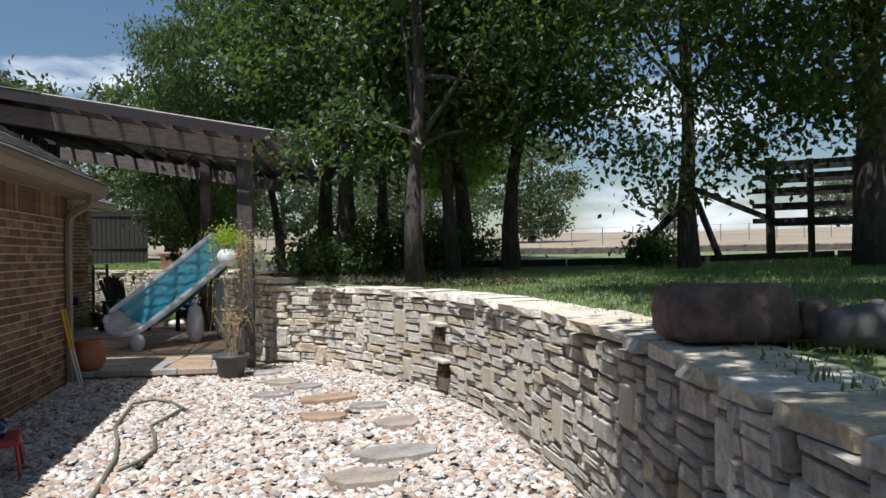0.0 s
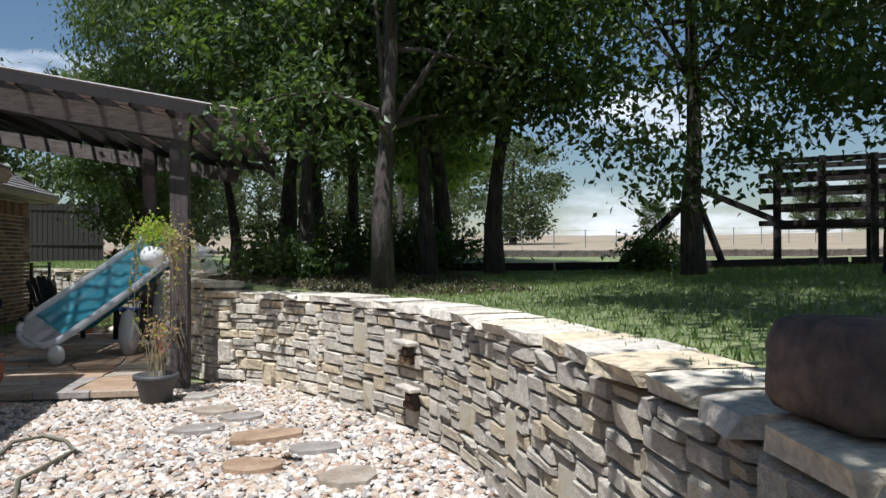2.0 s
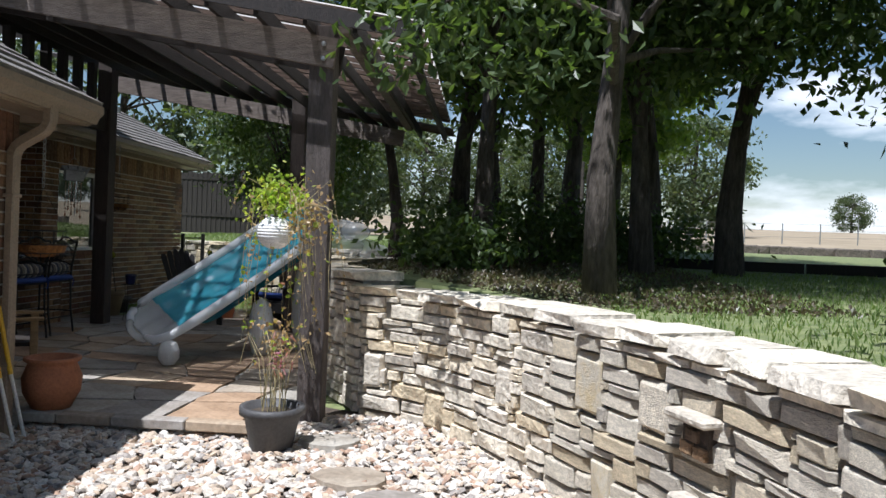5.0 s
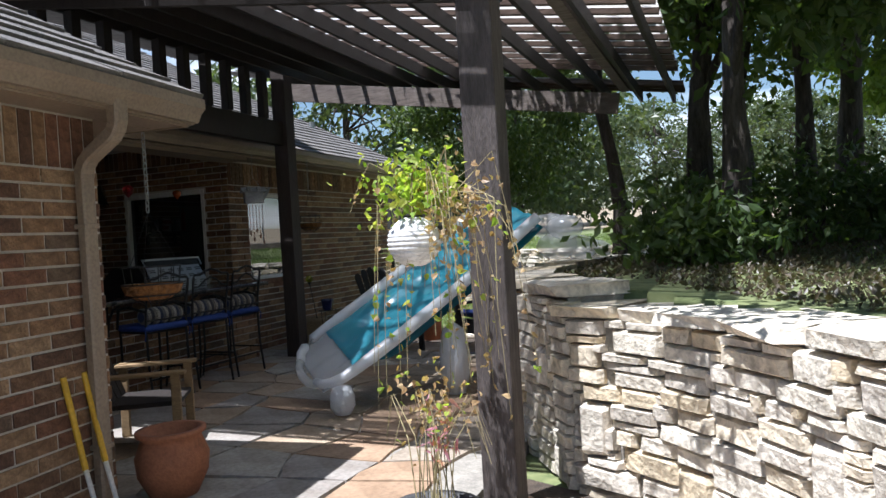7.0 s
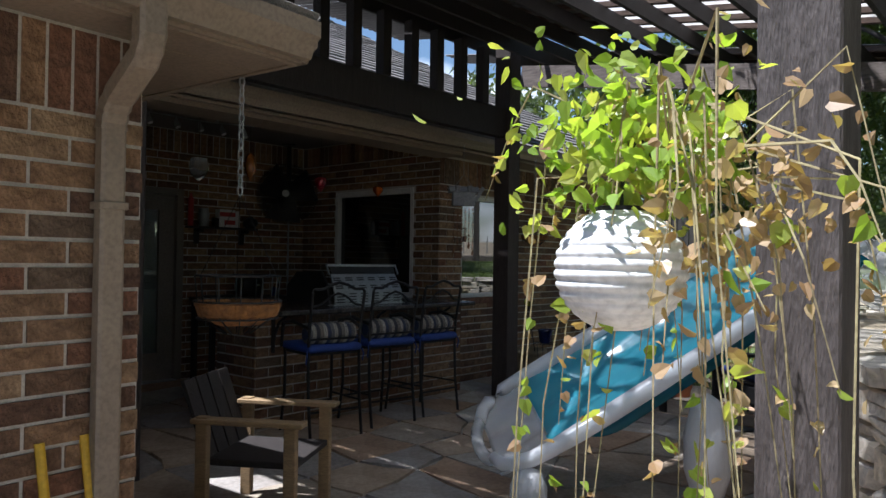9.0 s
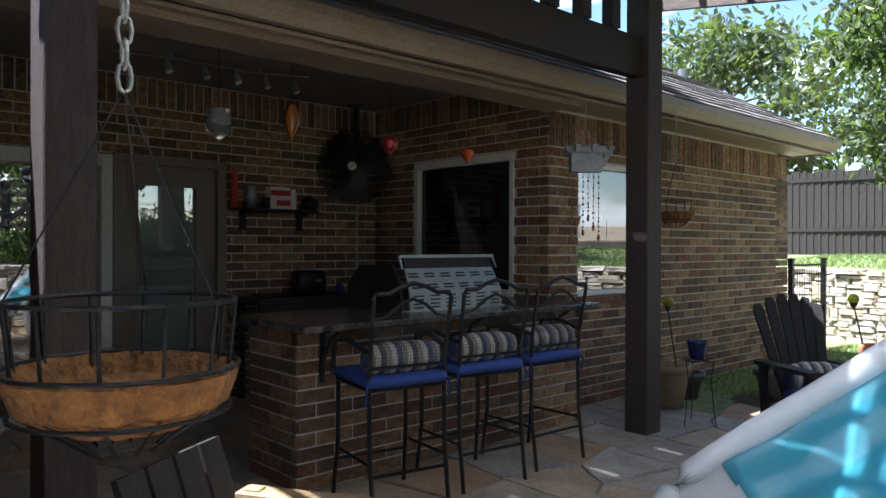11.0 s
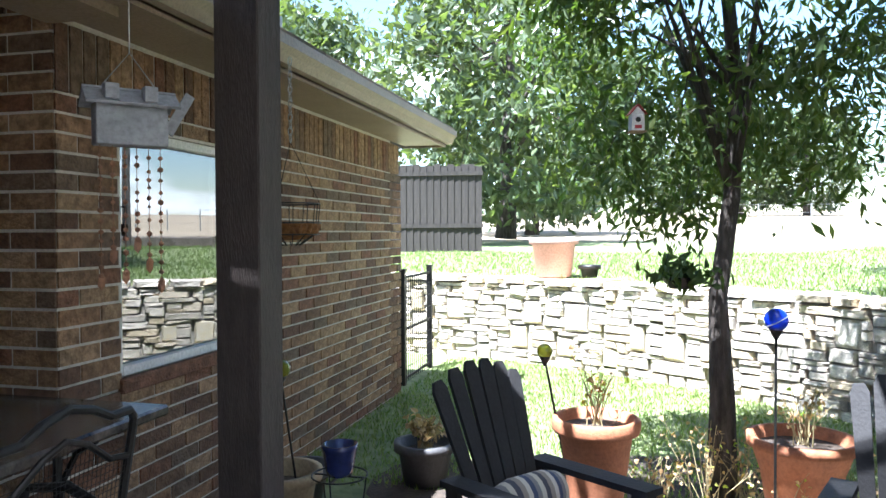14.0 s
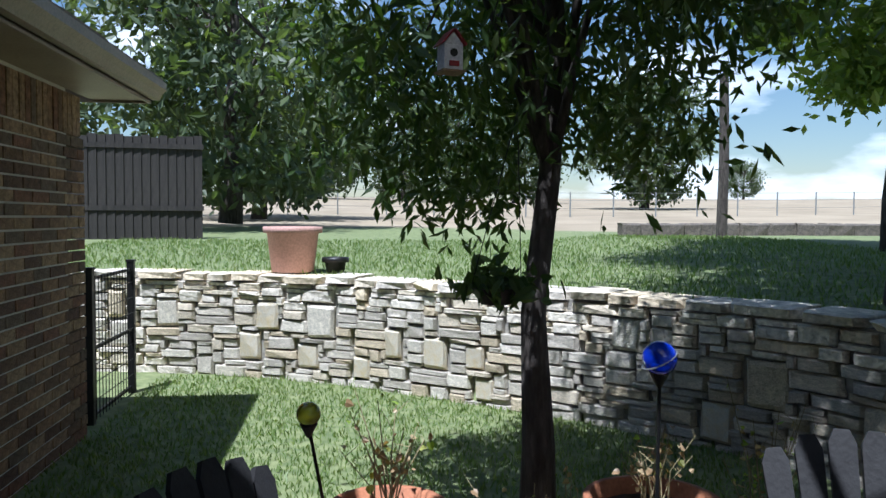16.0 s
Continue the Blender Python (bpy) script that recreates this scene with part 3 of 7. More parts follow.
def brick_face(wall, origin, along_x, normal, length, z0, z1, holes=(), soldier=None, own=None):
    """Bricks on a wall's face: origin (x, y) at one end, running along a unit direction; holes as (s0, s1, z0, z1); own(s, z): a piece of its own."""
    ox, oy = origin
    ax, ay = along_x
    nx_, ny_ = normal
    vs, fs, count, base = [], [], 0, 0
    cube = np.array([(x, y, z) for z in (-0.5, 0.5) for y in (0, 1) for x in (-0.5, 0.5)])
    quads = np.array([(0, 2, 3, 1), (4, 5, 7, 6), (0, 1, 5, 4), (2, 6, 7, 3), (0, 4, 6, 2), (1, 3, 7, 5)])
    r = random.Random(int(abs(ox * 31 + oy * 17) * 100))

    def put(s, z, w, h, me):
        nonlocal count, base
        proud = 0.008 + r.uniform(-0.002, 0.003)
        px, py = ox + ax * s + nx_ * proud, oy + ay * s + ny_ * proud
        if me and own and own(s, z) and count < 300:
            ob = new("brick", me)
            ob.matrix_basis = Matrix(((ax, -nx_, 0, px), (ay, -ny_, 0, py), (0, 0, 1, z), (0, 0, 0, 1)))
            ob.parent = wall
            count += 1
            return
        g = np.empty_like(cube)
        g[:, 0] = px + cube[:, 0] * w * ax - cube[:, 1] * 0.05 * nx_
        g[:, 1] = py + cube[:, 0] * w * ay - cube[:, 1] * 0.05 * ny_
        g[:, 2] = z + cube[:, 2] * h
        vs.append(g)
        fs.append(quads + base)
        base += 8

    row, z, last = 0, z0, z0
    while z + BRICK_H <= z1 + 0.02:
        zc = z + BRICK_H / 2
        if soldier and soldier[0] - 0.02 < zc < soldier[1]:
            z += BRICK_H
            row += 1
            continue
        s = -BRICK_L / 2 if row % 2 else 0.0
        while s < length:
            a, b = max(0.0, s + JOINT / 2), min(length, s + BRICK_L - JOINT / 2)
            pieces = [(a, b)]
            for h0, h1, g0, g1 in holes:
                if g0 - 0.02 < zc < g1 + 0.02:
                    pieces = [q for p0, p1 in pieces for q in ((p0, min(p1, h0 - 0.006)), (max(p0, h1 + 0.006), p1)) if q[1] - q[0] > 0.02]
            for p0, p1 in pieces:
                if p1 - p0 > 0.02:
                    whole = abs(p1 - p0 - (BRICK_L - JOINT)) < 1e-4
                    put((p0 + p1) / 2, zc, p1 - p0, BRICK_H - JOINT, BRICK_WHOLE if whole else None)
            s += BRICK_L
        z += BRICK_H
        row += 1
        if soldier and zc < soldier[0]:
            last = z
    if soldier:
        tall = soldier[1] - last - JOINT
        upright = brick_mesh(BRICK_H - JOINT, tall, 0.05)
        s = 0.0
        while s + BRICK_H <= length + 0.01:
            put(s + BRICK_H / 2, (last + soldier[1]) / 2, BRICK_H - JOINT, tall, upright)
            s += BRICK_H
    if vs:
        rest = new("bricks", array_mesh("bricks", np.vstack(vs), np.vstack(fs), M_BRICKS))
        rest.parent = wall
        rest["kind"] = "stuff"


# ---- houses: walls, roofs, ceiling ----
HOUSE_TURN = Matrix.Translation((H1X, H1Y, 0)) @ Matrix.Rotation(radians(4.5), 4, "Z") @ Matrix.Translation((-H1X, -H1Y, 0))
wall_near = structure("wall_east", boxes((H1X - 0.2, H1X, -7, H1Y, -0.1, 2.3)), M_MORTAR, "brown brick house wall with pale mortar")
wall_near.matrix_basis = HOUSE_TURN
wall_side = structure("wall_south", boxes((-7.5, H1X - 0.22, H1Y - 0.2, H1Y - 0.004, -0.1, 2.5)), M_MORTAR, "brown brick house wall beside the patio")
# back wall with openings for the door and the glazed panel beside it
DOOR_Y0, DOOR_Y1, DOOR_TOP = 11.17, 12.11, 2.21
wall_back = structure("wall_west", boxes((BACKX - 0.2, BACKX, 12.11, H2Y0, 0, 2.95), (BACKX - 0.2, BACKX, 10.2, 12.11, 2.21, 2.95), (BACKX - 0.2, BACKX, H1Y, 10.2, 0, 2.95)), M_MORTAR, "brown brick back wall of the covered patio")
TVX0, TVX1, TVZ0, TVZ1 = -6.60, -5.30, 1.06, 2.27
wall_tv = structure("wall_north", boxes((BACKX - 0.2, TVX0, H2Y0, H2Y0 + 0.2, 0, 2.95), (TVX1, H2X, H2Y0, H2Y0 + 0.2, 0, 2.95), (TVX0, TVX1, H2Y0, H2Y0 + 0.2, 0, TVZ0), (TVX0, TVX1, H2Y0, H2Y0 + 0.2, TVZ1, 2.95)), M_MORTAR, "brown brick wall with a wide dark window")
WY0, WY1, WZ0, WZ1 = 14.15, 15.2, 1.06, 2.2
wall_wing = structure("wall_wing", boxes((H2X - 0.2, H2X, H2Y0 + 0.2, WY0, -0.1, 2.62), (H2X - 0.2, H2X, WY1, H2Y1, -0.1, 2.62), (H2X - 0.2, H2X, WY0, WY1, -0.1, WZ0), (H2X - 0.2, H2X, WY0, WY1, WZ1, 2.62), (-9.5, H2X - 0.2, H2Y1 - 0.2, H2Y1, -0.1, 2.62)), M_MORTAR, "sunlit tan brick wall of the house wing")
structure("wall_inner", boxes((-12, -11.8, -7, 21, 0, 3), (-12, H1X, -7.2, -7, -0.1, 2.5)), M_MORTAR, "plain closing wall")
ceiling = structure("ceiling", boxes((BACKX - 0.2, -4.95, H1Y, H2Y0 + 0.2, 2.86, 2.93)), M_CEIL, "taupe painted patio ceiling")
structure("trim_beam", boxes((-4.95, -4.62, H1Y, H2Y0, 2.56, 2.93)), M_TRIM, "tan boxed beam over the patio opening")
structure("soffit", boxes((-4.62, -4.50, H1Y, 18.48, 2.60, 2.64), (H2X, -4.62, H2Y0, 18.48, 2.60, 2.64), (-4.3, H1X, H1Y, 9.56, 2.195, 2.23)), M_TRIM, "tan painted soffit boards")
structure("soffit_near", boxes((H1X, -1.93, -7, 9.58, 2.197, 2.232)), M_TRIM, "tan painted soffit boards over the gravel").matrix_basis = HOUSE_TURN
# floor added behind the glass; its taupe stands for an unlit inside
structure("interior_floor", boxes((-11.8, BACKX - 0.2, 9, 14, 0, 0.1)), M_DOORPAINT, "added taupe floor standing for the unlit inside")


def roof_plane(name, eave0, eave1, ridge0, ridge1, parent, label=""):
    """Shingle courses stepped up a slope between an eave edge and a ridge edge."""
    e0, e1, r0, r1 = (Vector(p) for p in (eave0, eave1, ridge0, ridge1))
    n = max(3, int((r0 - e0).length / 0.145))
    up = (e1 - e0).cross(r0 - e0).normalized()
    if up.z < 0:
        up = -up
    bm = bmesh.new()
    for i in range(n):
        a0, a1 = e0.lerp(r0, i / n), e1.lerp(r1, i / n)
        b0, b1 = e0.lerp(r0, (i + 1.15) / n), e1.lerp(r1, (i + 1.15) / n)
        lo = [a0, a1, b1, b0]
        hi = [a0 + up * 0.022, a1 + up * 0.022, b1 + up * 0.004, b0 + up * 0.004]
        length = (a1 - a0).length
        # tabs of uneven thickness along the course
        k = max(1, int(length / 0.32))
        for j in range(k):
            f0, f1 = j / k, (j + 0.985) / k
            t = up * random.uniform(-0.002, 0.006)
            q = [a0.lerp(a1, f0) + up * 0.02 + t, a0.lerp(a1, f1) + up * 0.02 + t, b0.lerp(b1, f1) + up * 0.003, b0.lerp(b1, f0) + up * 0.003]
            w = [bm.verts.new(p) for p in q] + [bm.verts.new(p - up * 0.03) for p in q]
            for c in ((0, 1, 2, 3), (7, 6, 5, 4), (0, 4, 5, 1), (1, 5, 6, 2), (3, 2, 6, 7), (0, 3, 7, 4)):
                bm.faces.new([w[x] for x in c])
    return part(name, bm, M_SHINGLE, parent, label)


roof = thing("roof", (0, 0, 0), "grey asphalt shingle roof with tan gutters", "roof")
roof["kind"] = "structure"
roof_near = thing("roof_near", (0, 0, 0), "grey asphalt shingle roof with tan gutters over the brick corner", "roof")
roof_near["kind"] = "structure"
roof_near.matrix_basis = HOUSE_TURN
roof_plane("shingles", (-1.86, -7.0, 2.35), (-1.86, 9.60, 2.35), (-5.2, -7.0, 4.5), (-5.2, 6.4, 4.5), roof_near)
roof_plane("shingles", (-1.86, 9.60, 2.35), (-4.9, 9.60, 2.35), (-5.2, 6.4, 4.5), (-5.25, 6.4, 4.5), roof_near)
roof_plane("shingles", (-4.43, 9.2, 2.75), (-4.43, 18.54, 2.75), (-8.5, 9.2, 5.2), (-8.5, 14.6, 5.2), roof)
roof_plane("shingles", (-4.43, 18.54, 2.75), (-12.0, 18.54, 2.75), (-8.5, 14.6, 5.2), (-8.6, 14.6, 5.2), roof)


def gutter(a, b, out, owner):
    """A tan K-profile gutter from a to b, its open side towards out."""
    a, b, o = Vector(a), Vector(b), Vector(out)
    prof = [(0.0, 0.0), (0.0, -0.13), (0.055, -0.13), (0.075, -0.085), (0.105, -0.055), (0.105, 0.0), (0.092, 0.0), (0.092, -0.045), (0.05, -0.11), (0.012, -0.11), (0.012, 0.0)]
    bm = bmesh.new()
    rings = [[bm.verts.new(p + o * q + Vector((0, 0, z))) for q, z in prof] for p in (a, b)]
    m = len(prof)
    for k in range(m):
        bm.faces.new([rings[0][k], rings[0][(k + 1) % m], rings[1][(k + 1) % m], rings[1][k]])
    bm.faces.new(rings[0])
    bm.faces.new(rings[1][::-1])
    return part("gutter", bm, M_TRIM, owner, "tan painted metal gutter")


gutter((-1.95, -7, 2.34), (-1.95, 9.60, 2.34), (1, 0, 0), roof_near)
gutter((-1.95, 9.58, 2.34), (-4.3, 9.58, 2.34), (0, 1, 0), roof_near)
gutter((-4.50, 9.74, 2.74), (-4.50, 18.52, 2.74), (1, 0, 0), roof)
part("fascia", boxes((-1.97, -1.95, -7, 9.58, 2.19, 2.34), (-4.3, -1.97, 9.56, 9.58, 2.19, 2.338)), M_TRIM, roof_near)
part("fascia", boxes((-4.52, -4.50, H1Y, 18.50, 2.58, 2.74), (-9.5, -4.50, 18.48, 18.50, 2.58, 2.738)), M_TRIM, roof)
part("gable_fill", boxes((-9, -4.95, H1Y - 0.2, H1Y, 2.5, 3.4)), M_TRIM, roof)
part("roof_vent", lathe([(0.05, 3.1), (0.05, 3.55)], 10, 0, -5.6, 17.0), M_STEEL, roof, "grey vent pipe")
part("roof_vent", lathe([(0.05, 3.1), (0.05, 3.5)], 10, 0, -5.9, 16.2), M_STEEL, roof, "grey vent pipe")

downspout = thing("downspout", (0, 0, 0), "tan metal downspout on the brick corner", "downspout")


def duct(pts, w, d, ribs=()):
    """A squared, round-cornered pipe along points; the ones in ribs are pinched."""
    bm, rings = bmesh.new(), []
    pts = [Vector(p) for p in pts]
    for i, p in enumerate(pts):
        t = (pts[min(i + 1, len(pts) - 1)] - pts[max(i - 1, 0)]).normalized()
        u = Vector((0, 1, 0))
        v = t.cross(u).normalized()
        k = 0.93 if i in ribs else 1.0
        rings.append([bm.verts.new(p + u * w * k * a + v * d * k * b) for a, b in ((-0.5, -0.36), (-0.36, -0.5), (0.36, -0.5), (0.5, -0.36), (0.5, 0.36), (0.36, 0.5), (-0.36, 0.5), (-0.5, 0.36))])
    for a, b in zip(rings, rings[1:]):
        for k in range(8):
            bm.faces.new([a[k], a[(k + 1) % 8], b[(k + 1) % 8], b[k]])
    bm.faces.new(rings[0][::-1])
    bm.faces.new(rings[-1])
    return bm


elbow = [(-1.90, 8.98, 2.24), (-1.90, 8.98, 2.14), (-1.905, 8.98, 2.12), (-1.915, 8.98, 2.10), (-1.925, 8.98, 2.085), (-1.94, 8.98, 2.07), (-2.085, 8.98, 1.985), (-2.10, 8.98, 1.972), (-2.115, 8.98, 1.957), (-2.127, 8.98, 1.94), (-2.135, 8.98, 1.92), (-2.14, 8.98, 1.90), (-2.142, 8.98, 1.88)]
part("elbow", duct(elbow, 0.088, 0.068, (2, 4, 7, 9, 11)), M_TRIM, downspout, "crimped tan elbow")
part("pipe", duct([(-2.142, 8.98, 1.885), (-2.142, 8.98, 1.2), (-2.142, 8.98, 0.02)], 0.08, 0.06), M_TRIM, downspout)
for z in (1.62, 0.5):
    part("strap", boxes((-2.198, -2.106, 8.933, 9.027, z, z + 0.025), bevel=0.003), M_TRIM, downspout)

# ---- patio ----
def patio_floor():
    slab = structure("floor", boxes((BACKX, H1X, H1Y, 15.0, -0.1, PATIO - 0.02), (H1X, -0.42, 9.28, 15.0, -0.1, PATIO - 0.02)), M_JOINT, "irregular flagstone patio in tan and rust tones")
    r = random.Random(5)
    xs, ys = np.arange(-7.3, -0.2, 0.55), np.arange(9.26, 15.4, 0.5)
    grid = {(i, j): (x + r.uniform(-0.17, 0.17), y + r.uniform(-0.15, 0.15) * (0 if j == 0 else 1)) for i, x in enumerate(xs) for j, y in enumerate(ys)}
    for i in range(len(xs) - 1):
        for j in range(len(ys) - 1):
            q = [grid[i, j], grid[i + 1, j], grid[i + 1, j + 1], grid[i, j + 1]]
            cx, cy = sum(p[0] for p in q) / 4, sum(p[1] for p in q) / 4
            if cy < H1Y - 0.03 or (cy > 15) or (cx > -0.5) or (cx < -4.9 and cy > 13.6):
                continue
            z = PATIO + r.uniform(-0.004, 0.004)
            bm = bmesh.new()
            ring = []
            for k in range(4):
                (x0, y0), (x1, y1) = q[k], q[(k + 1) % 4]
                ring.append((x0, y0))
                ring.append(((x0 + x1) / 2 + r.uniform(-0.04, 0.04), (y0 + y1) / 2 + r.uniform(-0.04, 0.04)))
            top = [bm.verts.new(((x - cx) * 0.955, (y - cy) * 0.955, 0.0)) for x, y in ring]
            low = [bm.verts.new(((x - cx) * 0.97, (y - cy) * 0.97, -0.03)) for x, y in ring]
            bm.faces.new(top)
            for k in range(8):
                bm.faces.new([low[k], low[(k + 1) % 8], top[(k + 1) % 8], top[k]])
            ob = part("flagstone", bm, M_FLAG, slab)
            ob.location = (cx, cy, z)
    # front edge stones of the step
    x = -2.3
    while x < -0.5:
        w = r.uniform(0.35, 0.6)
        ob = part("edging_stone", boxes((0, min(w, -0.42 - x) - 0.012, -0.05, 0.06, -0.07, 0.0), bevel=0.008), M_FLAG, slab)
        ob.location = (x, 9.26, PATIO + 0.004)
        x += w


# ---- pergola ----
def roof_z(x):
    return 2.82 - 0.155 * (x + 0.27)


pergola = thing("pergola", (0, 0, 0), "dark stained timber pergola with a slatted sloping roof", "pergola")
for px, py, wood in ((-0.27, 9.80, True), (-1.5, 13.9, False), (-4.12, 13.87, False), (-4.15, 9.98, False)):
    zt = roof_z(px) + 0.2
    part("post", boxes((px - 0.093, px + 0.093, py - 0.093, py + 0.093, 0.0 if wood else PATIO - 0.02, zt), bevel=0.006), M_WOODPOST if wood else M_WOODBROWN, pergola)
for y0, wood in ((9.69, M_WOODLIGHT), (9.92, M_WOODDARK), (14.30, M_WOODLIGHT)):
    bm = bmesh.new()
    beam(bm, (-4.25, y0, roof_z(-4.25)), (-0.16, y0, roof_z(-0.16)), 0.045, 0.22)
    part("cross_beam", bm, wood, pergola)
for z in (0.055, -0.055):
    part("bolt", lathe([(0.018, 0), (0.018, 0.012), (0.0, 0.016)], 10), M_STEEL, pergola).matrix_basis = pose(-0.25, 9.668, roof_z(-0.25) + z, 90, 0, 0)
bm = bmesh.new()
beam(bm, (-0.08, 9.55, roof_z(-0.08) + 0.2), (-0.08, 14.3, roof_z(-0.08) + 0.2), 0.09, 0.14)
part("side_beam", bm, M_WOODLIGHT, pergola)
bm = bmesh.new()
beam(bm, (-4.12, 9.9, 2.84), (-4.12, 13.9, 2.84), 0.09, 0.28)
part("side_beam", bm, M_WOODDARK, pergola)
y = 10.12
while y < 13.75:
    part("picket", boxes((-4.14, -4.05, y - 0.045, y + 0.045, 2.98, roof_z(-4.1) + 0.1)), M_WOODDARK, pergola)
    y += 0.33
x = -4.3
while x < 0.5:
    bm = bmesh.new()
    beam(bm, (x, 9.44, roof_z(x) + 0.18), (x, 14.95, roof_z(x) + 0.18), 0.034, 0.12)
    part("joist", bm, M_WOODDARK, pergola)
    x += 0.36
for y in [9.46 + k * 0.262 for k in range(17)] + [14.5, 14.72, 14.93]:
    bm = bmesh.new()
    beam(bm, (-4.4, y, roof_z(-4.4) + 0.262), (0.5, y, roof_z(0.5) + 0.262), 0.05, 0.04)
    part("purlin", bm, M_SLAT, pergola)
# corrugated sheets over the purlins, clear above the slide and dark towards the house
def roof_sheet(x0, x1, y0, y1):
    n = int((y1 - y0) / 0.0125)
    low, high, bm = [], [], bmesh.new()
    for i in range(n + 1):
        y = y0 + (y1 - y0) * i / n
        wave = 0.292 + 0.008 * math.sin(y * 83.8)
        low.append(bm.verts.new((x0, y, roof_z(x0) + wave)))
        high.append(bm.verts.new((x1, y, roof_z(x1) + wave)))
    for i in range(n):
        bm.faces.new([low[i], high[i], high[i + 1], low[i + 1]])
    return bm


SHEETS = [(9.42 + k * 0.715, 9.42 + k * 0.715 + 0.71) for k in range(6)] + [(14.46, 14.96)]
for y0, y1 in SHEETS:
    # opaque, and run past the eave, to cut the sun into the patio
    part("roof_sheet", roof_sheet(-5.5, -2.61, y0, y1), M_SHEETDARK, pergola, "corrugated roof sheet made dark to shade the patio")
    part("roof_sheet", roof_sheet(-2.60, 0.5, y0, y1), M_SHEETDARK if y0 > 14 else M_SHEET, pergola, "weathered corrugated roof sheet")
bm = bmesh.new()
beam(bm, (-4.4, 9.41, roof_z(-4.4) + 0.2), (0.5, 9.41, roof_z(0.5) + 0.2), 0.02, 0.11)
part("edge_board", bm, M_WOODDARK, pergola)


# ---- trees ----
def tree(name, base, height, trunk_r, crown, clumps, per, leaf, mat, label, lean=(0, 0), limbs=9, low=0.45, seed=1, droop=0.3, long=1.6, spread=0.43, forks=()):
    """A tree: tapered trunk, limbs out to the clumps, and a crown of single leaves. crown: centre offset and radii."""
    r = random.Random(seed)
    ob = thing(name, base, label, "tree")
    cx, cy, cz, rx, ry, rz = crown
    bm = bmesh.new()
    n = 9
    axis = [Vector((lean[0] * (i / n) ** 1.3 + 0.05 * math.sin(i * 1.7 + seed), lean[1] * (i / n) ** 1.3 + 0.05 * math.cos(i * 1.3 + seed), height * i / n)) for i in range(n + 1)]
    axis[0] = Vector((0, 0, -0.15))
    rad = [trunk_r * (1.5 if i == 0 else 1.12 if i == 1 else 1.0 - 0.75 * i / n) for i in range(n + 1)]
    tube(bm, axis, rad, 12)
    tips = []
    for i in range(clumps):
        while True:
            p = Vector((r.uniform(-1, 1), r.uniform(-1, 1), r.uniform(-1, 1)))
            if 0.25 < p.length < 1:
                break
        p = p * (p.length ** -0.35)
        tips.append(Vector((cx + p.x * rx, cy + p.y * ry, cz + p.z * rz)))
    for i in range(limbs):
        tip = tips[i % len(tips)]
        k = r.uniform(low, 0.95)
        a = axis[min(n, int(k * n))]
        mid = a.lerp(tip, 0.5) + Vector((r.uniform(-0.2, 0.2), r.uniform(-0.2, 0.2), r.uniform(0.0, 0.35) * rz * 0.4))
        r0 = trunk_r * 0.42 * (1.15 - k * 0.6)
        tube(bm, [a, a.lerp(mid, 0.5) + Vector((0, 0, 0.05)), mid, tip], [r0, r0 * 0.7, r0 * 0.45, r0 * 0.12], 6)
    part("trunk", bm, M_BARK, ob, "", True)
    pts = []
    size = spread * (rx * ry * rz) ** (1 / 3)
    for t in tips:
        c = rng.normal(size=(per, 3)) * np.array([1, 1, 0.6]) * size * r.uniform(0.55, 1.0) * 0.42
        pts.append(c + np.array(t))
    v, f = leaves(np.vstack(pts), leaf, long, droop)
    crown_ob = new("crown", array_mesh("crown", v, f, mat))
    crown_ob.parent = ob
    return ob


tree("oak_tree", (1.99, 10.53, 1.03), 9.0, 0.108, (1.2, 1.4, 5.4, 3.1, 2.9, 3.0), 105, 230, 0.08, M_LEAF_OAK, "tall oak with rough grey bark behind the stone wall", (0.3, 0.3), 26, 0.25, 3)
tree("oak_tree", (6.85, 12.0, 1.3), 8.5, 0.135, (0.0, 0.0, 4.5, 2.9, 2.8, 3.4), 74, 170, 0.09, M_LEAF_OAK, "dark oak on the upper lawn", (0.1, 0.2), 22, 0.3, 4)
tree("oak_tree", (8.5, 9.6, 1.3), 9.0, 0.23, (-0.3, -0.3, 4.9, 3.0, 3.0, 3.4), 84, 190, 0.09, M_LEAF_OAK, "thick oak at the lawn edge", (-0.4, 0.2), 20, 0.3, 5)
tree("willow_tree", (-2.16, 15.88, 0.13), 5.4, 0.066, (0.05, 0.1, 3.35, 1.25, 1.05, 1.75), 84, 260, 0.036, M_LEAF_WILLOW, "slender willow-leaved tree beside the patio garden", (0.1, 0.0), 30, 0.3, 8, 0.5, 2.6, 0.42)

tree("willow_tree", (-0.30, 14.95, 1.08), 5.6, 0.085, (-0.95, -0.1, 4.1, 1.75, 1.35, 1.35), 84, 250, 0.036, M_LEAF_WILLOW, "drooping narrow-leaved tree over the patio wall", (-0.5, 0.0), 26, 0.4, 12, 0.8, 2.8, 0.42)


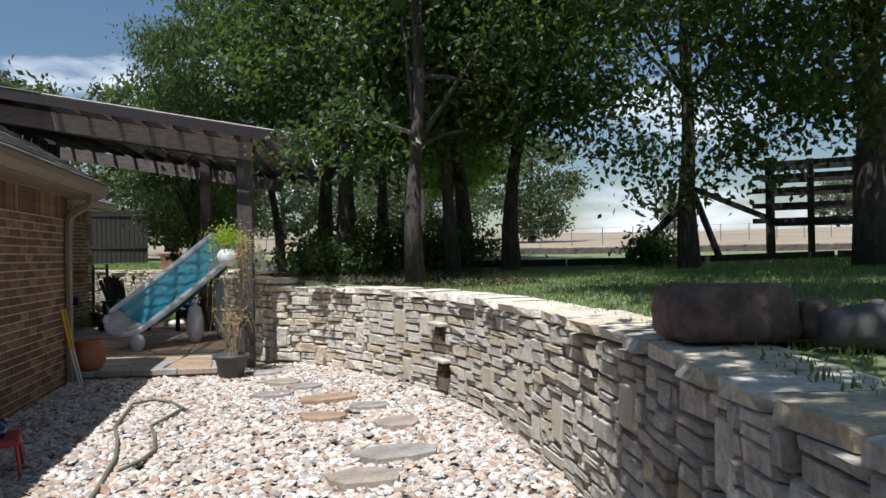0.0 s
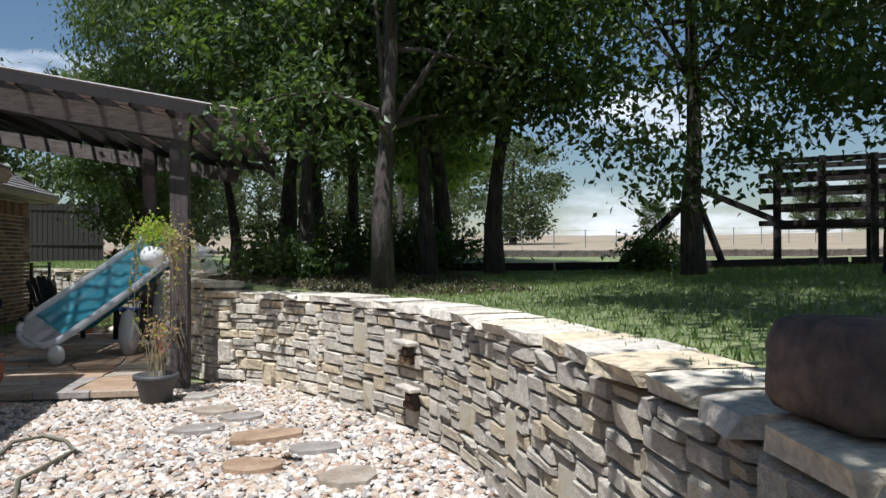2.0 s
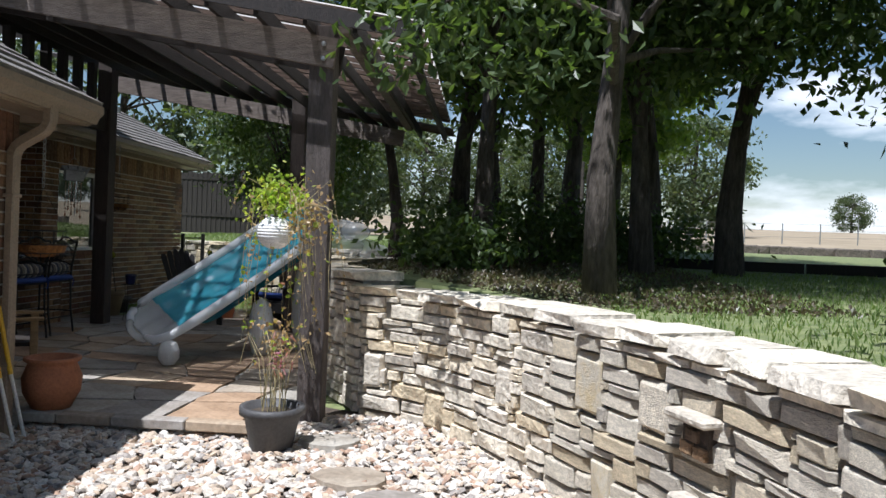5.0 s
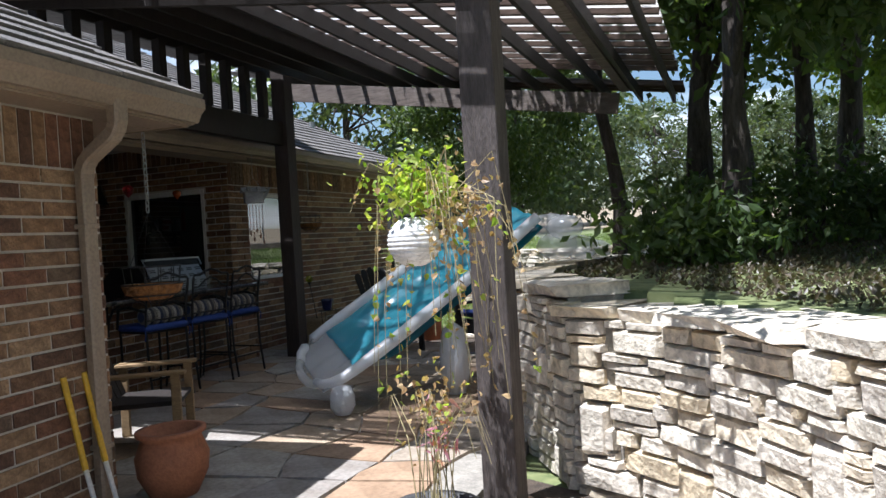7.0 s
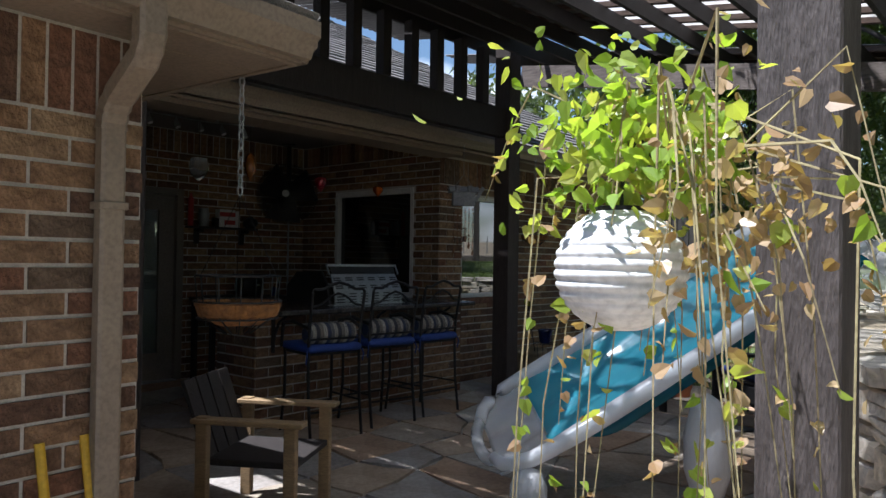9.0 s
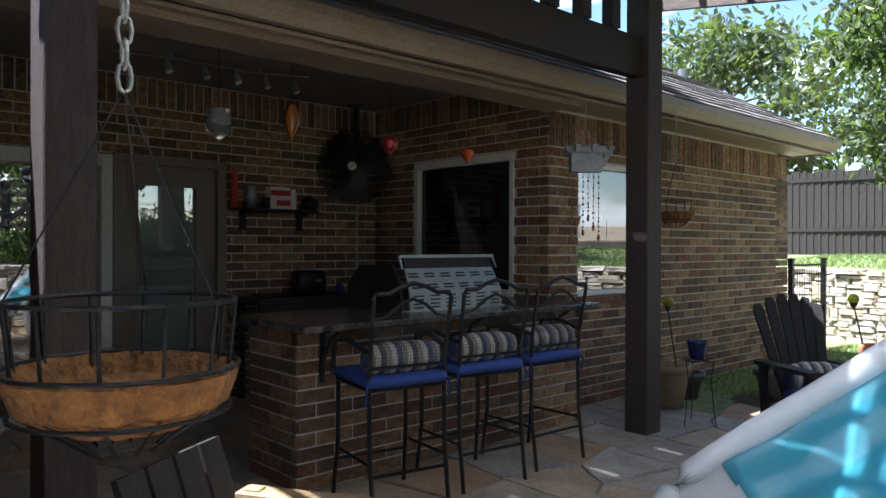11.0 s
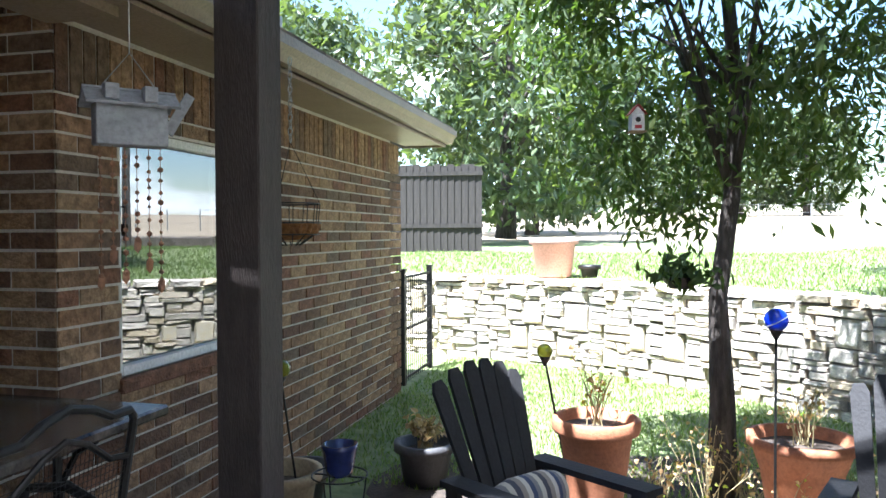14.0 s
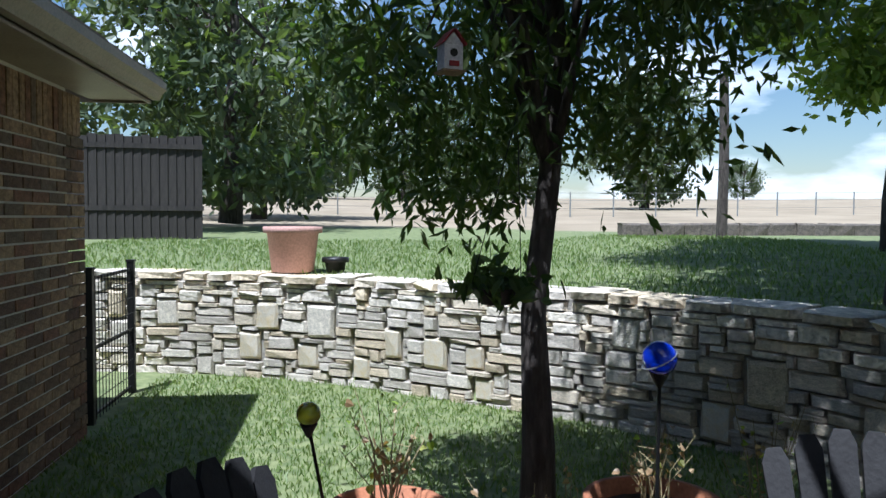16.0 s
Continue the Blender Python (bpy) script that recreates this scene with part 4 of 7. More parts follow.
# low branch of the oak reaching towards the pergola
branch = thing("oak_branch", (1.82, 9.30, 3.0), "leafy low oak branch reaching to the pergola", "branch")
bm = bmesh.new()
tube(bm, [(0.2, 1.2, -0.15), (0.0, 0.0, 0.0), (-0.5, -0.1, 0.15), (-1.0, -0.15, 0.1), (-1.55, -0.2, -0.15)], [0.045, 0.035, 0.025, 0.015, 0.004], 6)
part("limb", bm, M_BARK, branch)
tw = np.vstack([rng.normal(size=(90, 3)) * np.array([0.2, 0.22, 0.10]) + np.array(c) for c in ((-0.5, -0.1, 0.1), (-0.85, -0.25, 0.12), (-1.1, 0.0, 0.0), (-1.35, -0.2, -0.1), (-1.5, -0.2, -0.32), (-0.9, 0.1, 0.3), (-0.6, -0.3, 0.35), (-1.2, -0.3, -0.3), (-0.3, 0.1, -0.2), (-0.7, -0.1, -0.35))])
v, f = leaves(tw, 0.065)
twig = new("leafage", array_mesh("leafage", v, f, M_LEAF_OAK))
twig.parent = branch
# two oaks added past the view's edge so their crowns cast shade
tree("oak_tree", (5.3, 0.4, 1.1), 7.5, 0.2, (-2.9, -0.6, 4.7, 2.4, 2.7, 1.3), 60, 220, 0.09, M_LEAF_OAK, "spreading oak added to shade the near wall", (-0.8, 0.3), 16, 0.4, 51)
tree("oak_tree", (8.2, 4.6, 1.15), 7.5, 0.2, (-2.5, 0.3, 4.9, 3.4, 4.2, 1.4), 185, 290, 0.09, M_LEAF_OAK, "spreading oak added to shade the upper lawn", (-0.8, 0.3), 16, 0.4, 53)

# ---- grove and far trees ----
def grown(src, x, y, z, turn, size):
    return copy_thing(src, pose(x, y, z, 0, 0, turn) @ Matrix.Scale(size, 4))


grove_a = tree("grove_tree", (0.6, 15.8, 1.15), 8.0, 0.15, (0.2, 0.0, 5.4, 2.6, 2.6, 3.0), 80, 150, 0.10, M_LEAF_OAK, "slim shaded oak in the dark grove", (0.3, 0.2), 22, 0.3, 21)
grove_b = tree("grove_tree", (1.9, 16.4, 1.2), 7.5, 0.12, (-0.3, 0.2, 4.9, 2.4, 2.5, 2.9), 75, 140, 0.10, M_LEAF_OAK, "leaning shaded oak in the dark grove", (-0.5, 0.3), 20, 0.3, 22)
for ob in (grove_a, grove_b):
    ob["group"] = "grove behind the wall"
for src, x, y, turn, size in ((grove_a, 1.1, 17.6, 80, 1.05), (grove_b, 0.9, 13.4, 200, 0.95), (grove_a, 3.6, 16.2, 140, 1.1), (grove_b, 3.0, 13.6, 30, 1.0), (grove_a, 2.7, 19.0, 250, 1.2), (grove_a, 4.2, 14.0, 300, 0.95), (grove_a, 11.0, 8.0, 60, 1.1)):
    if size:
        grown(src, x, y, terrain(x, y) - 0.05, turn, size)
far_a = tree("background_tree", (-6.0, 31.0, 1.7), 7.5, 0.2, (0.0, 0.0, 3.9, 3.5, 3.3, 3.4), 75, 115, 0.19, M_LEAF_FAR, "broad leafy tree beyond the lawn", (0.2, 0.1), 16, 0.25, 31)
far_a["group"] = "trees beyond the lawn"
FAR = ((-15, 36, 140, 1.2), (-20, 33, 200, 1.1), (-6.5, 40, 10, 1.1),
       (17, 62, 10, 1.3), (63, 132, 260, 0.9), (14, 90, 75, 1.5), (8, 92, 15, 1.6), (88, 120, 30, 1.2), (97, 118, 130, 1.4), (30, 32, 75, 0.7), (24, 19, 15, 0.8), (20, 12, 320, 0.8), (3, 105, 210, 1.8), (-8, 110, 300, 2.0))
for x, y, turn, size in FAR:
    grown(far_a, x, y, terrain(x, y) - 0.1, turn, size)
tree("lime_tree", (4.0, 21.5, 1.4), 5.5, 0.12, (0.0, 0.0, 3.9, 1.9, 1.9, 1.9), 80, 190, 0.11, M_LEAF_SUNNY, "bright green tree on the sunny lawn", (0, 0), 14, 0.35, 41)


def shrub(x, y, r, h, n, leaf, mat, label, name="shrub"):
    ob = thing(name, (x, y, terrain(x, y)), label, "shrub", "understory shrubs")
    bm = bmesh.new()
    for i in range(7):
        a = i * 0.9 + x
        tube(bm, [(0, 0, -0.05), (math.cos(a) * r * 0.3, math.sin(a) * r * 0.3, h * 0.5), (math.cos(a) * r * 0.7, math.sin(a) * r * 0.7, h * 0.9)], [0.012, 0.009, 0.004], 5)
    part("stem_cluster", bm, M_BARK, ob)["kind"] = "stuff"
    c = rng.normal(size=(n, 3)) * np.array([r * 0.5, r * 0.5, h * 0.28]) + np.array([0, 0, h * 0.55])
    v, f = leaves(c[c[:, 2] > 0.02], leaf)
    k = new("foliage", array_mesh("foliage", v, f, mat))
    k.parent = ob


for x, y, r, h in ((0.7, 14.8, 0.8, 0.9), (1.7, 15.2, 0.9, 1.0), (2.6, 14.9, 0.8, 0.8), (0.6, 12.6, 0.6, 0.6), (3.6, 15.6, 0.9, 0.8), (6.9, 13.6, 0.5, 0.6)):
    shrub(x, y, r, h, 1500, 0.07, M_LEAF_OAK, "low dark shrub under the trees")


# ---- leaf litter under the grove ----
M_LITTER = leaf_material("leaf_litter", [(0.06, 0.048, 0.03), (0.10, 0.075, 0.045), (0.055, 0.065, 0.028)], 0.2)
litter_at = []
lr = random.Random(77)
while len(litter_at) < 16000:
    x, y = lr.uniform(-0.4, 3.6), lr.uniform(9.3, 16.5)
    if x > (1.65 - (y - 9.25) * 0.8 if y < 10.6 else 0.45 if y < 11.2 else -0.35 if y < 14.6 else 0.7):
        litter_at.append((x, y, terrain(x, y) + lr.uniform(0.008, 0.03)))
v, f = leaves(np.array(litter_at), 0.03, 1.5, 0.0)
tagged(new("leaf_litter", array_mesh("leaf_litter", v, f, M_LITTER)), "dry brown leaves and sparse weeds under the trees", "leaf litter", "", "stuff")

# ---- lawn, gravel ----
def blades(name, region, n, size, label, level=None):
    """Grass over a rectangle of the plan where the ground is open."""
    x0, x1, y0, y1 = region
    p = np.column_stack([rng.uniform(x0, x1, n), rng.uniform(y0, y1, n)])
    keep, zs = [], []
    for x, y in p:
        low = inside(LOWER, x, y)
        if low == (level is not None):
            keep.append((x, y))
            zs.append(0.12 * min(1, max(0, (y - 10) / 5)) if low else terrain(x, y))
    c = np.column_stack([np.array(keep), np.array(zs) - 0.01])
    v, f = leaves(c, size, 4.5, -1.3)
    ob = new(name, array_mesh(name, v, f, M_GRASS))
    tagged(ob, label, "grass", "", "stuff")


blades("lawn_grass", (1.9, 11, 0.8, 14.5), 60000, 0.012, "mown green lawn grass")
blades("lawn_grass", (-7, 4, 16, 26), 36000, 0.015, "sunny green lawn grass above the wall")
blades("yard_grass", (-4.9, -0.2, 15.6, 20.3), 26000, 0.012, "green grass of the lower yard", 1)


def gravel():
    bed = bmesh.new()
    xa, na, _ = along(WALL_A, 0.3)
    edge = [tuple(p) for p in xa - na * 0.03 if p[1] > -6.8]
    ring = [(H1X, -6.8)] + edge + [(-0.3, 10.35), (-0.44, 9.3), (H1X, 9.28)]
    bed.faces.new([bed.verts.new((x, y, 0.012)) for x, y in ring])
    ob = structure("gravel_bed", bed, M_SOIL, "soil bed under the river gravel")
    poly = ring
    n = 26000
    p = np.column_stack([rng.uniform(-2.42, 2.4, n), 2.6 + 7.4 * rng.uniform(0, 1, n) ** 0.9])
    p = np.array([q for q in p if inside(poly, q[0], q[1])])
    g = (1 + 5 ** 0.5) / 2
    ico = np.array([(-1, g, 0), (1, g, 0), (-1, -g, 0), (1, -g, 0), (0, -1, g), (0, 1, g), (0, -1, -g), (0, 1, -g), (g, 0, -1), (g, 0, 1), (-g, 0, -1), (-g, 0, 1)]) / 1.9
    tri = np.array([(0, 11, 5), (0, 5, 1), (0, 1, 7), (0, 7, 10), (0, 10, 11), (1, 5, 9), (5, 11, 4), (11, 10, 2), (10, 7, 6), (7, 1, 8), (3, 9, 4), (3, 4, 2), (3, 2, 6), (3, 6, 8), (3, 8, 9), (4, 9, 5), (2, 4, 11), (6, 2, 10), (8, 6, 7), (9, 8, 1)])
    m = len(p)
    s = rng.uniform(0.017, 0.042, (m, 1, 1)) * np.stack([rng.uniform(0.9, 1.5, m), rng.uniform(0.7, 1.1, m), rng.uniform(0.35, 0.7, m)], 1)[:, None, :]
    v = ico[None] * (1 + rng.uniform(-0.16, 0.16, (m, 12, 1))) * s
    a = rng.uniform(0, 6.28, m)
    ca, sa = np.cos(a)[:, None], np.sin(a)[:, None]
    tilt = rng.normal(0, 0.3, m)[:, None]
    z = v[..., 2] + v[..., 0] * tilt
    w = np.stack([v[..., 0] * ca - v[..., 1] * sa + p[:, None, 0], v[..., 0] * sa + v[..., 1] * ca + p[:, None, 1], z + 0.018 + rng.uniform(0, 0.018, (m, 1))], 2).reshape(-1, 3)
    f = (tri[None] + np.arange(m)[:, None, None] * 12).reshape(-1, 3)
    tagged(new("river_gravel", array_mesh("river_gravel", w, f, M_PEBBLE, False)), "pale pink and tan river gravel", "gravel", "", "stuff")


gravel()
r0 = random.Random(44)
for x, y, w, d, turn in ((0.25, 7.75, 0.42, 0.3, 10), (0.8, 7.42, 0.62, 0.34, 25), (0.78, 6.6, 0.42, 0.3, -15), (1.2, 6.97, 0.42, 0.28, 5), (1.42, 6.25, 0.42, 0.32, 20), (1.33, 5.3, 0.62, 0.34, 15), (1.1, 4.75, 0.5, 0.3, 0), (0.29, 8.46, 0.42, 0.3, -10), (0.55, 8.15, 0.4, 0.26, 15), (0.02, 9.2, 0.4, 0.28, 5), (0.75, 4.0, 0.5, 0.35, 30)):
    bm = bmesh.new()
    k = 9
    ring = [(math.cos(6.283 * i / k) * w * 0.55 * r0.uniform(0.8, 1.12), math.sin(6.283 * i / k) * d * 0.6 * r0.uniform(0.8, 1.12)) for i in range(k)]
    top = [bm.verts.new((a * 0.97, b * 0.97, 0.058)) for a, b in ring]
    low = [bm.verts.new((a, b, 0.0)) for a, b in ring]
    bm.faces.new(top)
    for i in range(k):
        bm.faces.new([low[i], low[(i + 1) % k], top[(i + 1) % k], top[i]])
    ob = new("stepping_stone", mesh_of("stepping_stone", bm, M_FLAG))
    ob.matrix_basis = pose(x, y, 0.012, 0, 0, turn)
    tagged(ob, "flat tan sandstone stepping stone in the gravel", "stepping stone", "stepping stones")

hose = bmesh.new()
tube(hose, [(-0.45, 4.2, 0.06), (-0.52, 4.82, 0.06), (-0.62, 5.5, 0.06), (-0.75, 6.0, 0.065), (-0.92, 6.5, 0.06), (-0.99, 7.0, 0.06), (-1.05, 7.5, 0.065), (-0.9, 7.68, 0.06), (-0.68, 7.5, 0.06), (-0.52, 7.2, 0.06), (-0.55, 6.9, 0.065), (-0.63, 6.5, 0.06), (-0.5, 6.1, 0.06), (-0.4, 5.68, 0.06), (-0.42, 5.4, 0.065), (-0.5, 5.2, 0.06)], 0.014, 8)
M_HOSE = material("hose_rubber", (0.20, 0.18, 0.12), (0.12, 0.12, 0.09), 4, 0.6, 0.1, 60)
tagged(new("garden_hose", mesh_of("garden_hose", hose, M_HOSE, True)), "dull green garden hose lying on the gravel", "hose")


# ---- near house things ----
def pot(name, at, prof, mat, label, soil=None, category="pot", group="", sides=28):
    ob = thing(name, at, label, category, group)
    part("pot", lathe(prof, sides), mat, ob, "", True)
    if soil:
        part("soil", lathe([(soil[0], soil[1] - 0.01), (soil[0], soil[1]), (0.0, soil[1] + 0.015)], 18), M_SOIL, ob)
    return ob


def hollow(r0, r1, h, t=0.018, rim=0.02, lip=0.05):
    """Profile of an open pot with a rolled rim."""
    return [(0.0, 0.0), (r0, 0.0), (r0 + (r1 - r0) * 0.8, h * 0.8), (r1, h - lip), (r1 + rim, h - lip), (r1 + rim, h), (r1 - t, h), (r1 - t - (r1 - r0) * 0.3, h * 0.6), (0.0, h * 0.6)]


pot("clay_pot", (-2.08, 9.40, PATIO), [(0.0, 0.0), (0.13, 0.0), (0.19, 0.12), (0.2, 0.22), (0.165, 0.31), (0.16, 0.325), (0.19, 0.345), (0.19, 0.365), (0.15, 0.365), (0.14, 0.3), (0.0, 0.28)], M_TERRA, "round orange clay pot on the patio step")
for dx, dy in ((0.0, 0.0), (0.02, -0.14)):
    ob = thing("broom_handle", (-2.065 + dx, 8.93 + dy, 0.0), "pole with a yellow grip leaning on the house", "pole", "poles by the downspout")
    part("shaft", tube(bmesh.new(), [(0.06, 0.05, 0.02), (-0.03, 0.02, 0.45)], 0.012, 10), M_WHITE, ob, "white shaft")
    part("grip", tube(bmesh.new(), [(-0.03, 0.02, 0.45), (-0.115, 0.0, 0.9)], 0.015, 10), M_YELLOW, ob, "yellow grip")

# potted vine with lantern
M_STEMDARK = material("green_wire", (0.10, 0.11, 0.05), (0.06, 0.06, 0.03), 8, 0.7, 0.1, 60)
vine = thing("potted_vine", (-0.36, 9.06, 0.012), "grey ribbed pot with a half-dead trailing vine on wire supports", "potted plant")
bm = lathe(hollow(0.135, 0.195, 0.30), 36, 0.0)
part("pot", bm, M_GREYPOT, vine, "grey resin barrel pot", True)
part("soil", lathe([(0.175, 0.24), (0.175, 0.25), (0.0, 0.26)], 20), M_SOIL, vine)
bm = bmesh.new()
for i in range(4):
    a = i * 1.571
    tube(bm, [(0.07 * math.cos(a), 0.07 * math.sin(a), 0.24), (0.055 * math.cos(a), 0.055 * math.sin(a), 0.6), (0.03 * math.cos(a), 0.03 * math.sin(a), 0.66)], 0.0022, 5)
part("wire_support", bm, M_STEMDARK, vine)
rv = random.Random(9)
stems, tips = bmesh.new(), []
for i in range(46):
    a, out, drop = rv.uniform(0, 6.28), rv.uniform(0.08, 0.36), rv.uniform(0.1, 0.95)
    top = Vector((0.02 + 0.08 * math.cos(a), 0.12 + 0.08 * math.sin(a), 1.62 + rv.uniform(0, 0.12)))
    far = Vector((0.02 + out * math.cos(a), 0.1 + out * math.sin(a), 1.66 + rv.uniform(-0.1, 0.18)))
    end = far + Vector((0.08 * math.cos(a) + rv.uniform(-0.05, 0.05), 0.06 * math.sin(a), -drop))
    pts = [top, far, far.lerp(end, 0.5) + Vector((rv.uniform(-0.03, 0.03), rv.uniform(-0.03, 0.03), 0.03)), end]
    tube(stems, pts, [0.003, 0.0025, 0.002, 0.0012], 4, False)
    for k in range(9):
        f = rv.random()
        tips.append((far.lerp(end, f), a, f))
for i in range(18):
    a = rv.uniform(0, 6.28)
    p0 = Vector((rv.uniform(-0.08, 0.08), rv.uniform(-0.08, 0.08), 0.25))
    tube(stems, [p0, p0 + Vector((0.06 * math.cos(a), 0.06 * math.sin(a), 0.35)), p0 + Vector((0.2 * math.cos(a), 0.2 * math.sin(a), 0.52)), p0 + Vector((0.27 * math.cos(a), 0.27 * math.sin(a), 0.3))], [0.004, 0.003, 0.002, 0.0015], 4, False)
M_STEM = material("vine_stem", (0.42, 0.36, 0.18), (0.28, 0.22, 0.12), 10, 0.9, 0.2, 60)
part("stem_tangle", stems, M_STEM, vine)["kind"] = "stuff"


def foliage(name, pts, size, mat, parent, long=1.15, droop=0.35):
    """Heart-shaped folded leaves, each a six-sided blade."""
    c = np.array(pts)
    n = len(c)
    d = rng.normal(size=(n, 3))
    d[:, 2] -= droop * 2
    d /= np.linalg.norm(d, axis=1)[:, None]
    u = np.cross(d, rng.normal(size=(n, 3)))
    u /= np.linalg.norm(u, axis=1)[:, None]
    w = np.cross(d, u)
    s = (size * rng.uniform(0.5, 1.35, n))[:, None]
    curl = rng.uniform(-0.25, 0.25, n)[:, None]
    shape = ((0.0, 0.0, 0.0), (-0.08, 0.32, 0.10), (0.22, 0.52, 0.16), (0.62, 0.34, 0.10), (1.0, 0.0, -0.12), (0.62, -0.34, 0.10), (0.22, -0.52, 0.16), (-0.08, -0.32, 0.10))
    verts = np.stack([c + d * s * a * long + u * s * b + w * s * (e + curl * a * a) for a, b, e in shape], 1).reshape(-1, 3)
    quad = np.array([(0, 1, 2, 3), (0, 3, 4, 5), (0, 5, 6, 7)])
    faces = (quad[None] + np.arange(n)[:, None, None] * 8).reshape(-1, 4)
    ob = new(name, array_mesh(name, verts, faces, mat))
    ob.parent = parent
    return ob


green, dry = [], []
for p, a, f in tips:
    (green if rv.random() < (0.5 if p.x < 0.04 else 0.16) else dry).append(tuple(p))
for i in range(560):
    p = (rv.gauss(-0.05, 0.10), rv.gauss(0.1, 0.10), rv.gauss(1.69, 0.075))
    green.append(p)
for i in range(170):
    dry.append((rv.gauss(0.14, 0.085), rv.gauss(0.1, 0.09), rv.gauss(1.58, 0.10)))
for i in range(130):
    p = (rv.gauss(0.02, 0.085), rv.gauss(0.02, 0.085), rv.gauss(0.76, 0.09))
    (dry if rv.random() < 0.75 else green).append(p)
foliage("green_leaves", green, 0.027, M_LEAF_LIME, vine)
foliage("dry_leaves", dry, 0.023, M_LEAF_DRY, vine)
M_PINK = leaf_material("pink_petal", [(0.45, 0.16, 0.26), (0.55, 0.28, 0.38)])
foliage("pink_stems", [(rv.gauss(0.05, 0.05), rv.gauss(0, 0.05), rv.gauss(0.62, 0.08)) for i in range(45)], 0.014, M_PINK, vine, 4.0)["kind"] = "stuff"

lantern = thing("paper_lantern", (-0.40, 9.10, 1.46), "round white ribbed paper lantern hanging by the vine", "lantern")
prof = []
for i in range(85):
    a = math.pi * (0.1 + 0.8 * i / 84)
    prof.append((0.118 * math.sin(a) * (0.965 + 0.04 * abs(math.sin(i * math.pi / 6))), -0.112 * math.cos(a)))
part("shade", lathe(prof, 36), M_PAPER, lantern, "", True)
part("top_ring", lathe([(0.036, 0.1), (0.045, 0.1), (0.045, 0.112), (0.036, 0.112)], 20), M_BLACKMETAL, lantern)
part("hook", tube(bmesh.new(), [(0, 0, 0.1), (0.0, 0.01, 0.2), (0.02, 0.03, 0.24), (0.05, 0.02, 0.2)], 0.004, 6), M_BLACKMETAL, lantern)

# inflatable slide
M_FILM = film("clear_film", (0.78, 0.80, 0.82), 0.62, 0.0)
M_VINYLBLUE = film("blue_film", (0.075, 0.40, 0.54), 0.05, 0.5)
# the underside's shade is put into its colour, deeper than the bed's
M_VINYLUNDER = film("blue_shaded_under_film", (0.02, 0.17, 0.25), 0.05, 0.3)
M_TUBE = film("milky_film", (0.84, 0.86, 0.88), 0.15, 0.4)
slide = thing("inflatable_slide", (0, 0, 0), "blue and clear vinyl inflatable slide leaning on the wall", "slide")
LOW, HIGH = Vector((-2.34, 11.28, 0.42)), Vector((-0.95, 12.85, 1.72))
SIDE = Vector((0.68, -0.56, -0.32)).normalized()
RUN = (HIGH - LOW)
FACE = RUN.normalized().cross(SIDE).normalized()
if FACE.z < 0:
    FACE = -FACE


def taper(f):
    """Share of the full width along the slide: rounded at the low end."""
    k = 1 - min(1.0, max(0.0, f) / 0.13)
    return 0.5 + 0.5 * math.sqrt(1 - k * k)


def slab(width, f0, f1, thick, lift, ripple, rows=40):
    """A puffy quilted panel along the slide: half width, from f0 to f1 of the run."""
    bm, rings = bmesh.new(), []
    for i in range(rows + 1):
        f = f0 + (f1 - f0) * i / rows
        e = min(1.0, min(i, rows - i) / 6 + 0.35)
        c = LOW + RUN * f + Vector((0, 0, 0.10 * (f - 0.5) ** 2 - 0.02))
        ring = []
        for k in range(24):
            a = 6.283 * k / 24
            u = math.copysign(abs(math.cos(a)) ** 0.35, math.cos(a))
            v = math.copysign(abs(math.sin(a)) ** 0.7, math.sin(a))
            ring.append(c + SIDE * width * taper(f if f0 < 0.1 else (f - f0) * 1.5 + 0.02) * u + FACE * (lift + thick * e * v * (1 + ripple * math.cos(u * 9.4))))
        rings.append([bm.verts.new(p) for p in ring])
    for a, b in zip(rings, rings[1:]):
        for k in range(24):
            bm.faces.new([a[k], a[(k + 1) % 24], b[(k + 1) % 24], b[k]])
    bm.faces.new(rings[0][::-1])
    bm.faces.new(rings[-1])
    return bm


def bend(f):
    """Centre line of the slide: it sags in the middle."""
    return LOW + RUN * f + Vector((0, 0, 0.16 * (f - 0.5) ** 2 - 0.03))


def trough(f0, f1, width, depth, lift, rows=36, cols=22):
    """A hollowed, faintly ribbed bed with a rounded low end and some thickness."""
    bm, top, low = bmesh.new(), [], []
    for i in range(rows + 1):
        f = f0 + (f1 - f0) * i / rows
        a, b = [], []
        for k in range(cols + 1):
            u = -1 + 2 * k / cols
            h = lift - depth * (1 - u * u) + 0.009 * math.cos(u * 11) + 0.004 * math.sin(f * 40 + u * 5)
            p = bend(f) + SIDE * width * taper(f + 0.06) * u + FACE * h
            a.append(bm.verts.new(p))
            b.append(bm.verts.new(p - FACE * 0.02))
        top.append(a)
        low.append(b)
    for i in range(rows):
        for k in range(cols):
            bm.faces.new([top[i][k], top[i][k + 1], top[i + 1][k + 1], top[i + 1][k]])
            bm.faces.new([low[i][k], low[i + 1][k], low[i + 1][k + 1], low[i][k + 1]])
    for i in range(rows):
        bm.faces.new([top[i][0], top[i + 1][0], low[i + 1][0], low[i][0]])
        bm.faces.new([top[i][cols], low[i][cols], low[i + 1][cols], top[i + 1][cols]])
    for k in range(cols):
        bm.faces.new([top[0][k], low[0][k], low[0][k + 1], top[0][k + 1]])
        bm.faces.new([top[rows][k], top[rows][k + 1], low[rows][k + 1], low[rows][k]])
    return bm


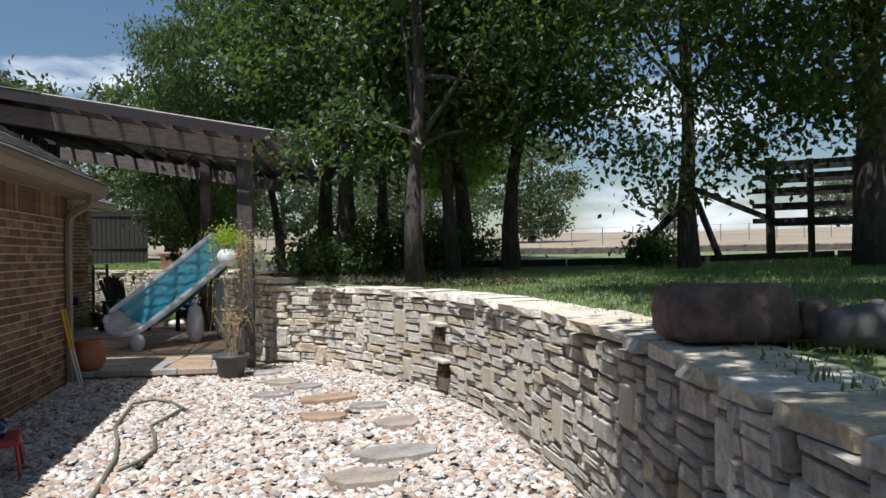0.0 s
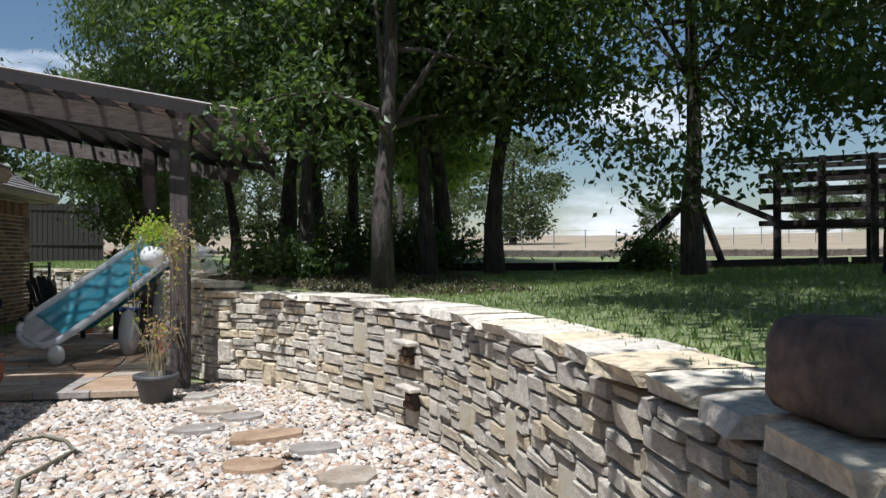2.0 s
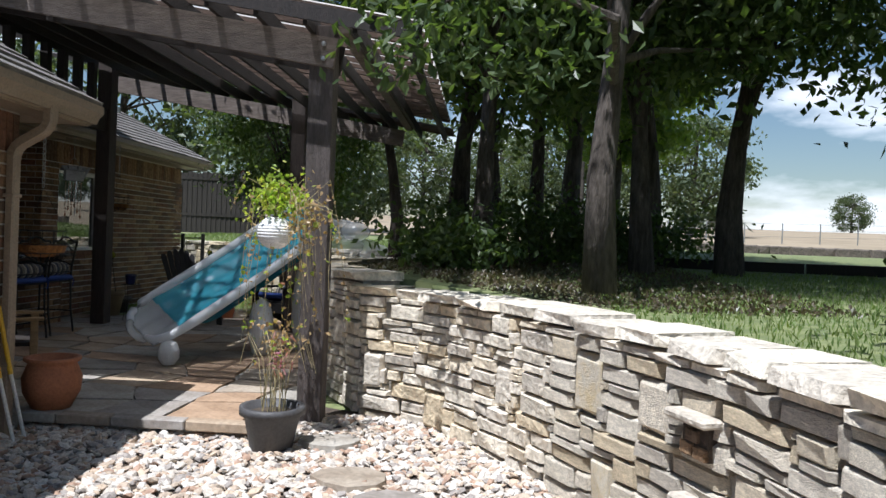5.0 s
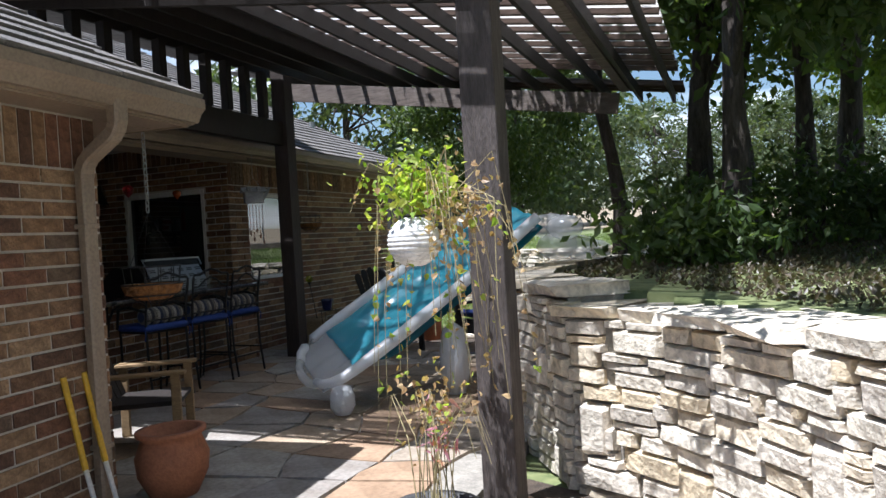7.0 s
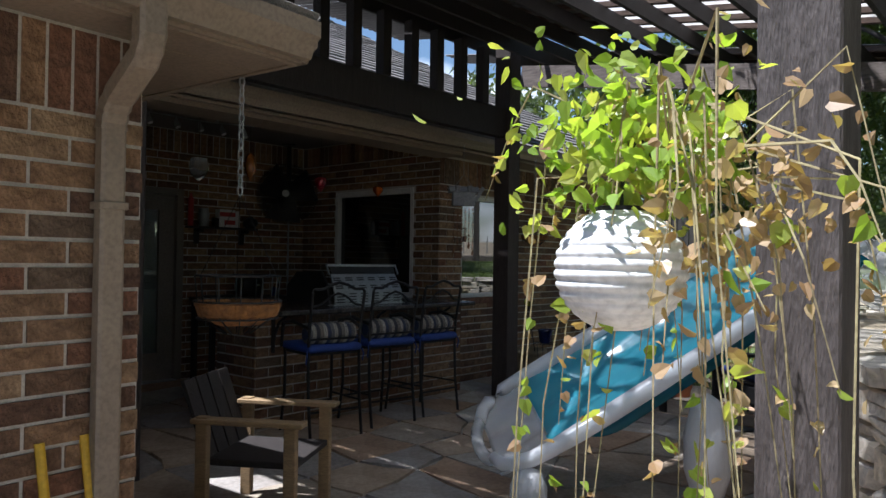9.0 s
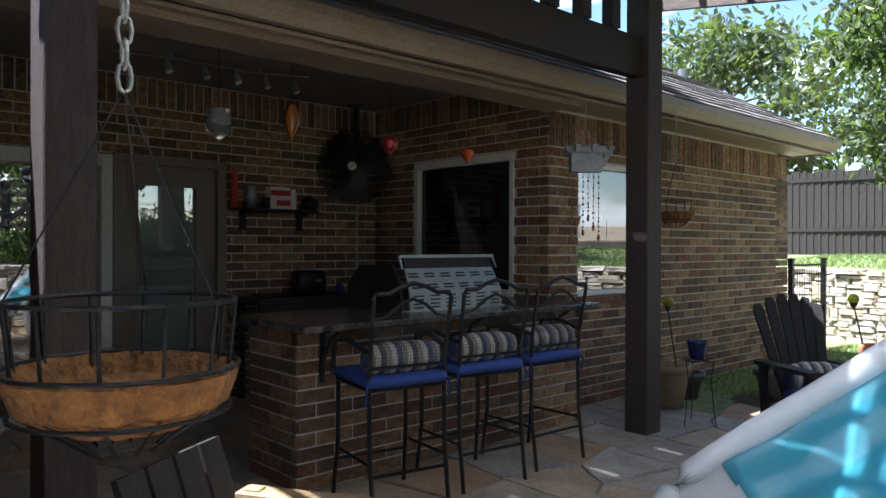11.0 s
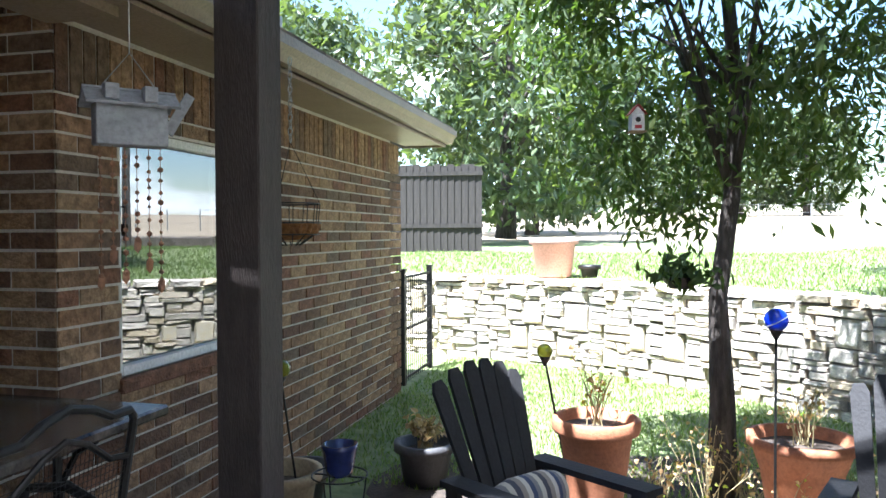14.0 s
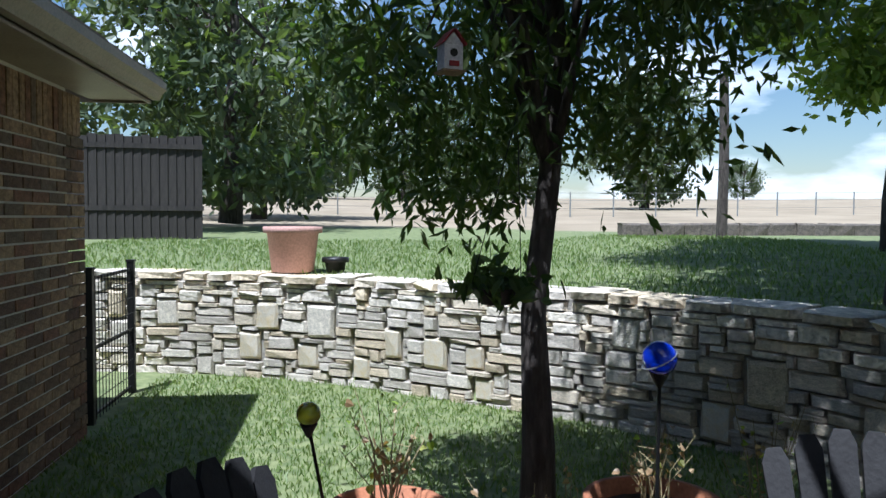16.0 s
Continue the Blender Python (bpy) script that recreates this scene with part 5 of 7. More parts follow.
RUNGS = [0.0, 0.015, 0.04, 0.08, 0.13, 0.2, 0.3, 0.42, 0.55, 0.7, 0.85, 0.98]
part("slide_bed", trough(0.13, 0.99, 0.345, 0.06, 0.035), M_VINYLBLUE, slide, "turquoise blue slide bed", True)
part("clear_end", trough(0.0, 0.135, 0.345, 0.045, 0.026, 14), M_FILM, slide, "clear vinyl low end", True)
for side in (1, -1):
    rad = [0.036 + 0.014 * min(1.0, f / 0.2) + 0.003 * math.sin(f * 31) for f in RUNGS]
    part("side_tube", tube(bmesh.new(), [bend(f) + SIDE * side * 0.37 * taper(f) + FACE * 0.03 for f in RUNGS], rad, 18), M_TUBE, slide, "milky clear vinyl side tube", True)
lip = [bend(0.0) + SIDE * 0.37 * taper(0.0) * math.cos(a) - RUN.normalized() * 0.06 * math.sin(a) + FACE * 0.02 for a in [math.pi * k / 10 for k in range(11)]]
part("front_tube", tube(bmesh.new(), lip, 0.036, 14), M_FILM, slide, "clear rounded front tube", True)
part("under_panel", slab(0.33, 0.22, 1.0, 0.05, -0.13, 0.0), M_VINYLUNDER, slide, "underside panel with its shade in the darker blue", True)
for c, rr, h in (((-1.99, 11.17, 0.13), 0.10, 0.25), ((-1.35, 12.0, 0.13), 0.13, 0.62), ((-1.0, 12.5, 0.13), 0.15, 1.0)):
    ob = part("air_leg", lathe([(0.0, 0), (rr * 0.6, 0.01), (rr, h * 0.3), (rr, h * 0.6), (rr * 0.7, h * 0.9), (0.0, h)], 18), M_TUBE, slide, "white inflated support", True)
    ob.location = c
blob = bmesh.new()
for c, rr in (((-0.62, 12.95, 1.33), 0.17), ((-0.42, 13.05, 1.3), 0.15), ((-0.52, 12.85, 1.5), 0.15), ((-0.72, 13.1, 1.52), 0.16), ((-0.3, 13.2, 1.27), 0.12)):
    bmesh.ops.create_icosphere(blob, subdivisions=2, radius=rr, matrix=Matrix.Translation(c) @ Matrix.Diagonal((1.2, 1, 0.8, 1)))
part("folded_end", blob, M_FILM, slide, "crumpled clear vinyl top end", True)

# wooden chair by the house
def arm_chair(at, turn):
    ob = thing("wooden_chair", at, "rough light wooden armchair with a dark plank back", "chair", "", turn)
    for x in (-0.27, 0.27):
        part("leg", boxes((x - 0.025, x + 0.025, -0.26, -0.2, 0, 0.62), bevel=0.004), M_LIGHTWOOD, ob)
        part("leg", boxes((x - 0.025, x + 0.025, 0.2, 0.26, 0, 0.66), bevel=0.004), M_LIGHTWOOD, ob)
        part("armrest", boxes((x - 0.045, x + 0.045, -0.3, 0.28, 0.62, 0.65), bevel=0.005), M_LIGHTWOOD, ob)
    part("seat", boxes((-0.25, 0.25, -0.25, 0.25, 0.36, 0.4), bevel=0.005), M_WOODDARK, ob)
    for i in range(4):
        bm = bmesh.new()
        x = -0.19 + i * 0.126
        beam(bm, (x, 0.22, 0.38), (x, 0.36, 0.86), 0.11, 0.022, (0, 1, 0))
        part("back_plank", bm, M_WOODDARK, ob)
    return ob


arm_chair((-3.03, 10.25, PATIO), 122).scale = (1.0, 1.0, 0.83)


# hanging baskets
def hang_basket(at, radius, drop, label, three=True, fill=True):
    ob = thing("hanging_basket", at, label, "hanging basket", "coco-lined baskets")
    prof = [(0.0, -radius * 0.6), (radius * 0.55, -radius * 0.56), (radius * 0.92, -radius * 0.35), (radius * 1.02, -radius * 0.05), (radius * 0.95, 0.0), (radius * 0.8, -radius * 0.2), (0.0, -radius * 0.35)]
    part("liner", lathe(prof, 30, 0.09), M_COCO, ob, "orange-brown coco fibre liner")
    bm = bmesh.new()
    for z, k in ((0.10, 1.0), (0.0, 1.03), (-radius * 0.4, 0.95)):
        n = 24
        tube(bm, [(radius * k * math.cos(6.283 * i / n), radius * k * math.sin(6.283 * i / n), z) for i in range(n + 1)], 0.004, 5, False)
    for i in range(12):
        a = 6.283 * i / 12
        tube(bm, [(radius * math.cos(a), radius * math.sin(a), 0.10), (radius * 0.9 * math.cos(a), radius * 0.9 * math.sin(a), -radius * 0.35), (radius * 0.3 * math.cos(a), radius * 0.3 * math.sin(a), -radius * 0.78)], 0.003, 4, False)
    part("wire_frame", bm, M_BLACKMETAL, ob)
    bm = bmesh.new()
    for i in range(3):
        a = 6.283 * i / 3 + 0.5
        tube(bm, [(radius * math.cos(a), radius * math.sin(a), 0.10), (0, 0, 0.42)], 0.0016, 5)
    part("hanger", bm, M_BLACKMETAL, ob, "thin dark wire hangers")
    bm = bmesh.new()
    z = 0.42
    k = 0
    while z < drop:
        n = 8
        off = (0.011, 0.0) if k % 2 else (0.0, 0.011)
        tube(bm, [(off[0] * math.cos(6.283 * i / n) * 1.0, off[1] * math.cos(6.283 * i / n), z + 0.02 + 0.024 * math.sin(6.283 * i / n)) for i in range(n + 1)], 0.0035, 4, False)
        z += 0.036
        k += 1
    part("chain", bm, M_STEEL, ob, "steel chain")
    return ob


hang_basket((-2.30, 9.57, 1.30), 0.165, 0.92, "empty coco-lined wire basket hung on a long chain from the eave")
hang_basket((-4.40, 14.80, 1.77), 0.15, 0.82, "coco-lined wire basket hanging from the wing's eave")

# ---- covered patio ----
bar = tagged(new("brick_bar", mesh_of("brick_bar", boxes((-5.15, -4.62, 11.27, H2Y0 - 0.003, PATIO - 0.02, 1.02)), M_MORTAR)), "red brown brick bar with pale mortar on the patio", "bar")
worktop = tagged(new("bar_worktop", mesh_of("bar_worktop", boxes((-5.27, -4.40, 11.18, H2Y0 - 0.02, 1.022, 1.062), bevel=0.008), M_GRANITE)), "dark speckled granite worktop on the brick bar", "worktop")
for y in (11.42, 12.5, 13.4):
    bm = bmesh.new()
    tube(bm, [(-4.60, y, 0.74), (-4.58, y, 0.86), (-4.52, y, 0.97), (-4.44, y, 1.015)], 0.012, 6)
    beam(bm, (-4.60, y, 0.72), (-4.60, y, 1.02), 0.03, 0.012, (1, 0, 0))
    tagged(new("bar_bracket", mesh_of("bar_bracket", bm, M_BLACKMETAL)), "black iron bracket under the bar overhang", "bracket", "bar brackets")

grill = thing("barbecue_grill", (-4.83, 12.56, 1.062), "grey steel barbecue with a slotted back and a raised dark lid", "grill")
part("firebox", boxes((-0.58, 0.0, -0.39, 0.39, 0.0, 0.16), bevel=0.01), M_BLACKMETAL, grill)
# bent back panel: upright foot, sloping face
bm = bmesh.new()
lo = [bm.verts.new(p) for p in ((0.13, -0.42, 0.0), (0.13, 0.42, 0.0), (0.125, 0.42, 0.12), (0.045, 0.40, 0.275), (0.045, -0.40, 0.275), (0.125, -0.42, 0.12))]
bm.faces.new([lo[0], lo[1], lo[2], lo[5]])
bm.faces.new([lo[5], lo[2], lo[3], lo[4]])
hi = [bm.verts.new(v.co - Vector((0.012, 0, 0.004))) for v in lo]
bm.faces.new([hi[5], hi[2], hi[1], hi[0]])
bm.faces.new([hi[4], hi[3], hi[2], hi[5]])
for a, b in ((0, 1), (1, 2), (2, 3), (3, 4), (4, 5), (5, 0)):
    bm.faces.new([lo[a], hi[a], hi[b], lo[b]])
panel = part("back_panel", bm, M_STEEL, grill, "grey slotted steel back panel")
for row in range(4):
    for i in range(6):
        y = -0.35 + i * 0.14
        if row < 2:
            for k in range(2):
                z = 0.025 + row * 0.05 + k * 0.024
                part("slot", boxes((0.1302, 0.1325, y - 0.042, y + 0.042, z - 0.005, z + 0.005)), M_BLACKMETAL, panel)
        else:
            f = (row - 2) * 0.45 + 0.25
            for k in (-0.06, 0.06):
                bm = bmesh.new()
                c = Vector((0.125, y, 0.12)).lerp(Vector((0.045, y, 0.275)), f + k) + Vector((0.0022, 0, 0.0014))
                beam(bm, c - Vector((0, 0.042, 0)), c + Vector((0, 0.042, 0)), 0.010, 0.003, (0.889, 0, 0.459))
                part("slot", bm, M_BLACKMETAL, panel)
# raised lid: dark inside, pale rim
bm = bmesh.new()
beam(bm, (0.035, -0.40, 0.31), (0.035, 0.40, 0.31), 0.07, 0.012, (0.95, 0, 0.3))
part("lid", bm, M_BLACKMETAL, grill, "dark inside of the raised lid")
bm = bmesh.new()
beam(bm, (0.02, -0.43, 0.352), (0.02, 0.43, 0.352), 0.03, 0.02)
beam(bm, (0.02, -0.43, 0.352), (0.06, -0.43, 0.27), 0.012, 0.012)
beam(bm, (0.02, 0.43, 0.352), (0.06, 0.43, 0.27), 0.012, 0.012)
part("lid_rim", bm, M_STEEL, grill, "pale steel lid rim")
bm = bmesh.new()
q = [(0.10, 0.0), (-0.50, 0.0), (-0.50, 0.16), (-0.36, 0.29), (-0.02, 0.30), (0.05, 0.2)]
a = [bm.verts.new((x, -0.46, z)) for x, z in q]
b = [bm.verts.new((x, -0.435, z)) for x, z in q]
bm.faces.new(a)
bm.faces.new(b[::-1])
for k in range(6):
    bm.faces.new([a[k], b[k], b[(k + 1) % 6], a[(k + 1) % 6]])
part("side_panel", bm, M_BLACKMETAL, grill, "matt black side panel")
part("drip_lip", boxes((0.10, 0.16, -0.47, 0.43, 0.0, 0.008)), M_STEEL, grill, "pale steel lip at the foot")


def bar_stool(at, turn):
    ob = thing("bar_stool", at, "black wrought-iron bar stool with a blue cushion and a striped bolster", "bar stool", "stools along the bar", turn)
    for y in (-0.22, 0.22):
        part("leg", tube(bmesh.new(), [(-0.24, y, 0.0), (-0.2, y * 0.95, 0.3), (-0.2, y * 0.95, 0.6), (-0.2, y * 0.97, 0.66)], 0.012, 8), M_BLACKMETAL, ob)
        part("leg", tube(bmesh.new(), [(0.24, y, 0.0), (0.2, y, 0.3), (0.19, y, 0.62), (0.2, y, 0.8), (0.25, y * 1.03, 1.09)], 0.012, 8), M_BLACKMETAL, ob)
        part("armrest", tube(bmesh.new(), [(0.2, y, 0.82), (0.0, y * 1.15, 0.87), (-0.15, y * 1.15, 0.85), (-0.2, y * 1.1, 0.66)], [0.011, 0.016, 0.016, 0.011], 8), M_BLACKMETAL, ob)
        part("stretcher", tube(bmesh.new(), [(-0.2, y * 0.95, 0.26), (0.2, y, 0.26)], 0.008, 6), M_BLACKMETAL, ob)
    part("stretcher", tube(bmesh.new(), [(-0.2, -0.21, 0.2), (-0.2, 0.21, 0.2)], 0.009, 6), M_BLACKMETAL, ob)
    part("stretcher", tube(bmesh.new(), [(0.2, -0.22, 0.2), (0.2, 0.22, 0.2)], 0.009, 6), M_BLACKMETAL, ob)
    arch = [(0.25, -0.227, 1.09), (0.25, -0.21, 1.115), (0.25, -0.14, 1.115), (0.25, -0.08, 1.145), (0.25, 0, 1.165), (0.25, 0.08, 1.145), (0.25, 0.14, 1.115), (0.25, 0.21, 1.115), (0.25, 0.227, 1.09)]
    part("top_rail", tube(bmesh.new(), arch, 0.012, 8), M_BLACKMETAL, ob)
    part("inner_rail", tube(bmesh.new(), [(0.235, -0.215, 0.99), (0.235, -0.15, 1.0), (0.24, -0.07, 1.06), (0.24, 0, 1.085), (0.24, 0.07, 1.06), (0.235, 0.15, 1.0), (0.235, 0.215, 0.99)], 0.009, 8), M_BLACKMETAL, ob)
    part("lower_rail", tube(bmesh.new(), [(0.2, -0.22, 0.74), (0.2, 0.22, 0.74)], 0.009, 6), M_BLACKMETAL, ob)
    mesh_bm = bmesh.new()
    for i in range(30):
        y = -0.205 + i * 0.41 / 29
        top = 0.99 + 0.09 * math.cos(y / 0.215 * math.pi / 2) ** 2
        tube(mesh_bm, [(0.203, y, 0.74), (0.24, y, top)], 0.0011, 3, False)
    for i in range(16):
        z = 0.76 + i * 0.017
        tube(mesh_bm, [(0.203 + (z - 0.74) * 0.12, -0.215, z), (0.203 + (z - 0.74) * 0.12, 0.215, z)], 0.0011, 3, False)
    part("woven_back", mesh_bm, M_BLACKMETAL, ob, "fine wire mesh back")["kind"] = "stuff"
    part("seat_pan", boxes((-0.21, 0.2, -0.22, 0.22, 0.62, 0.64), bevel=0.008), M_BLACKMETAL, ob)
    part("cushion", boxes((-0.23, 0.22, -0.235, 0.235, 0.641, 0.70), bevel=0.02), M_BLUE, ob, "royal blue seat cushion", True)
    bol = tube(bmesh.new(), [(-0.215, 0, 0), (-0.2, 0, 0), (-0.1, 0, 0), (0.1, 0, 0), (0.2, 0, 0), (0.215, 0, 0)], [0.04, 0.07, 0.082, 0.082, 0.07, 0.04], 18)
    b = part("bolster", bol, M_STRIPE, ob, "grey, cream and navy striped bolster", True)
    b.matrix_basis = pose(0.115, 0, 0.775, 0, 0, 90)
    for y in (-0.235, 0.235):
        part("cushion_tie", tube(bmesh.new(), [(0.2, y, 0.66), (0.215, y * 1.05, 0.62), (0.2, y * 1.04, 0.56)], 0.006, 5), M_BLUE, ob)
    return ob


bar_stool((-4.22, 11.60, PATIO), -10)
bar_stool((-4.22, 12.20, PATIO), -8)
bar_stool((-4.24, 12.78, PATIO), -2)

# doors and windows
door = tagged(new("door_1", mesh_of("door_1", boxes((BACKX - 0.09, BACKX - 0.045, DOOR_Y0 + 0.07, DOOR_Y0 + 0.2, PATIO + 0.01, 2.14), (BACKX - 0.09, BACKX - 0.045, DOOR_Y1 - 0.24, DOOR_Y1 - 0.07, PATIO + 0.01, 2.14), (BACKX - 0.09, BACKX - 0.045, DOOR_Y0 + 0.2, DOOR_Y1 - 0.24, PATIO + 0.01, 0.43), (BACKX - 0.09, BACKX - 0.045, DOOR_Y0 + 0.2, DOOR_Y1 - 0.24, 1.98, 2.14)), M_DOORPAINT)), "taupe painted patio door with one tall glass pane, shut", "door", "", "structure")
part("door_frame", boxes((BACKX - 0.12, BACKX + 0.015, DOOR_Y1 - 0.07, DOOR_Y1 + 0.012, PATIO, 2.215), (BACKX - 0.12, BACKX + 0.015, DOOR_Y0 - 0.012, DOOR_Y0 + 0.07, PATIO, 2.215), (BACKX - 0.12, BACKX + 0.0152, DOOR_Y0 + 0.07, DOOR_Y1 - 0.07, 2.14, 2.213), bevel=0.004), M_DOORPAINT, door)
part("door_pane", boxes((BACKX - 0.072, BACKX - 0.066, DOOR_Y0 + 0.19, DOOR_Y1 - 0.23, 0.42, 1.99)), glass_material("door_glass", (0.86, 0.9, 0.9), 0.0, 0.25), door, "tall reflecting glass pane")
part("blind", boxes((BACKX - 0.088, BACKX - 0.082, DOOR_Y0 + 0.2, DOOR_Y1 - 0.24, 0.43, 1.98)), M_WHITE, door, "white blind behind the pane")
part("pane_bead", boxes((BACKX - 0.047, BACKX - 0.035, DOOR_Y0 + 0.19, DOOR_Y0 + 0.205, 0.42, 1.99), (BACKX - 0.047, BACKX - 0.035, DOOR_Y1 - 0.245, DOOR_Y1 - 0.23, 0.42, 1.99), (BACKX - 0.047, BACKX - 0.0352, DOOR_Y0 + 0.205, DOOR_Y1 - 0.245, 1.975, 1.99), (BACKX - 0.047, BACKX - 0.0352, DOOR_Y0 + 0.205, DOOR_Y1 - 0.245, 0.42, 0.435)), M_DOORPAINT, door)
part("threshold", boxes((BACKX - 0.1, BACKX + 0.06, DOOR_Y0 + 0.07, DOOR_Y1 - 0.07, PATIO - 0.01, PATIO + 0.012)), M_STEEL, door, "metal threshold")
door2 = tagged(new("door_2", mesh_of("door_2", boxes((BACKX - 0.12, BACKX + 0.015, 11.07, DOOR_Y0 - 0.014, PATIO, 2.2), (BACKX - 0.12, BACKX + 0.015, 10.2, 10.29, PATIO, 2.2), (BACKX - 0.12, BACKX + 0.0152, 10.29, 11.07, 2.1, 2.2), (BACKX - 0.12, BACKX + 0.0152, 10.29, 11.07, PATIO, 0.2), bevel=0.004), M_WHITE)), "white framed glass panel beside the patio door", "window", "", "structure")
part("pane", boxes((BACKX - 0.07, BACKX - 0.064, 10.28, 11.08, 0.19, 2.11)), M_GLASS, door2)
# board added behind the panes; its taupe stands for the dim inside
structure("interior_screen", boxes((BACKX - 0.6, BACKX - 0.58, 10.0, 12.6, 0, 2.6)), M_DOORPAINT, "added taupe screen standing for the dim inside")
win_tv = tagged(new("window_1", mesh_of("window_1", boxes((TVX0, TVX0 + 0.05, H2Y0 - 0.01, H2Y0 + 0.1, TVZ0, TVZ1), (TVX1 - 0.05, TVX1, H2Y0 - 0.01, H2Y0 + 0.1, TVZ0, TVZ1), (TVX0 + 0.05, TVX1 - 0.05, H2Y0 - 0.012, H2Y0 + 0.1, TVZ1 - 0.06, TVZ1), (TVX0 + 0.05, TVX1 - 0.05, H2Y0 - 0.012, H2Y0 + 0.1, TVZ0, TVZ0 + 0.05), bevel=0.004), M_WHITE)), "wide white framed window onto the dim house", "window", "", "structure")
part("pane", boxes((TVX0 + 0.04, TVX1 - 0.04, H2Y0 + 0.05, H2Y0 + 0.056, TVZ0 + 0.04, TVZ1 - 0.05)), glass_material("dark_glass", (0.12, 0.13, 0.13), 0.01, 0.12), win_tv)
win_e = tagged(new("window_2", mesh_of("window_2", boxes((H2X - 0.1, H2X - 0.02, WY0, WY0 + 0.04, WZ0, WZ1), (H2X - 0.1, H2X - 0.02, WY1 - 0.04, WY1, WZ0, WZ1), (H2X - 0.1, H2X - 0.018, WY0 + 0.04, WY1 - 0.04, WZ1 - 0.045, WZ1), (H2X - 0.1, H2X - 0.018, WY0 + 0.04, WY1 - 0.04, WZ0, WZ0 + 0.045), bevel=0.004), M_WHITE)), "white framed window reflecting the garden", "window", "", "structure")
part("pane", boxes((H2X - 0.066, H2X - 0.06, WY0 + 0.03, WY1 - 0.03, WZ0 + 0.03, WZ1 - 0.03)), glass_material("mirror_glass", (0.3, 0.33, 0.33), 0.0, 0.24), win_e)
part("sill", boxes((H2X - 0.02, H2X + 0.03, WY0 - 0.02, WY1 + 0.02, WZ0 - 0.07, WZ0), bevel=0.006), M_BRICKS, win_e, "sloped brick sill")
# partitions added behind the window; their taupe stands for a dim room
structure("wing_interior", boxes((-8.6, -8.5, 14, 18, 0, 2.9), (-8.6, H2X - 0.2, 15.9, 16, 0, 2.9)), M_DOORPAINT, "added taupe partitions standing for a dim room")


# wall fan
fan = thing("wall_fan", (-6.98, 13.33, 2.24), "large black caged fan hung in the patio corner", "fan", "", 45)
cage = bmesh.new()
for ydep, scale in ((-0.09, 0.92), (-0.03, 1.0), (0.05, 0.95)):
    for rr in (0.1, 0.17, 0.24, 0.31, 0.36):
        rad = rr * scale
        tube(cage, [(rad * math.cos(6.283 * i / 28), ydep + (0.36 - rr) * (-0.12 if ydep < 0 else 0.05), rad * math.sin(6.283 * i / 28)) for i in range(29)], 0.003, 4, False)
for i in range(80):
    a = 6.283 * i / 80
    tube(cage, [(0.06 * math.cos(a), -0.13, 0.06 * math.sin(a)), (0.24 * math.cos(a), -0.1, 0.24 * math.sin(a)), (0.355 * math.cos(a), -0.03, 0.355 * math.sin(a)), (0.2 * math.cos(a), 0.07, 0.2 * math.sin(a))], 0.004, 4, False)
part("cage", cage, M_BLACKMETAL, fan)["kind"] = "stuff"
for i in range(3):
    bm = bmesh.new()
    a = 2.094 * i + 0.4
    c, s = math.cos(a), math.sin(a)
    q = [(0.05, -0.03, -0.10), (0.32, -0.045, -0.22), (0.32, 0.02, 0.2), (0.05, 0.015, 0.10)]
    top = [bm.verts.new((x * c - z * s, y, x * s + z * c)) for x, y, z in q]
    low = [bm.verts.new((x * c - z * s, y + 0.006, x * s + z * c)) for x, y, z in q]
    bm.faces.new(top)
    bm.faces.new(low[::-1])
    for k in range(4):
        bm.faces.new([top[k], low[k], low[(k + 1) % 4], top[(k + 1) % 4]])
    part("blade", bm, M_BLACKMETAL, fan)
part("hub", lathe([(0.0, -0.14), (0.055, -0.135), (0.06, -0.12), (0.06, -0.06), (0.09, 0.0), (0.09, 0.16), (0.0, 0.17)], 20), M_BLACKMETAL, fan).matrix_basis = pose(0, 0, 0, -90, 0, 0)
part("badge", lathe([(0.0, 0.0), (0.042, 0.0), (0.042, 0.006), (0.0, 0.006)], 20), M_WHITE, fan, "round white badge").matrix_basis = pose(0, -0.14, 0, 90, 0, 0)
part("mount", boxes((-0.025, 0.025, 0.08, 0.13, 0.0, 0.60), (-0.08, 0.08, 0.03, 0.19, 0.60, 0.618)), M_BLACKMETAL, fan)
conduit = tube(bmesh.new(), [(-7.2, 13.52, PATIO), (-7.2, 13.52, 1.95)], 0.011, 8)
tagged(new("conduit", mesh_of("conduit", conduit, M_STEEL)), "thin grey conduit pipe in the brick corner", "conduit")

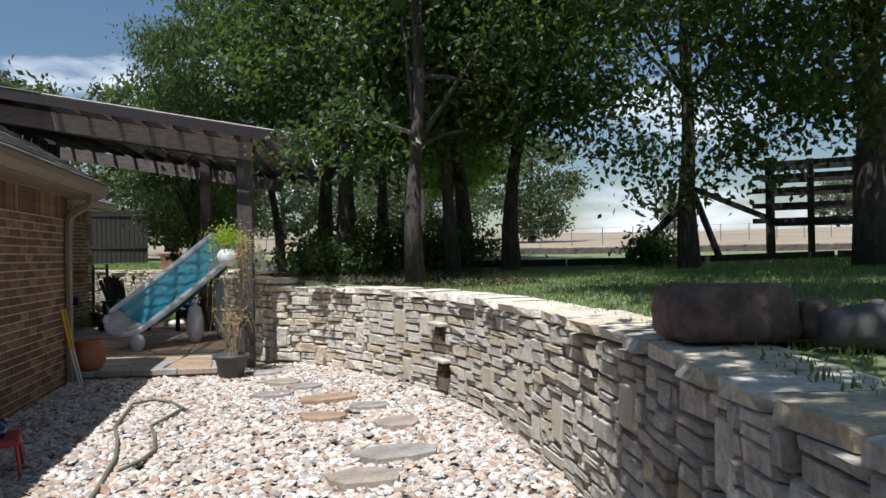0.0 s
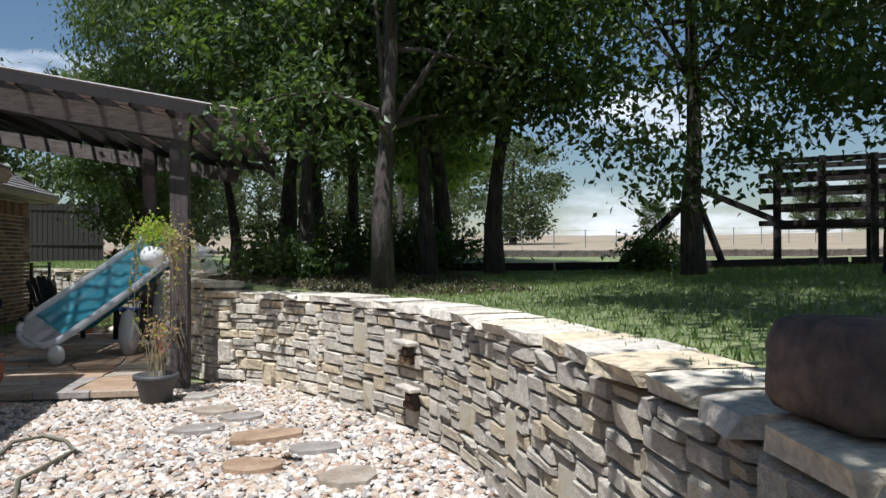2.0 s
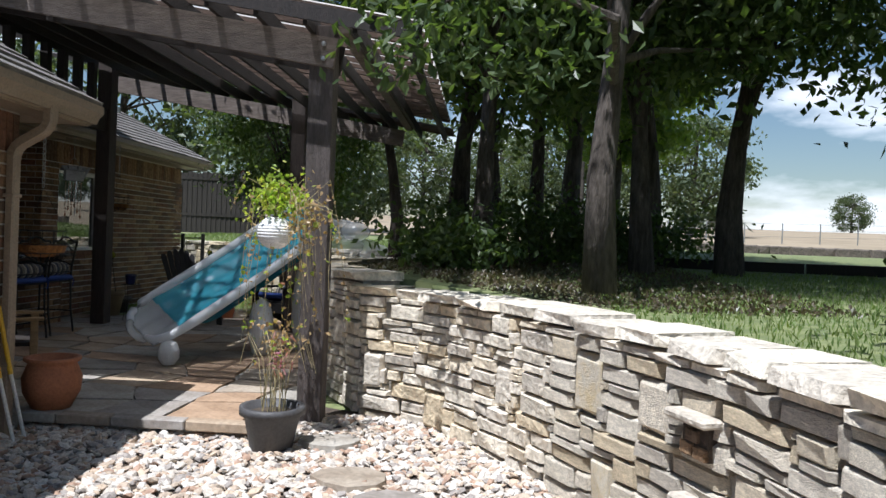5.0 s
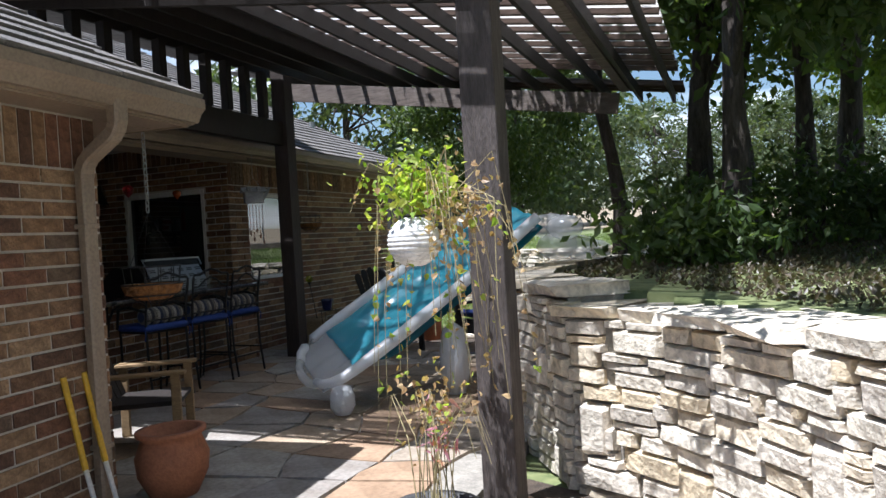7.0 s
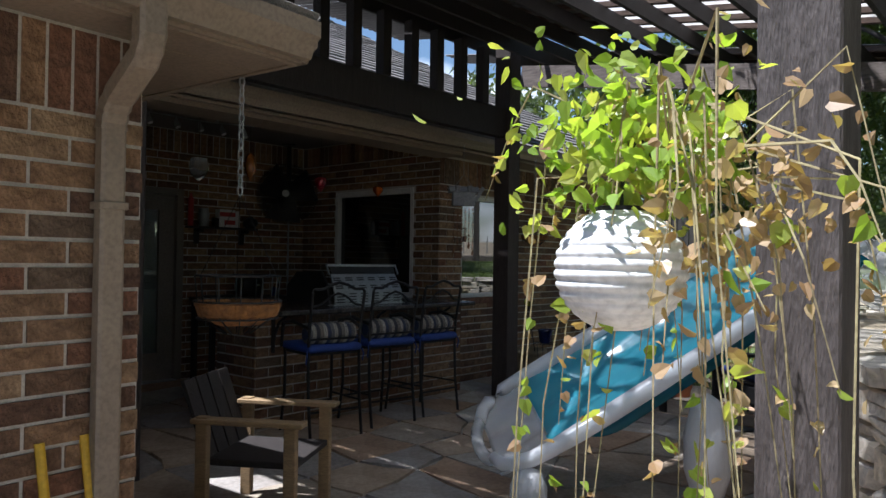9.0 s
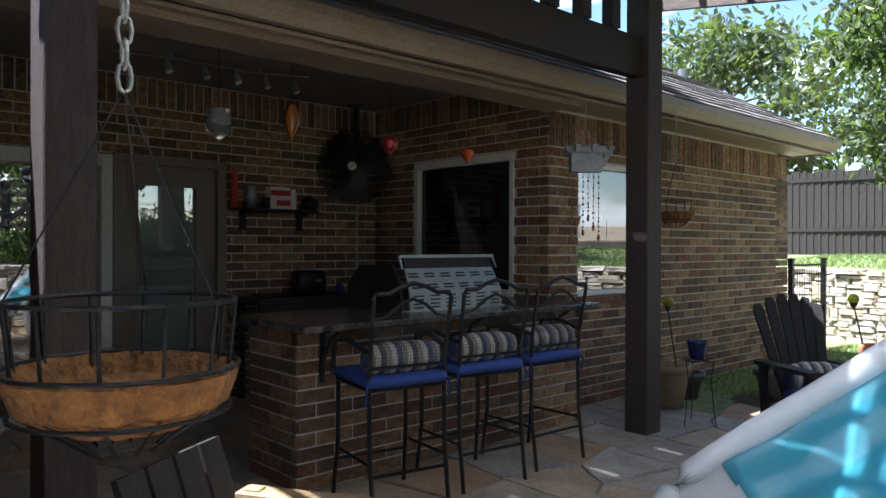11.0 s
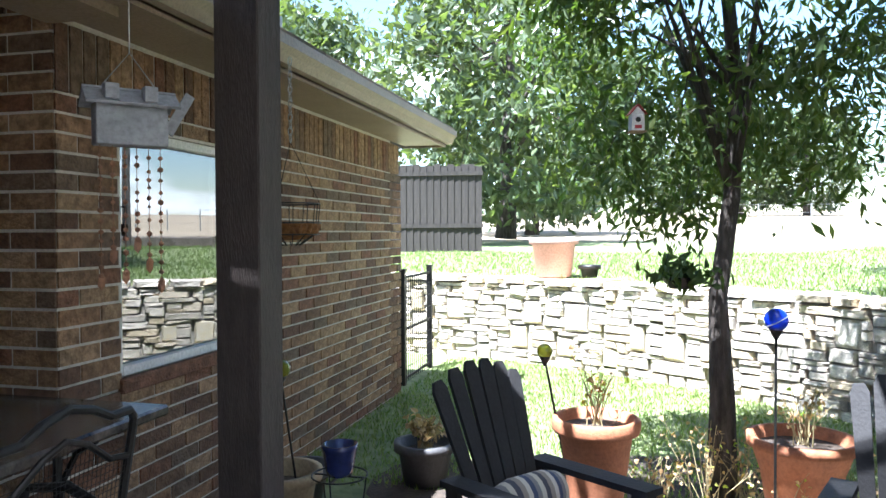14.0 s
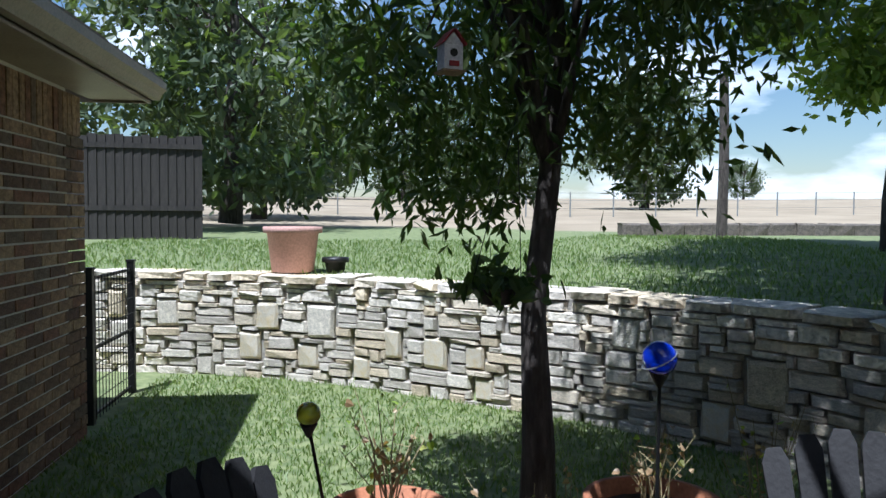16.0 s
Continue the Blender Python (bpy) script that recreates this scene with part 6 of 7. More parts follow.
# shelf with clutter, console table
shelf = thing("wall_shelf", (BACKX + 0.01, 12.55, 1.79), "narrow dark shelf on brackets on the brick wall", "shelf")
part("board", boxes((0, 0.17, -0.42, 0.42, 0, 0.022), bevel=0.003), M_WOODDARK, shelf)
for y in (-0.28, 0.3):
    part("bracket", boxes((0.0, 0.02, y - 0.03, y + 0.03, -0.17, -0.001), (0.0, 0.12, y - 0.025, y + 0.025, -0.04, -0.001)), M_BLACKMETAL, shelf)
M_RED = material("red_print", (0.45, 0.03, 0.03), (0.36, 0.03, 0.03), 4, 0.5, 0.05, 60)
zs = 1.813
for name, y, prof, mat, lab in (("red_bottle", -0.40, [(0.03, 0), (0.03, 0.3), (0.012, 0.33), (0.012, 0.36), (0, 0.36)], M_RED, "tall red bottle on the shelf"), ("glass_jar", -0.24, [(0.055, 0), (0.06, 0.14), (0.05, 0.17), (0.05, 0.2), (0, 0.2)], M_STEEL, "clear jar with a dark lid on the shelf"), ("black_mug", -0.09, [(0.04, 0), (0.042, 0.1), (0, 0.1)], M_BLACKMETAL, "small black mug on the shelf"), ("candle_jar", 0.19, [(0.03, 0), (0.03, 0.15), (0.02, 0.19), (0, 0.19)], M_PAPER, "pale candle jar on the shelf"), ("round_speaker", 0.37, [(0.05, 0), (0.085, 0.05), (0.08, 0.1), (0.02, 0.13), (0, 0.15)], M_BLACKMETAL, "round black object at the shelf end")):
    ob = new(name, mesh_of(name, lathe([(0, 0)] + prof, 18), mat, True))
    ob.location = (BACKX + 0.1, 12.55 + y, zs)
    tagged(ob, lab, name.replace("_", " "))
ob = thing("snack_box", (BACKX + 0.1, 12.58, zs), "red and white printed box on the shelf", "box")
part("carton", boxes((-0.05, 0.05, -0.1, 0.1, 0, 0.2), bevel=0.003), M_WHITE, ob)
part("print", boxes((0.0502, 0.052, -0.1, 0.1, 0.12, 0.17), (0.0502, 0.052, -0.04, 0.1, 0.03, 0.08)), M_RED, ob, "red printed bands")
table = thing("console_table", (BACKX + 0.28, 12.72, PATIO), "dark wooden console table against the brick wall", "table")
part("tabletop", boxes((-0.22, 0.22, -0.55, 0.55, 0.86, 0.9), bevel=0.004), M_WOODDARK, table)
part("drawer_front", boxes((0.18, 0.2, -0.5, 0.5, 0.7, 0.855)), M_WOODDARK, table)
for x in (-0.18, 0.18):
    for y in (-0.5, 0.5):
        part("leg", boxes((x - 0.025, x + 0.025, y - 0.025, y + 0.025, 0, 0.86)), M_WOODDARK, table)
toaster = thing("toaster", (BACKX + 0.25, 12.82, PATIO + 0.9), "black two-slot toaster on the console table", "toaster")
part("body", boxes((-0.09, 0.09, -0.15, 0.15, 0.01, 0.22), bevel=0.03), M_BLACKMETAL, toaster, "", True)
part("lever", boxes((0.09, 0.12, 0.02, 0.06, 0.12, 0.14)), M_STEEL, toaster)
ob = new("blue_cup", mesh_of("blue_cup", lathe([(0, 0), (0.03, 0), (0.035, 0.1), (0.03, 0.1), (0.028, 0.02), (0, 0.02)], 16), M_BLUE, True))
ob.location = (BACKX + 0.3, 13.12, PATIO + 0.9)
tagged(ob, "small blue cup on the console table", "cup")
for y in (12.3, 12.48):
    ob = new("serving_tray", mesh_of("serving_tray", lathe([(0, 0), (0.09, 0), (0.11, 0.025), (0.1, 0.025), (0.085, 0.008), (0, 0.008)], 20), M_BLACKMETAL, True))
    ob.location = (BACKX + 0.3, y, PATIO + 0.9)
    tagged(ob, "shallow dark dish on the console table", "dish", "dishes on the console")

# ceiling track light and hanging lanterns
track = thing("track_light", (-6.34, 11.62, 2.92), "curved steel track light with six small spots", "ceiling light")
part("rail", tube(bmesh.new(), [(-0.12, -0.75, -0.09), (0.02, -0.3, -0.1), (-0.02, 0.25, -0.1), (0.12, 0.72, -0.09)], 0.008, 6), M_STEEL, track)
for y in (-0.35, 0.35):
    part("canopy", lathe([(0.0, -0.1), (0.01, -0.1), (0.012, -0.02), (0.05, -0.015), (0.05, 0.0), (0, 0)], 14, 0, 0, y), M_STEEL, track)
M_BULB = bpy.data.materials.new("spot_glass")
M_BULB.use_nodes = True
M_BULB.node_tree.nodes["Principled BSDF"].inputs["Base Color"].default_value = (0.9, 0.9, 0.88, 1)
M_BULB.node_tree.nodes["Principled BSDF"].inputs["Roughness"].default_value = 0.15
for i, y in enumerate((-0.68, -0.38, -0.1, 0.15, 0.4, 0.66)):
    sp = part("spot", tube(bmesh.new(), [(0.0, y, -0.1), (0.005, y, -0.15), (0.02, y + 0.01, -0.2)], [0.006, 0.022, 0.03], 12), M_STEEL, track)
    part("bulb", tube(bmesh.new(), [(0.0202, y + 0.01, -0.2005), (0.023, y + 0.012, -0.208)], 0.024, 12), M_BULB, sp)


def hanging_lantern(at, prof, mat, label, top):
    ob = thing("hanging_lantern", at, label, "hanging lantern", "little patio lanterns")
    prof = [(a * 0.85, b * 0.9) for a, b in prof]
    part("globe", lathe(prof, 20), mat, ob, "", True)
    part("cord", tube(bmesh.new(), [(0, 0, prof[-1][1]), (0, 0, top - at[2])], 0.002, 4), M_BLACKMETAL, ob)
    return ob


M_AMBER = glass_ball_material("amber_glass", (0.45, 0.16, 0.03))
M_REDGLASS = glass_ball_material("red_glass", (0.45, 0.03, 0.04))
M_ORANGE = glass_ball_material("orange_glass", (0.65, 0.14, 0.02))
M_CLEARJAR = glass_ball_material("clear_jar_glass", (0.6, 0.65, 0.66))
M_CLEARJAR.node_tree.nodes["Principled BSDF"].inputs["Transmission Weight"].default_value = 0.95
hanging_lantern((-5.15, 11.07, 2.14), [(0.0, -0.06), (0.02, -0.05), (0.075, 0.0), (0.09, 0.06), (0.08, 0.12), (0.085, 0.14), (0.0, 0.145)], M_CLEARJAR, "ribbed clear glass lantern hung from the ceiling", 2.86)
hanging_lantern((-5.10, 11.52, 2.17), [(0.0, -0.06), (0.02, -0.02), (0.055, 0.05), (0.06, 0.1), (0.045, 0.17), (0.015, 0.21), (0.0, 0.22)], M_AMBER, "slim amber glass lantern hung from the ceiling", 2.86)
hanging_lantern((-5.03, 12.23, 2.12), [(0.0, -0.05), (0.01, -0.03), (0.045, 0.01), (0.065, 0.05), (0.06, 0.09), (0.03, 0.11), (0.0, 0.115)], M_REDGLASS, "small red glass lantern hung from the ceiling", 2.86)
hanging_lantern((-4.97, 12.90, 2.12), [(0.0, -0.045), (0.01, -0.03), (0.04, 0.0), (0.06, 0.03), (0.055, 0.06), (0.03, 0.075), (0.0, 0.08)], M_ORANGE, "small orange ribbed lantern hung from the ceiling", 2.86)

# wind chime shaped as a little house
chime = thing("wind_chime", (-4.26, 13.36, 2.0), "weathered grey wooden birdhouse wind chime with hanging beads", "wind chime", "", 50)
M_GREYWOOD = material("silvered_wood", (0.36, 0.37, 0.39), (0.27, 0.28, 0.30), 8, 0.9, 0.3, 50)
chime.scale = (0.84, 0.84, 0.84)
part("house", boxes((-0.13, 0.13, -0.05, 0.05, 0.0, 0.16), bevel=0.004), M_GREYWOOD, chime)
bm = bmesh.new()
beam(bm, (-0.17, -0.035, 0.185), (0.17, -0.035, 0.185), 0.11, 0.012, (0, -0.6, 0.8))
beam(bm, (-0.17, 0.035, 0.185), (0.17, 0.035, 0.185), 0.11, 0.012, (0, 0.6, 0.8))
part("roof", bm, M_GREYWOOD, chime)
for x in (-0.08, 0.06):
    part("dormer", boxes((x - 0.025, x + 0.025, -0.085, -0.03, 0.165, 0.225), bevel=0.003), M_GREYWOOD, chime)
bm = bmesh.new()
beam(bm, (0.14, 0, 0.06), (0.23, 0, 0.22), 0.04, 0.012, (0, 1, 0))
part("side_paddle", bm, M_GREYWOOD, chime)
bm = bmesh.new()
tube(bm, [(-0.12, 0, 0.2), (0, 0, 0.36), (0.12, 0, 0.2)], 0.003, 5)
tube(bm, [(0, 0, 0.36), (0, 0, 0.70)], 0.003, 5)
part("hanger", bm, M_STEEL, chime)
rc = random.Random(3)
M_BEAD = material("rust_bead", (0.34, 0.16, 0.08), (0.2, 0.1, 0.06), 10, 0.7, 0.2, 60)
for i in range(6):
    x = -0.11 + i * 0.044
    length = (0.52, 0.42, 0.50, 0.38, 0.46, 0.54)[i]
    bm = tube(bmesh.new(), [(x, 0, 0.0), (x, 0, -length)], 0.0015, 4)
    z = -0.04
    while z > -length:
        bmesh.ops.create_icosphere(bm, subdivisions=1, radius=rc.uniform(0.007, 0.013), matrix=Matrix.Translation((x, 0, z)))
        z -= rc.uniform(0.03, 0.055)
    bmesh.ops.create_icosphere(bm, subdivisions=1, radius=0.02, matrix=Matrix.Translation((x, 0, -length)) @ Matrix.Diagonal((0.8, 0.3, 1.7, 1)))
    part("bead_string", bm, M_BEAD, chime, "rust-coloured beads and spoon")


# ---- garden behind the patio ----
def adirondack(at, turn, pillow_turn=0):
    ob = thing("adirondack_chair", at, "charcoal resin adirondack chair with blue cushion and striped pillow", "chair", "adirondack chairs", turn)
    ob.scale = (0.80, 0.9, 1.03)
    for i in range(6):
        f = (i - 2.5) / 2.5
        h = 0.98 - 0.07 * f * f
        bm = bmesh.new()
        a, b = Vector((f * 0.17, 0.20, 0.28)), Vector((f * 0.275, 0.50, h))
        d = (b - a).normalized()
        s = Vector((0, 0.9, -0.4)).cross(d).normalized()
        n = d.cross(s).normalized() * 0.011
        out = [a - s * 0.029, a + s * 0.029, b + s * 0.046 - d * 0.03, b + s * 0.025 + d * 0.01, b - s * 0.025 + d * 0.01, b - s * 0.046 - d * 0.03]
        top, low = [bm.verts.new(p + n) for p in out], [bm.verts.new(p - n) for p in out]
        bm.faces.new(top)
        bm.faces.new(low[::-1])
        for k in range(6):
            bm.faces.new([top[k], low[k], low[(k + 1) % 6], top[(k + 1) % 6]])
        part("back_slat", bm, M_GREYPLASTIC, ob)
    for i in range(5):
        y = -0.3 + i * 0.115
        part("seat_slat", boxes((-0.27, 0.27, y - 0.05, y + 0.05, 0.37 - i * 0.03, 0.392 - i * 0.03), bevel=0.005), M_GREYPLASTIC, ob)
    for x in (-0.31, 0.31):
        bm = bmesh.new()
        beam(bm, (x, -0.36, 0.56), (x * 1.02, 0.36, 0.54), 0.13, 0.026)
        part("armrest", bm, M_GREYPLASTIC, ob)
        bm = bmesh.new()
        beam(bm, (x, -0.32, 0.0), (x, -0.30, 0.55), 0.035, 0.11, (0, 1, 0))
        part("front_leg", bm, M_GREYPLASTIC, ob)
        bm = bmesh.new()
        beam(bm, (x * 0.92, -0.34, 0.36), (x * 0.92, 0.55, 0.03), 0.03, 0.12)
        part("side_rail", bm, M_GREYPLASTIC, ob)
        bm = bmesh.new()
        beam(bm, (x * 1.0, 0.34, 0.52), (x * 1.0, 0.3, 0.14), 0.03, 0.09, (0, 1, 0))
        part("rear_brace", bm, M_GREYPLASTIC, ob)
    part("apron", boxes((-0.29, 0.29, -0.365, -0.335, 0.24, 0.37), bevel=0.004), M_GREYPLASTIC, ob)
    c = part("cushion", boxes((-0.26, 0.26, -0.27, 0.27, -0.035, 0.035), bevel=0.03), M_BLUE, ob, "royal blue seat cushion", True)
    c.matrix_basis = pose(0, -0.08, 0.405, -14, 0, 0)
    bol = tube(bmesh.new(), [(-0.235, 0, 0), (-0.21, 0, 0), (-0.1, 0, 0), (0.1, 0, 0), (0.21, 0, 0), (0.235, 0, 0)], [0.05, 0.08, 0.1, 0.1, 0.08, 0.05], 16)
    p = part("pillow", bol, M_STRIPE, ob, "cream, navy and grey striped pillow", True)
    p.matrix_basis = pose(0, 0.13, 0.47, 0, 0, 0)
    return ob


adirondack((-3.00, 14.23, PATIO), 52)
adirondack((-1.72, 14.20, PATIO), -22)

plant_stand = thing("plant_stand", (-3.95, 14.35, PATIO), "thin wire plant stand on the flagstones", "plant stand")
part("ring", tube(bmesh.new(), [(0.125 * math.cos(6.283 * i / 24), 0.125 * math.sin(6.283 * i / 24), 0.50) for i in range(25)], 0.004, 5, False), M_BLACKMETAL, plant_stand)
part("grate", boxes((-0.12, 0.12, -0.006, 0.006, 0.494, 0.50), (-0.006, 0.006, -0.12, 0.12, 0.494, 0.4995)), M_BLACKMETAL, plant_stand)
for i in range(3):
    a = 2.094 * i + 0.3
    c, s = math.cos(a), math.sin(a)
    part("leg", tube(bmesh.new(), [(0.12 * c, 0.12 * s, 0.5), (0.1 * c, 0.1 * s, 0.35), (0.12 * c, 0.12 * s, 0.12), (0.14 * c, 0.14 * s, 0.0)], 0.004, 5), M_BLACKMETAL, plant_stand)
pot("blue_pot", (-3.95, 14.35, PATIO + 0.502), [(0.0, 0.0), (0.055, 0.0), (0.065, 0.03), (0.075, 0.10), (0.082, 0.12), (0.082, 0.14), (0.07, 0.14), (0.06, 0.06), (0.0, 0.05)], M_BLUEGLAZE, "small glossy dark blue pot on the wire stand")
M_TANPOT = material("tan_pot", (0.34, 0.27, 0.16), (0.26, 0.2, 0.12), 5, 0.8, 0.2, 50)
pot("tan_pot", (-4.45, 14.75, PATIO), hollow(0.13, 0.2, 0.36), M_TANPOT, "tan planter beside the wing wall", (0.17, 0.27))
pot("dark_pot", (-4.55, 15.25, 0.115), hollow(0.10, 0.15, 0.24), M_GREYPOT, "dark glazed pot beside the wing wall", (0.15, 0.18))


def dead_plant(at, height, spreadr, n, label, green_share=0.2, name="dried_plant", leafn=60, size=0.022):
    ob = thing(name, at, label, "plant", "withered garden plants")
    r = random.Random(int(at[0] * 100 + at[1] * 37))
    bm, pts = bmesh.new(), []
    for i in range(n):
        a, o = r.uniform(0, 6.28), r.uniform(0.2, 1.0) * spreadr
        h = height * r.uniform(0.5, 1.0)
        p0 = Vector((r.uniform(-0.25, 0.25) * spreadr, r.uniform(-0.25, 0.25) * spreadr, -0.02))
        p1 = Vector((o * 0.4 * math.cos(a), o * 0.4 * math.sin(a), h * 0.55))
        p2 = Vector((o * math.cos(a), o * math.sin(a), h))
        tube(bm, [p0, p1, p2], [0.0035, 0.0028, 0.0014], 4, False)
        for k in range(2):
            q = p1.lerp(p2, r.random())
            tube(bm, [q, q + Vector((r.uniform(-0.07, 0.07), r.uniform(-0.07, 0.07), r.uniform(0.0, 0.08)))], 0.0012, 3, False)
        for k in range(leafn // n + 1):
            pts.append(p1.lerp(p2, r.random()) + Vector((r.gauss(0, 0.02), r.gauss(0, 0.02), r.gauss(0, 0.02))))
    part("stem_tangle", bm, M_STEM, ob)["kind"] = "stuff"
    r.shuffle(pts)
    k = max(1, int(len(pts) * green_share))
    foliage("dry_leaves", [tuple(p) for p in pts[k:]], size, M_LEAF_DRY, ob)
    foliage("green_leaves", [tuple(p) for p in pts[:k]], size, M_LEAF_LIME, ob)
    return ob


big_terra = pot("terracotta_planter", (-2.86, 15.15, 0.125), [(0.0, 0.0), (0.125, 0.0), (0.14, 0.22), (0.185, 0.55), (0.195, 0.56), (0.22, 0.565), (0.226, 0.58), (0.226, 0.63), (0.213, 0.64), (0.195, 0.635), (0.183, 0.57), (0.0, 0.55)], M_TERRA, "large orange terracotta planter with thick rolled rim", (0.18, 0.585))
pot("terracotta_bowl", (-1.84, 15.35, 0.195), [(0.0, 0.0), (0.15, 0.0), (0.2, 0.3), (0.24, 0.42), (0.265, 0.43), (0.265, 0.48), (0.24, 0.48), (0.21, 0.38), (0.0, 0.36)], M_TERRA, "wide faded terracotta bowl planter among dry plants", (0.22, 0.42))
dead_plant((-2.86, 15.15, 0.70), 0.5, 0.18, 16, "withered stems standing in the terracotta planter", 0.35)
dead_plant((-1.84, 15.35, 0.61), 0.35, 0.2, 14, "dry stems over the bowl planter", 0.15)
for x, y, h, s, n, g in ((-2.3, 15.45, 0.62, 0.28, 16, 0.15), (-2.05, 15.75, 0.55, 0.3, 16, 0.2), (-1.95, 15.25, 0.45, 0.26, 14, 0.15), (-1.15, 15.75, 0.95, 0.25, 14, 0.4), (-1.45, 15.45, 0.5, 0.28, 14, 0.2), (-2.55, 15.4, 0.4, 0.22, 10, 0.1), (-3.45, 15.75, 0.5, 0.22, 10, 0.3), (-0.75, 15.6, 0.7, 0.25, 12, 0.35)):
    dead_plant((x, y, 0.115), h, s, n, "dry brown garden stalks with a few green leaves", g, leafn=90)
pot("dry_flower_pot", (-3.95, 15.75, 0.115), hollow(0.13, 0.18, 0.28), M_GREYPOT, "dark pot filled with dried brown flowers", (0.15, 0.22))
dead_plant((-3.95, 15.75, 0.36), 0.2, 0.2, 26, "dried brown flower heads in the dark pot", 0.05, leafn=160, size=0.035)
soil_bed = bmesh.new()
ring = [(-4.3 + 2.05 * (1 + math.cos(a)) * 0.98, 15.75 + 0.85 * math.sin(a) + 0.1 * math.sin(5 * a)) for a in [6.283 * i / 28 for i in range(28)]]
top = [soil_bed.verts.new((x, y, 0.13)) for x, y in ring]
soil_bed.faces.new(top)
tagged(new("garden_bed", mesh_of("garden_bed", soil_bed, M_SOIL)), "bare mulch bed between patio and grass", "garden bed", "", "structure")
for x, y, s in ((-2.35, 15.3, 0.14), (-1.95, 15.2, 0.11), (-2.7, 15.25, 0.12), (-2.05, 15.5, 0.1), (-1.55, 15.2, 0.12), (-3.0, 15.3, 0.1)):
    bm = bmesh.new()
    bmesh.ops.create_icosphere(bm, subdivisions=2, radius=s)
    for v in bm.verts:
        v.co = Vector((v.co.x * 1.3, v.co.y, v.co.z * 0.6)) * (1 + 0.12 * noise.noise(v.co * 9 + Vector((x, y, 0))))
    ob = new("garden_rock", mesh_of("garden_rock", bm, M_STONE, True))
    ob.location = (x, y, 0.16)
    tagged(ob, "pale rounded rock at the edge of the bed", "rock", "edging rocks")


def stake_ball(at, radius, mat, label, lean):
    ob = thing("glass_globe_stake", at, label, "garden stake", "glass globes on stakes")
    part("stake", tube(bmesh.new(), [(0, 0, 0), (lean[0] * 0.5, lean[1] * 0.5, lean[2] * 0.5), lean], 0.006, 8), M_BLACKMETAL, ob)
    part("socket", lathe([(0.006, -0.04), (0.028, 0.0), (0.03, 0.012), (0.0, 0.014)], 14), M_BLACKMETAL, ob).location = lean
    bm = bmesh.new()
    bmesh.ops.create_uvsphere(bm, u_segments=24, v_segments=16, radius=radius)
    g = part("globe", bm, mat, ob, "", True)
    g.location = Vector(lean) + Vector((0, 0, radius * 0.95))
    return ob


st = stake_ball((-2.06, 14.81, 0.12), 0.052, M_BLUEGLASS, "cobalt blue glass globe in a wire cradle on a metal stake", (0.0, 0.0, 1.155))
bm = bmesh.new()
for k in range(2):
    tube(bm, [(0.05 * math.cos(6.283 * i / 20), 0.05 * math.sin(6.283 * i / 20) * (0.5 + 0.5 * k), 1.2 + 0.027 * math.sin(6.283 * i / 20 + k * 1.6)) for i in range(21)], 0.003, 5, False)
part("wire_cradle", bm, M_STEEL, st)
stake_ball((-2.96, 15.25, 0.12), 0.04, M_YELLOWGLASS, "yellow-green glass globe on a leaning stake", (-0.16, -0.13, 0.94))
stake_ball((-4.42, 14.95, 0.12), 0.05, M_YELLOWGLASS, "yellow-green glass globe on a stake beside the wing wall", (-0.02, -0.2, 0.85))

# birdhouse and hanging plant in the tree
bird = thing("birdhouse", (-2.66, 15.14, 2.225), "small white and red birdhouse hanging in the tree", "birdhouse", "", 15)
bird.scale = (0.55, 0.55, 0.55)
part("box", boxes((-0.06, 0.06, -0.06, 0.06, 0.0, 0.15), bevel=0.004), M_PAPER, bird)
bm = bmesh.new()
v = [bm.verts.new(p) for p in ((-0.06, -0.06, 0.151), (0.06, -0.06, 0.151), (0, -0.06, 0.22), (-0.06, 0.06, 0.151), (0.06, 0.06, 0.151), (0, 0.06, 0.22))]
for q in ((0, 1, 2), (5, 4, 3), (0, 3, 4, 1), (1, 4, 5, 2), (2, 5, 3, 0)):
    bm.faces.new([v[i] for i in q])
part("gable", bm, M_PAPER, bird)
bm = bmesh.new()
beam(bm, (-0.04, -0.08, 0.192), (-0.04, 0.08, 0.192), 0.115, 0.01, (-0.77, 0, 0.64))
beam(bm, (0.04, -0.08, 0.192), (0.04, 0.08, 0.192), 0.115, 0.01, (0.77, 0, 0.64))
part("roof", bm, M_RED, bird, "faded red roof")
part("entrance", lathe([(0, 0), (0.024, 0), (0.024, 0.004), (0, 0.004)], 16), M_BLACKMETAL, bird, "round dark entrance").matrix_basis = pose(0, -0.061, 0.1, 90, 0, 0)
part("perch", boxes((-0.03, 0.03, -0.075, -0.061, 0.02, 0.05)), M_RED, bird, "red trim")
part("base", boxes((-0.075, 0.075, -0.075, 0.075, -0.012, -0.0005)), M_LIGHTWOOD, bird)
part("cord", tube(bmesh.new(), [(0, 0, 0.22), (0.02, 0.1, 0.9)], 0.002, 4), M_BLACKMETAL, bird)
hp = thing("hanging_planter", (-2.42, 15.54, 1.47), "dark hanging planter with drooping green leaves in the tree", "hanging planter")
part("bowl", lathe([(0.0, -0.07), (0.06, -0.065), (0.11, 0.0), (0.10, 0.0), (0.05, -0.05), (0, -0.06)], 20), M_BLACKMETAL, hp)
part("wires", tube(tube(bmesh.new(), [(0.10, 0, 0), (0.1, 0.1, 0.7)], 0.002, 4), [(-0.10, 0, 0), (0.1, 0.1, 0.7)], 0.002, 4), M_BLACKMETAL, hp)
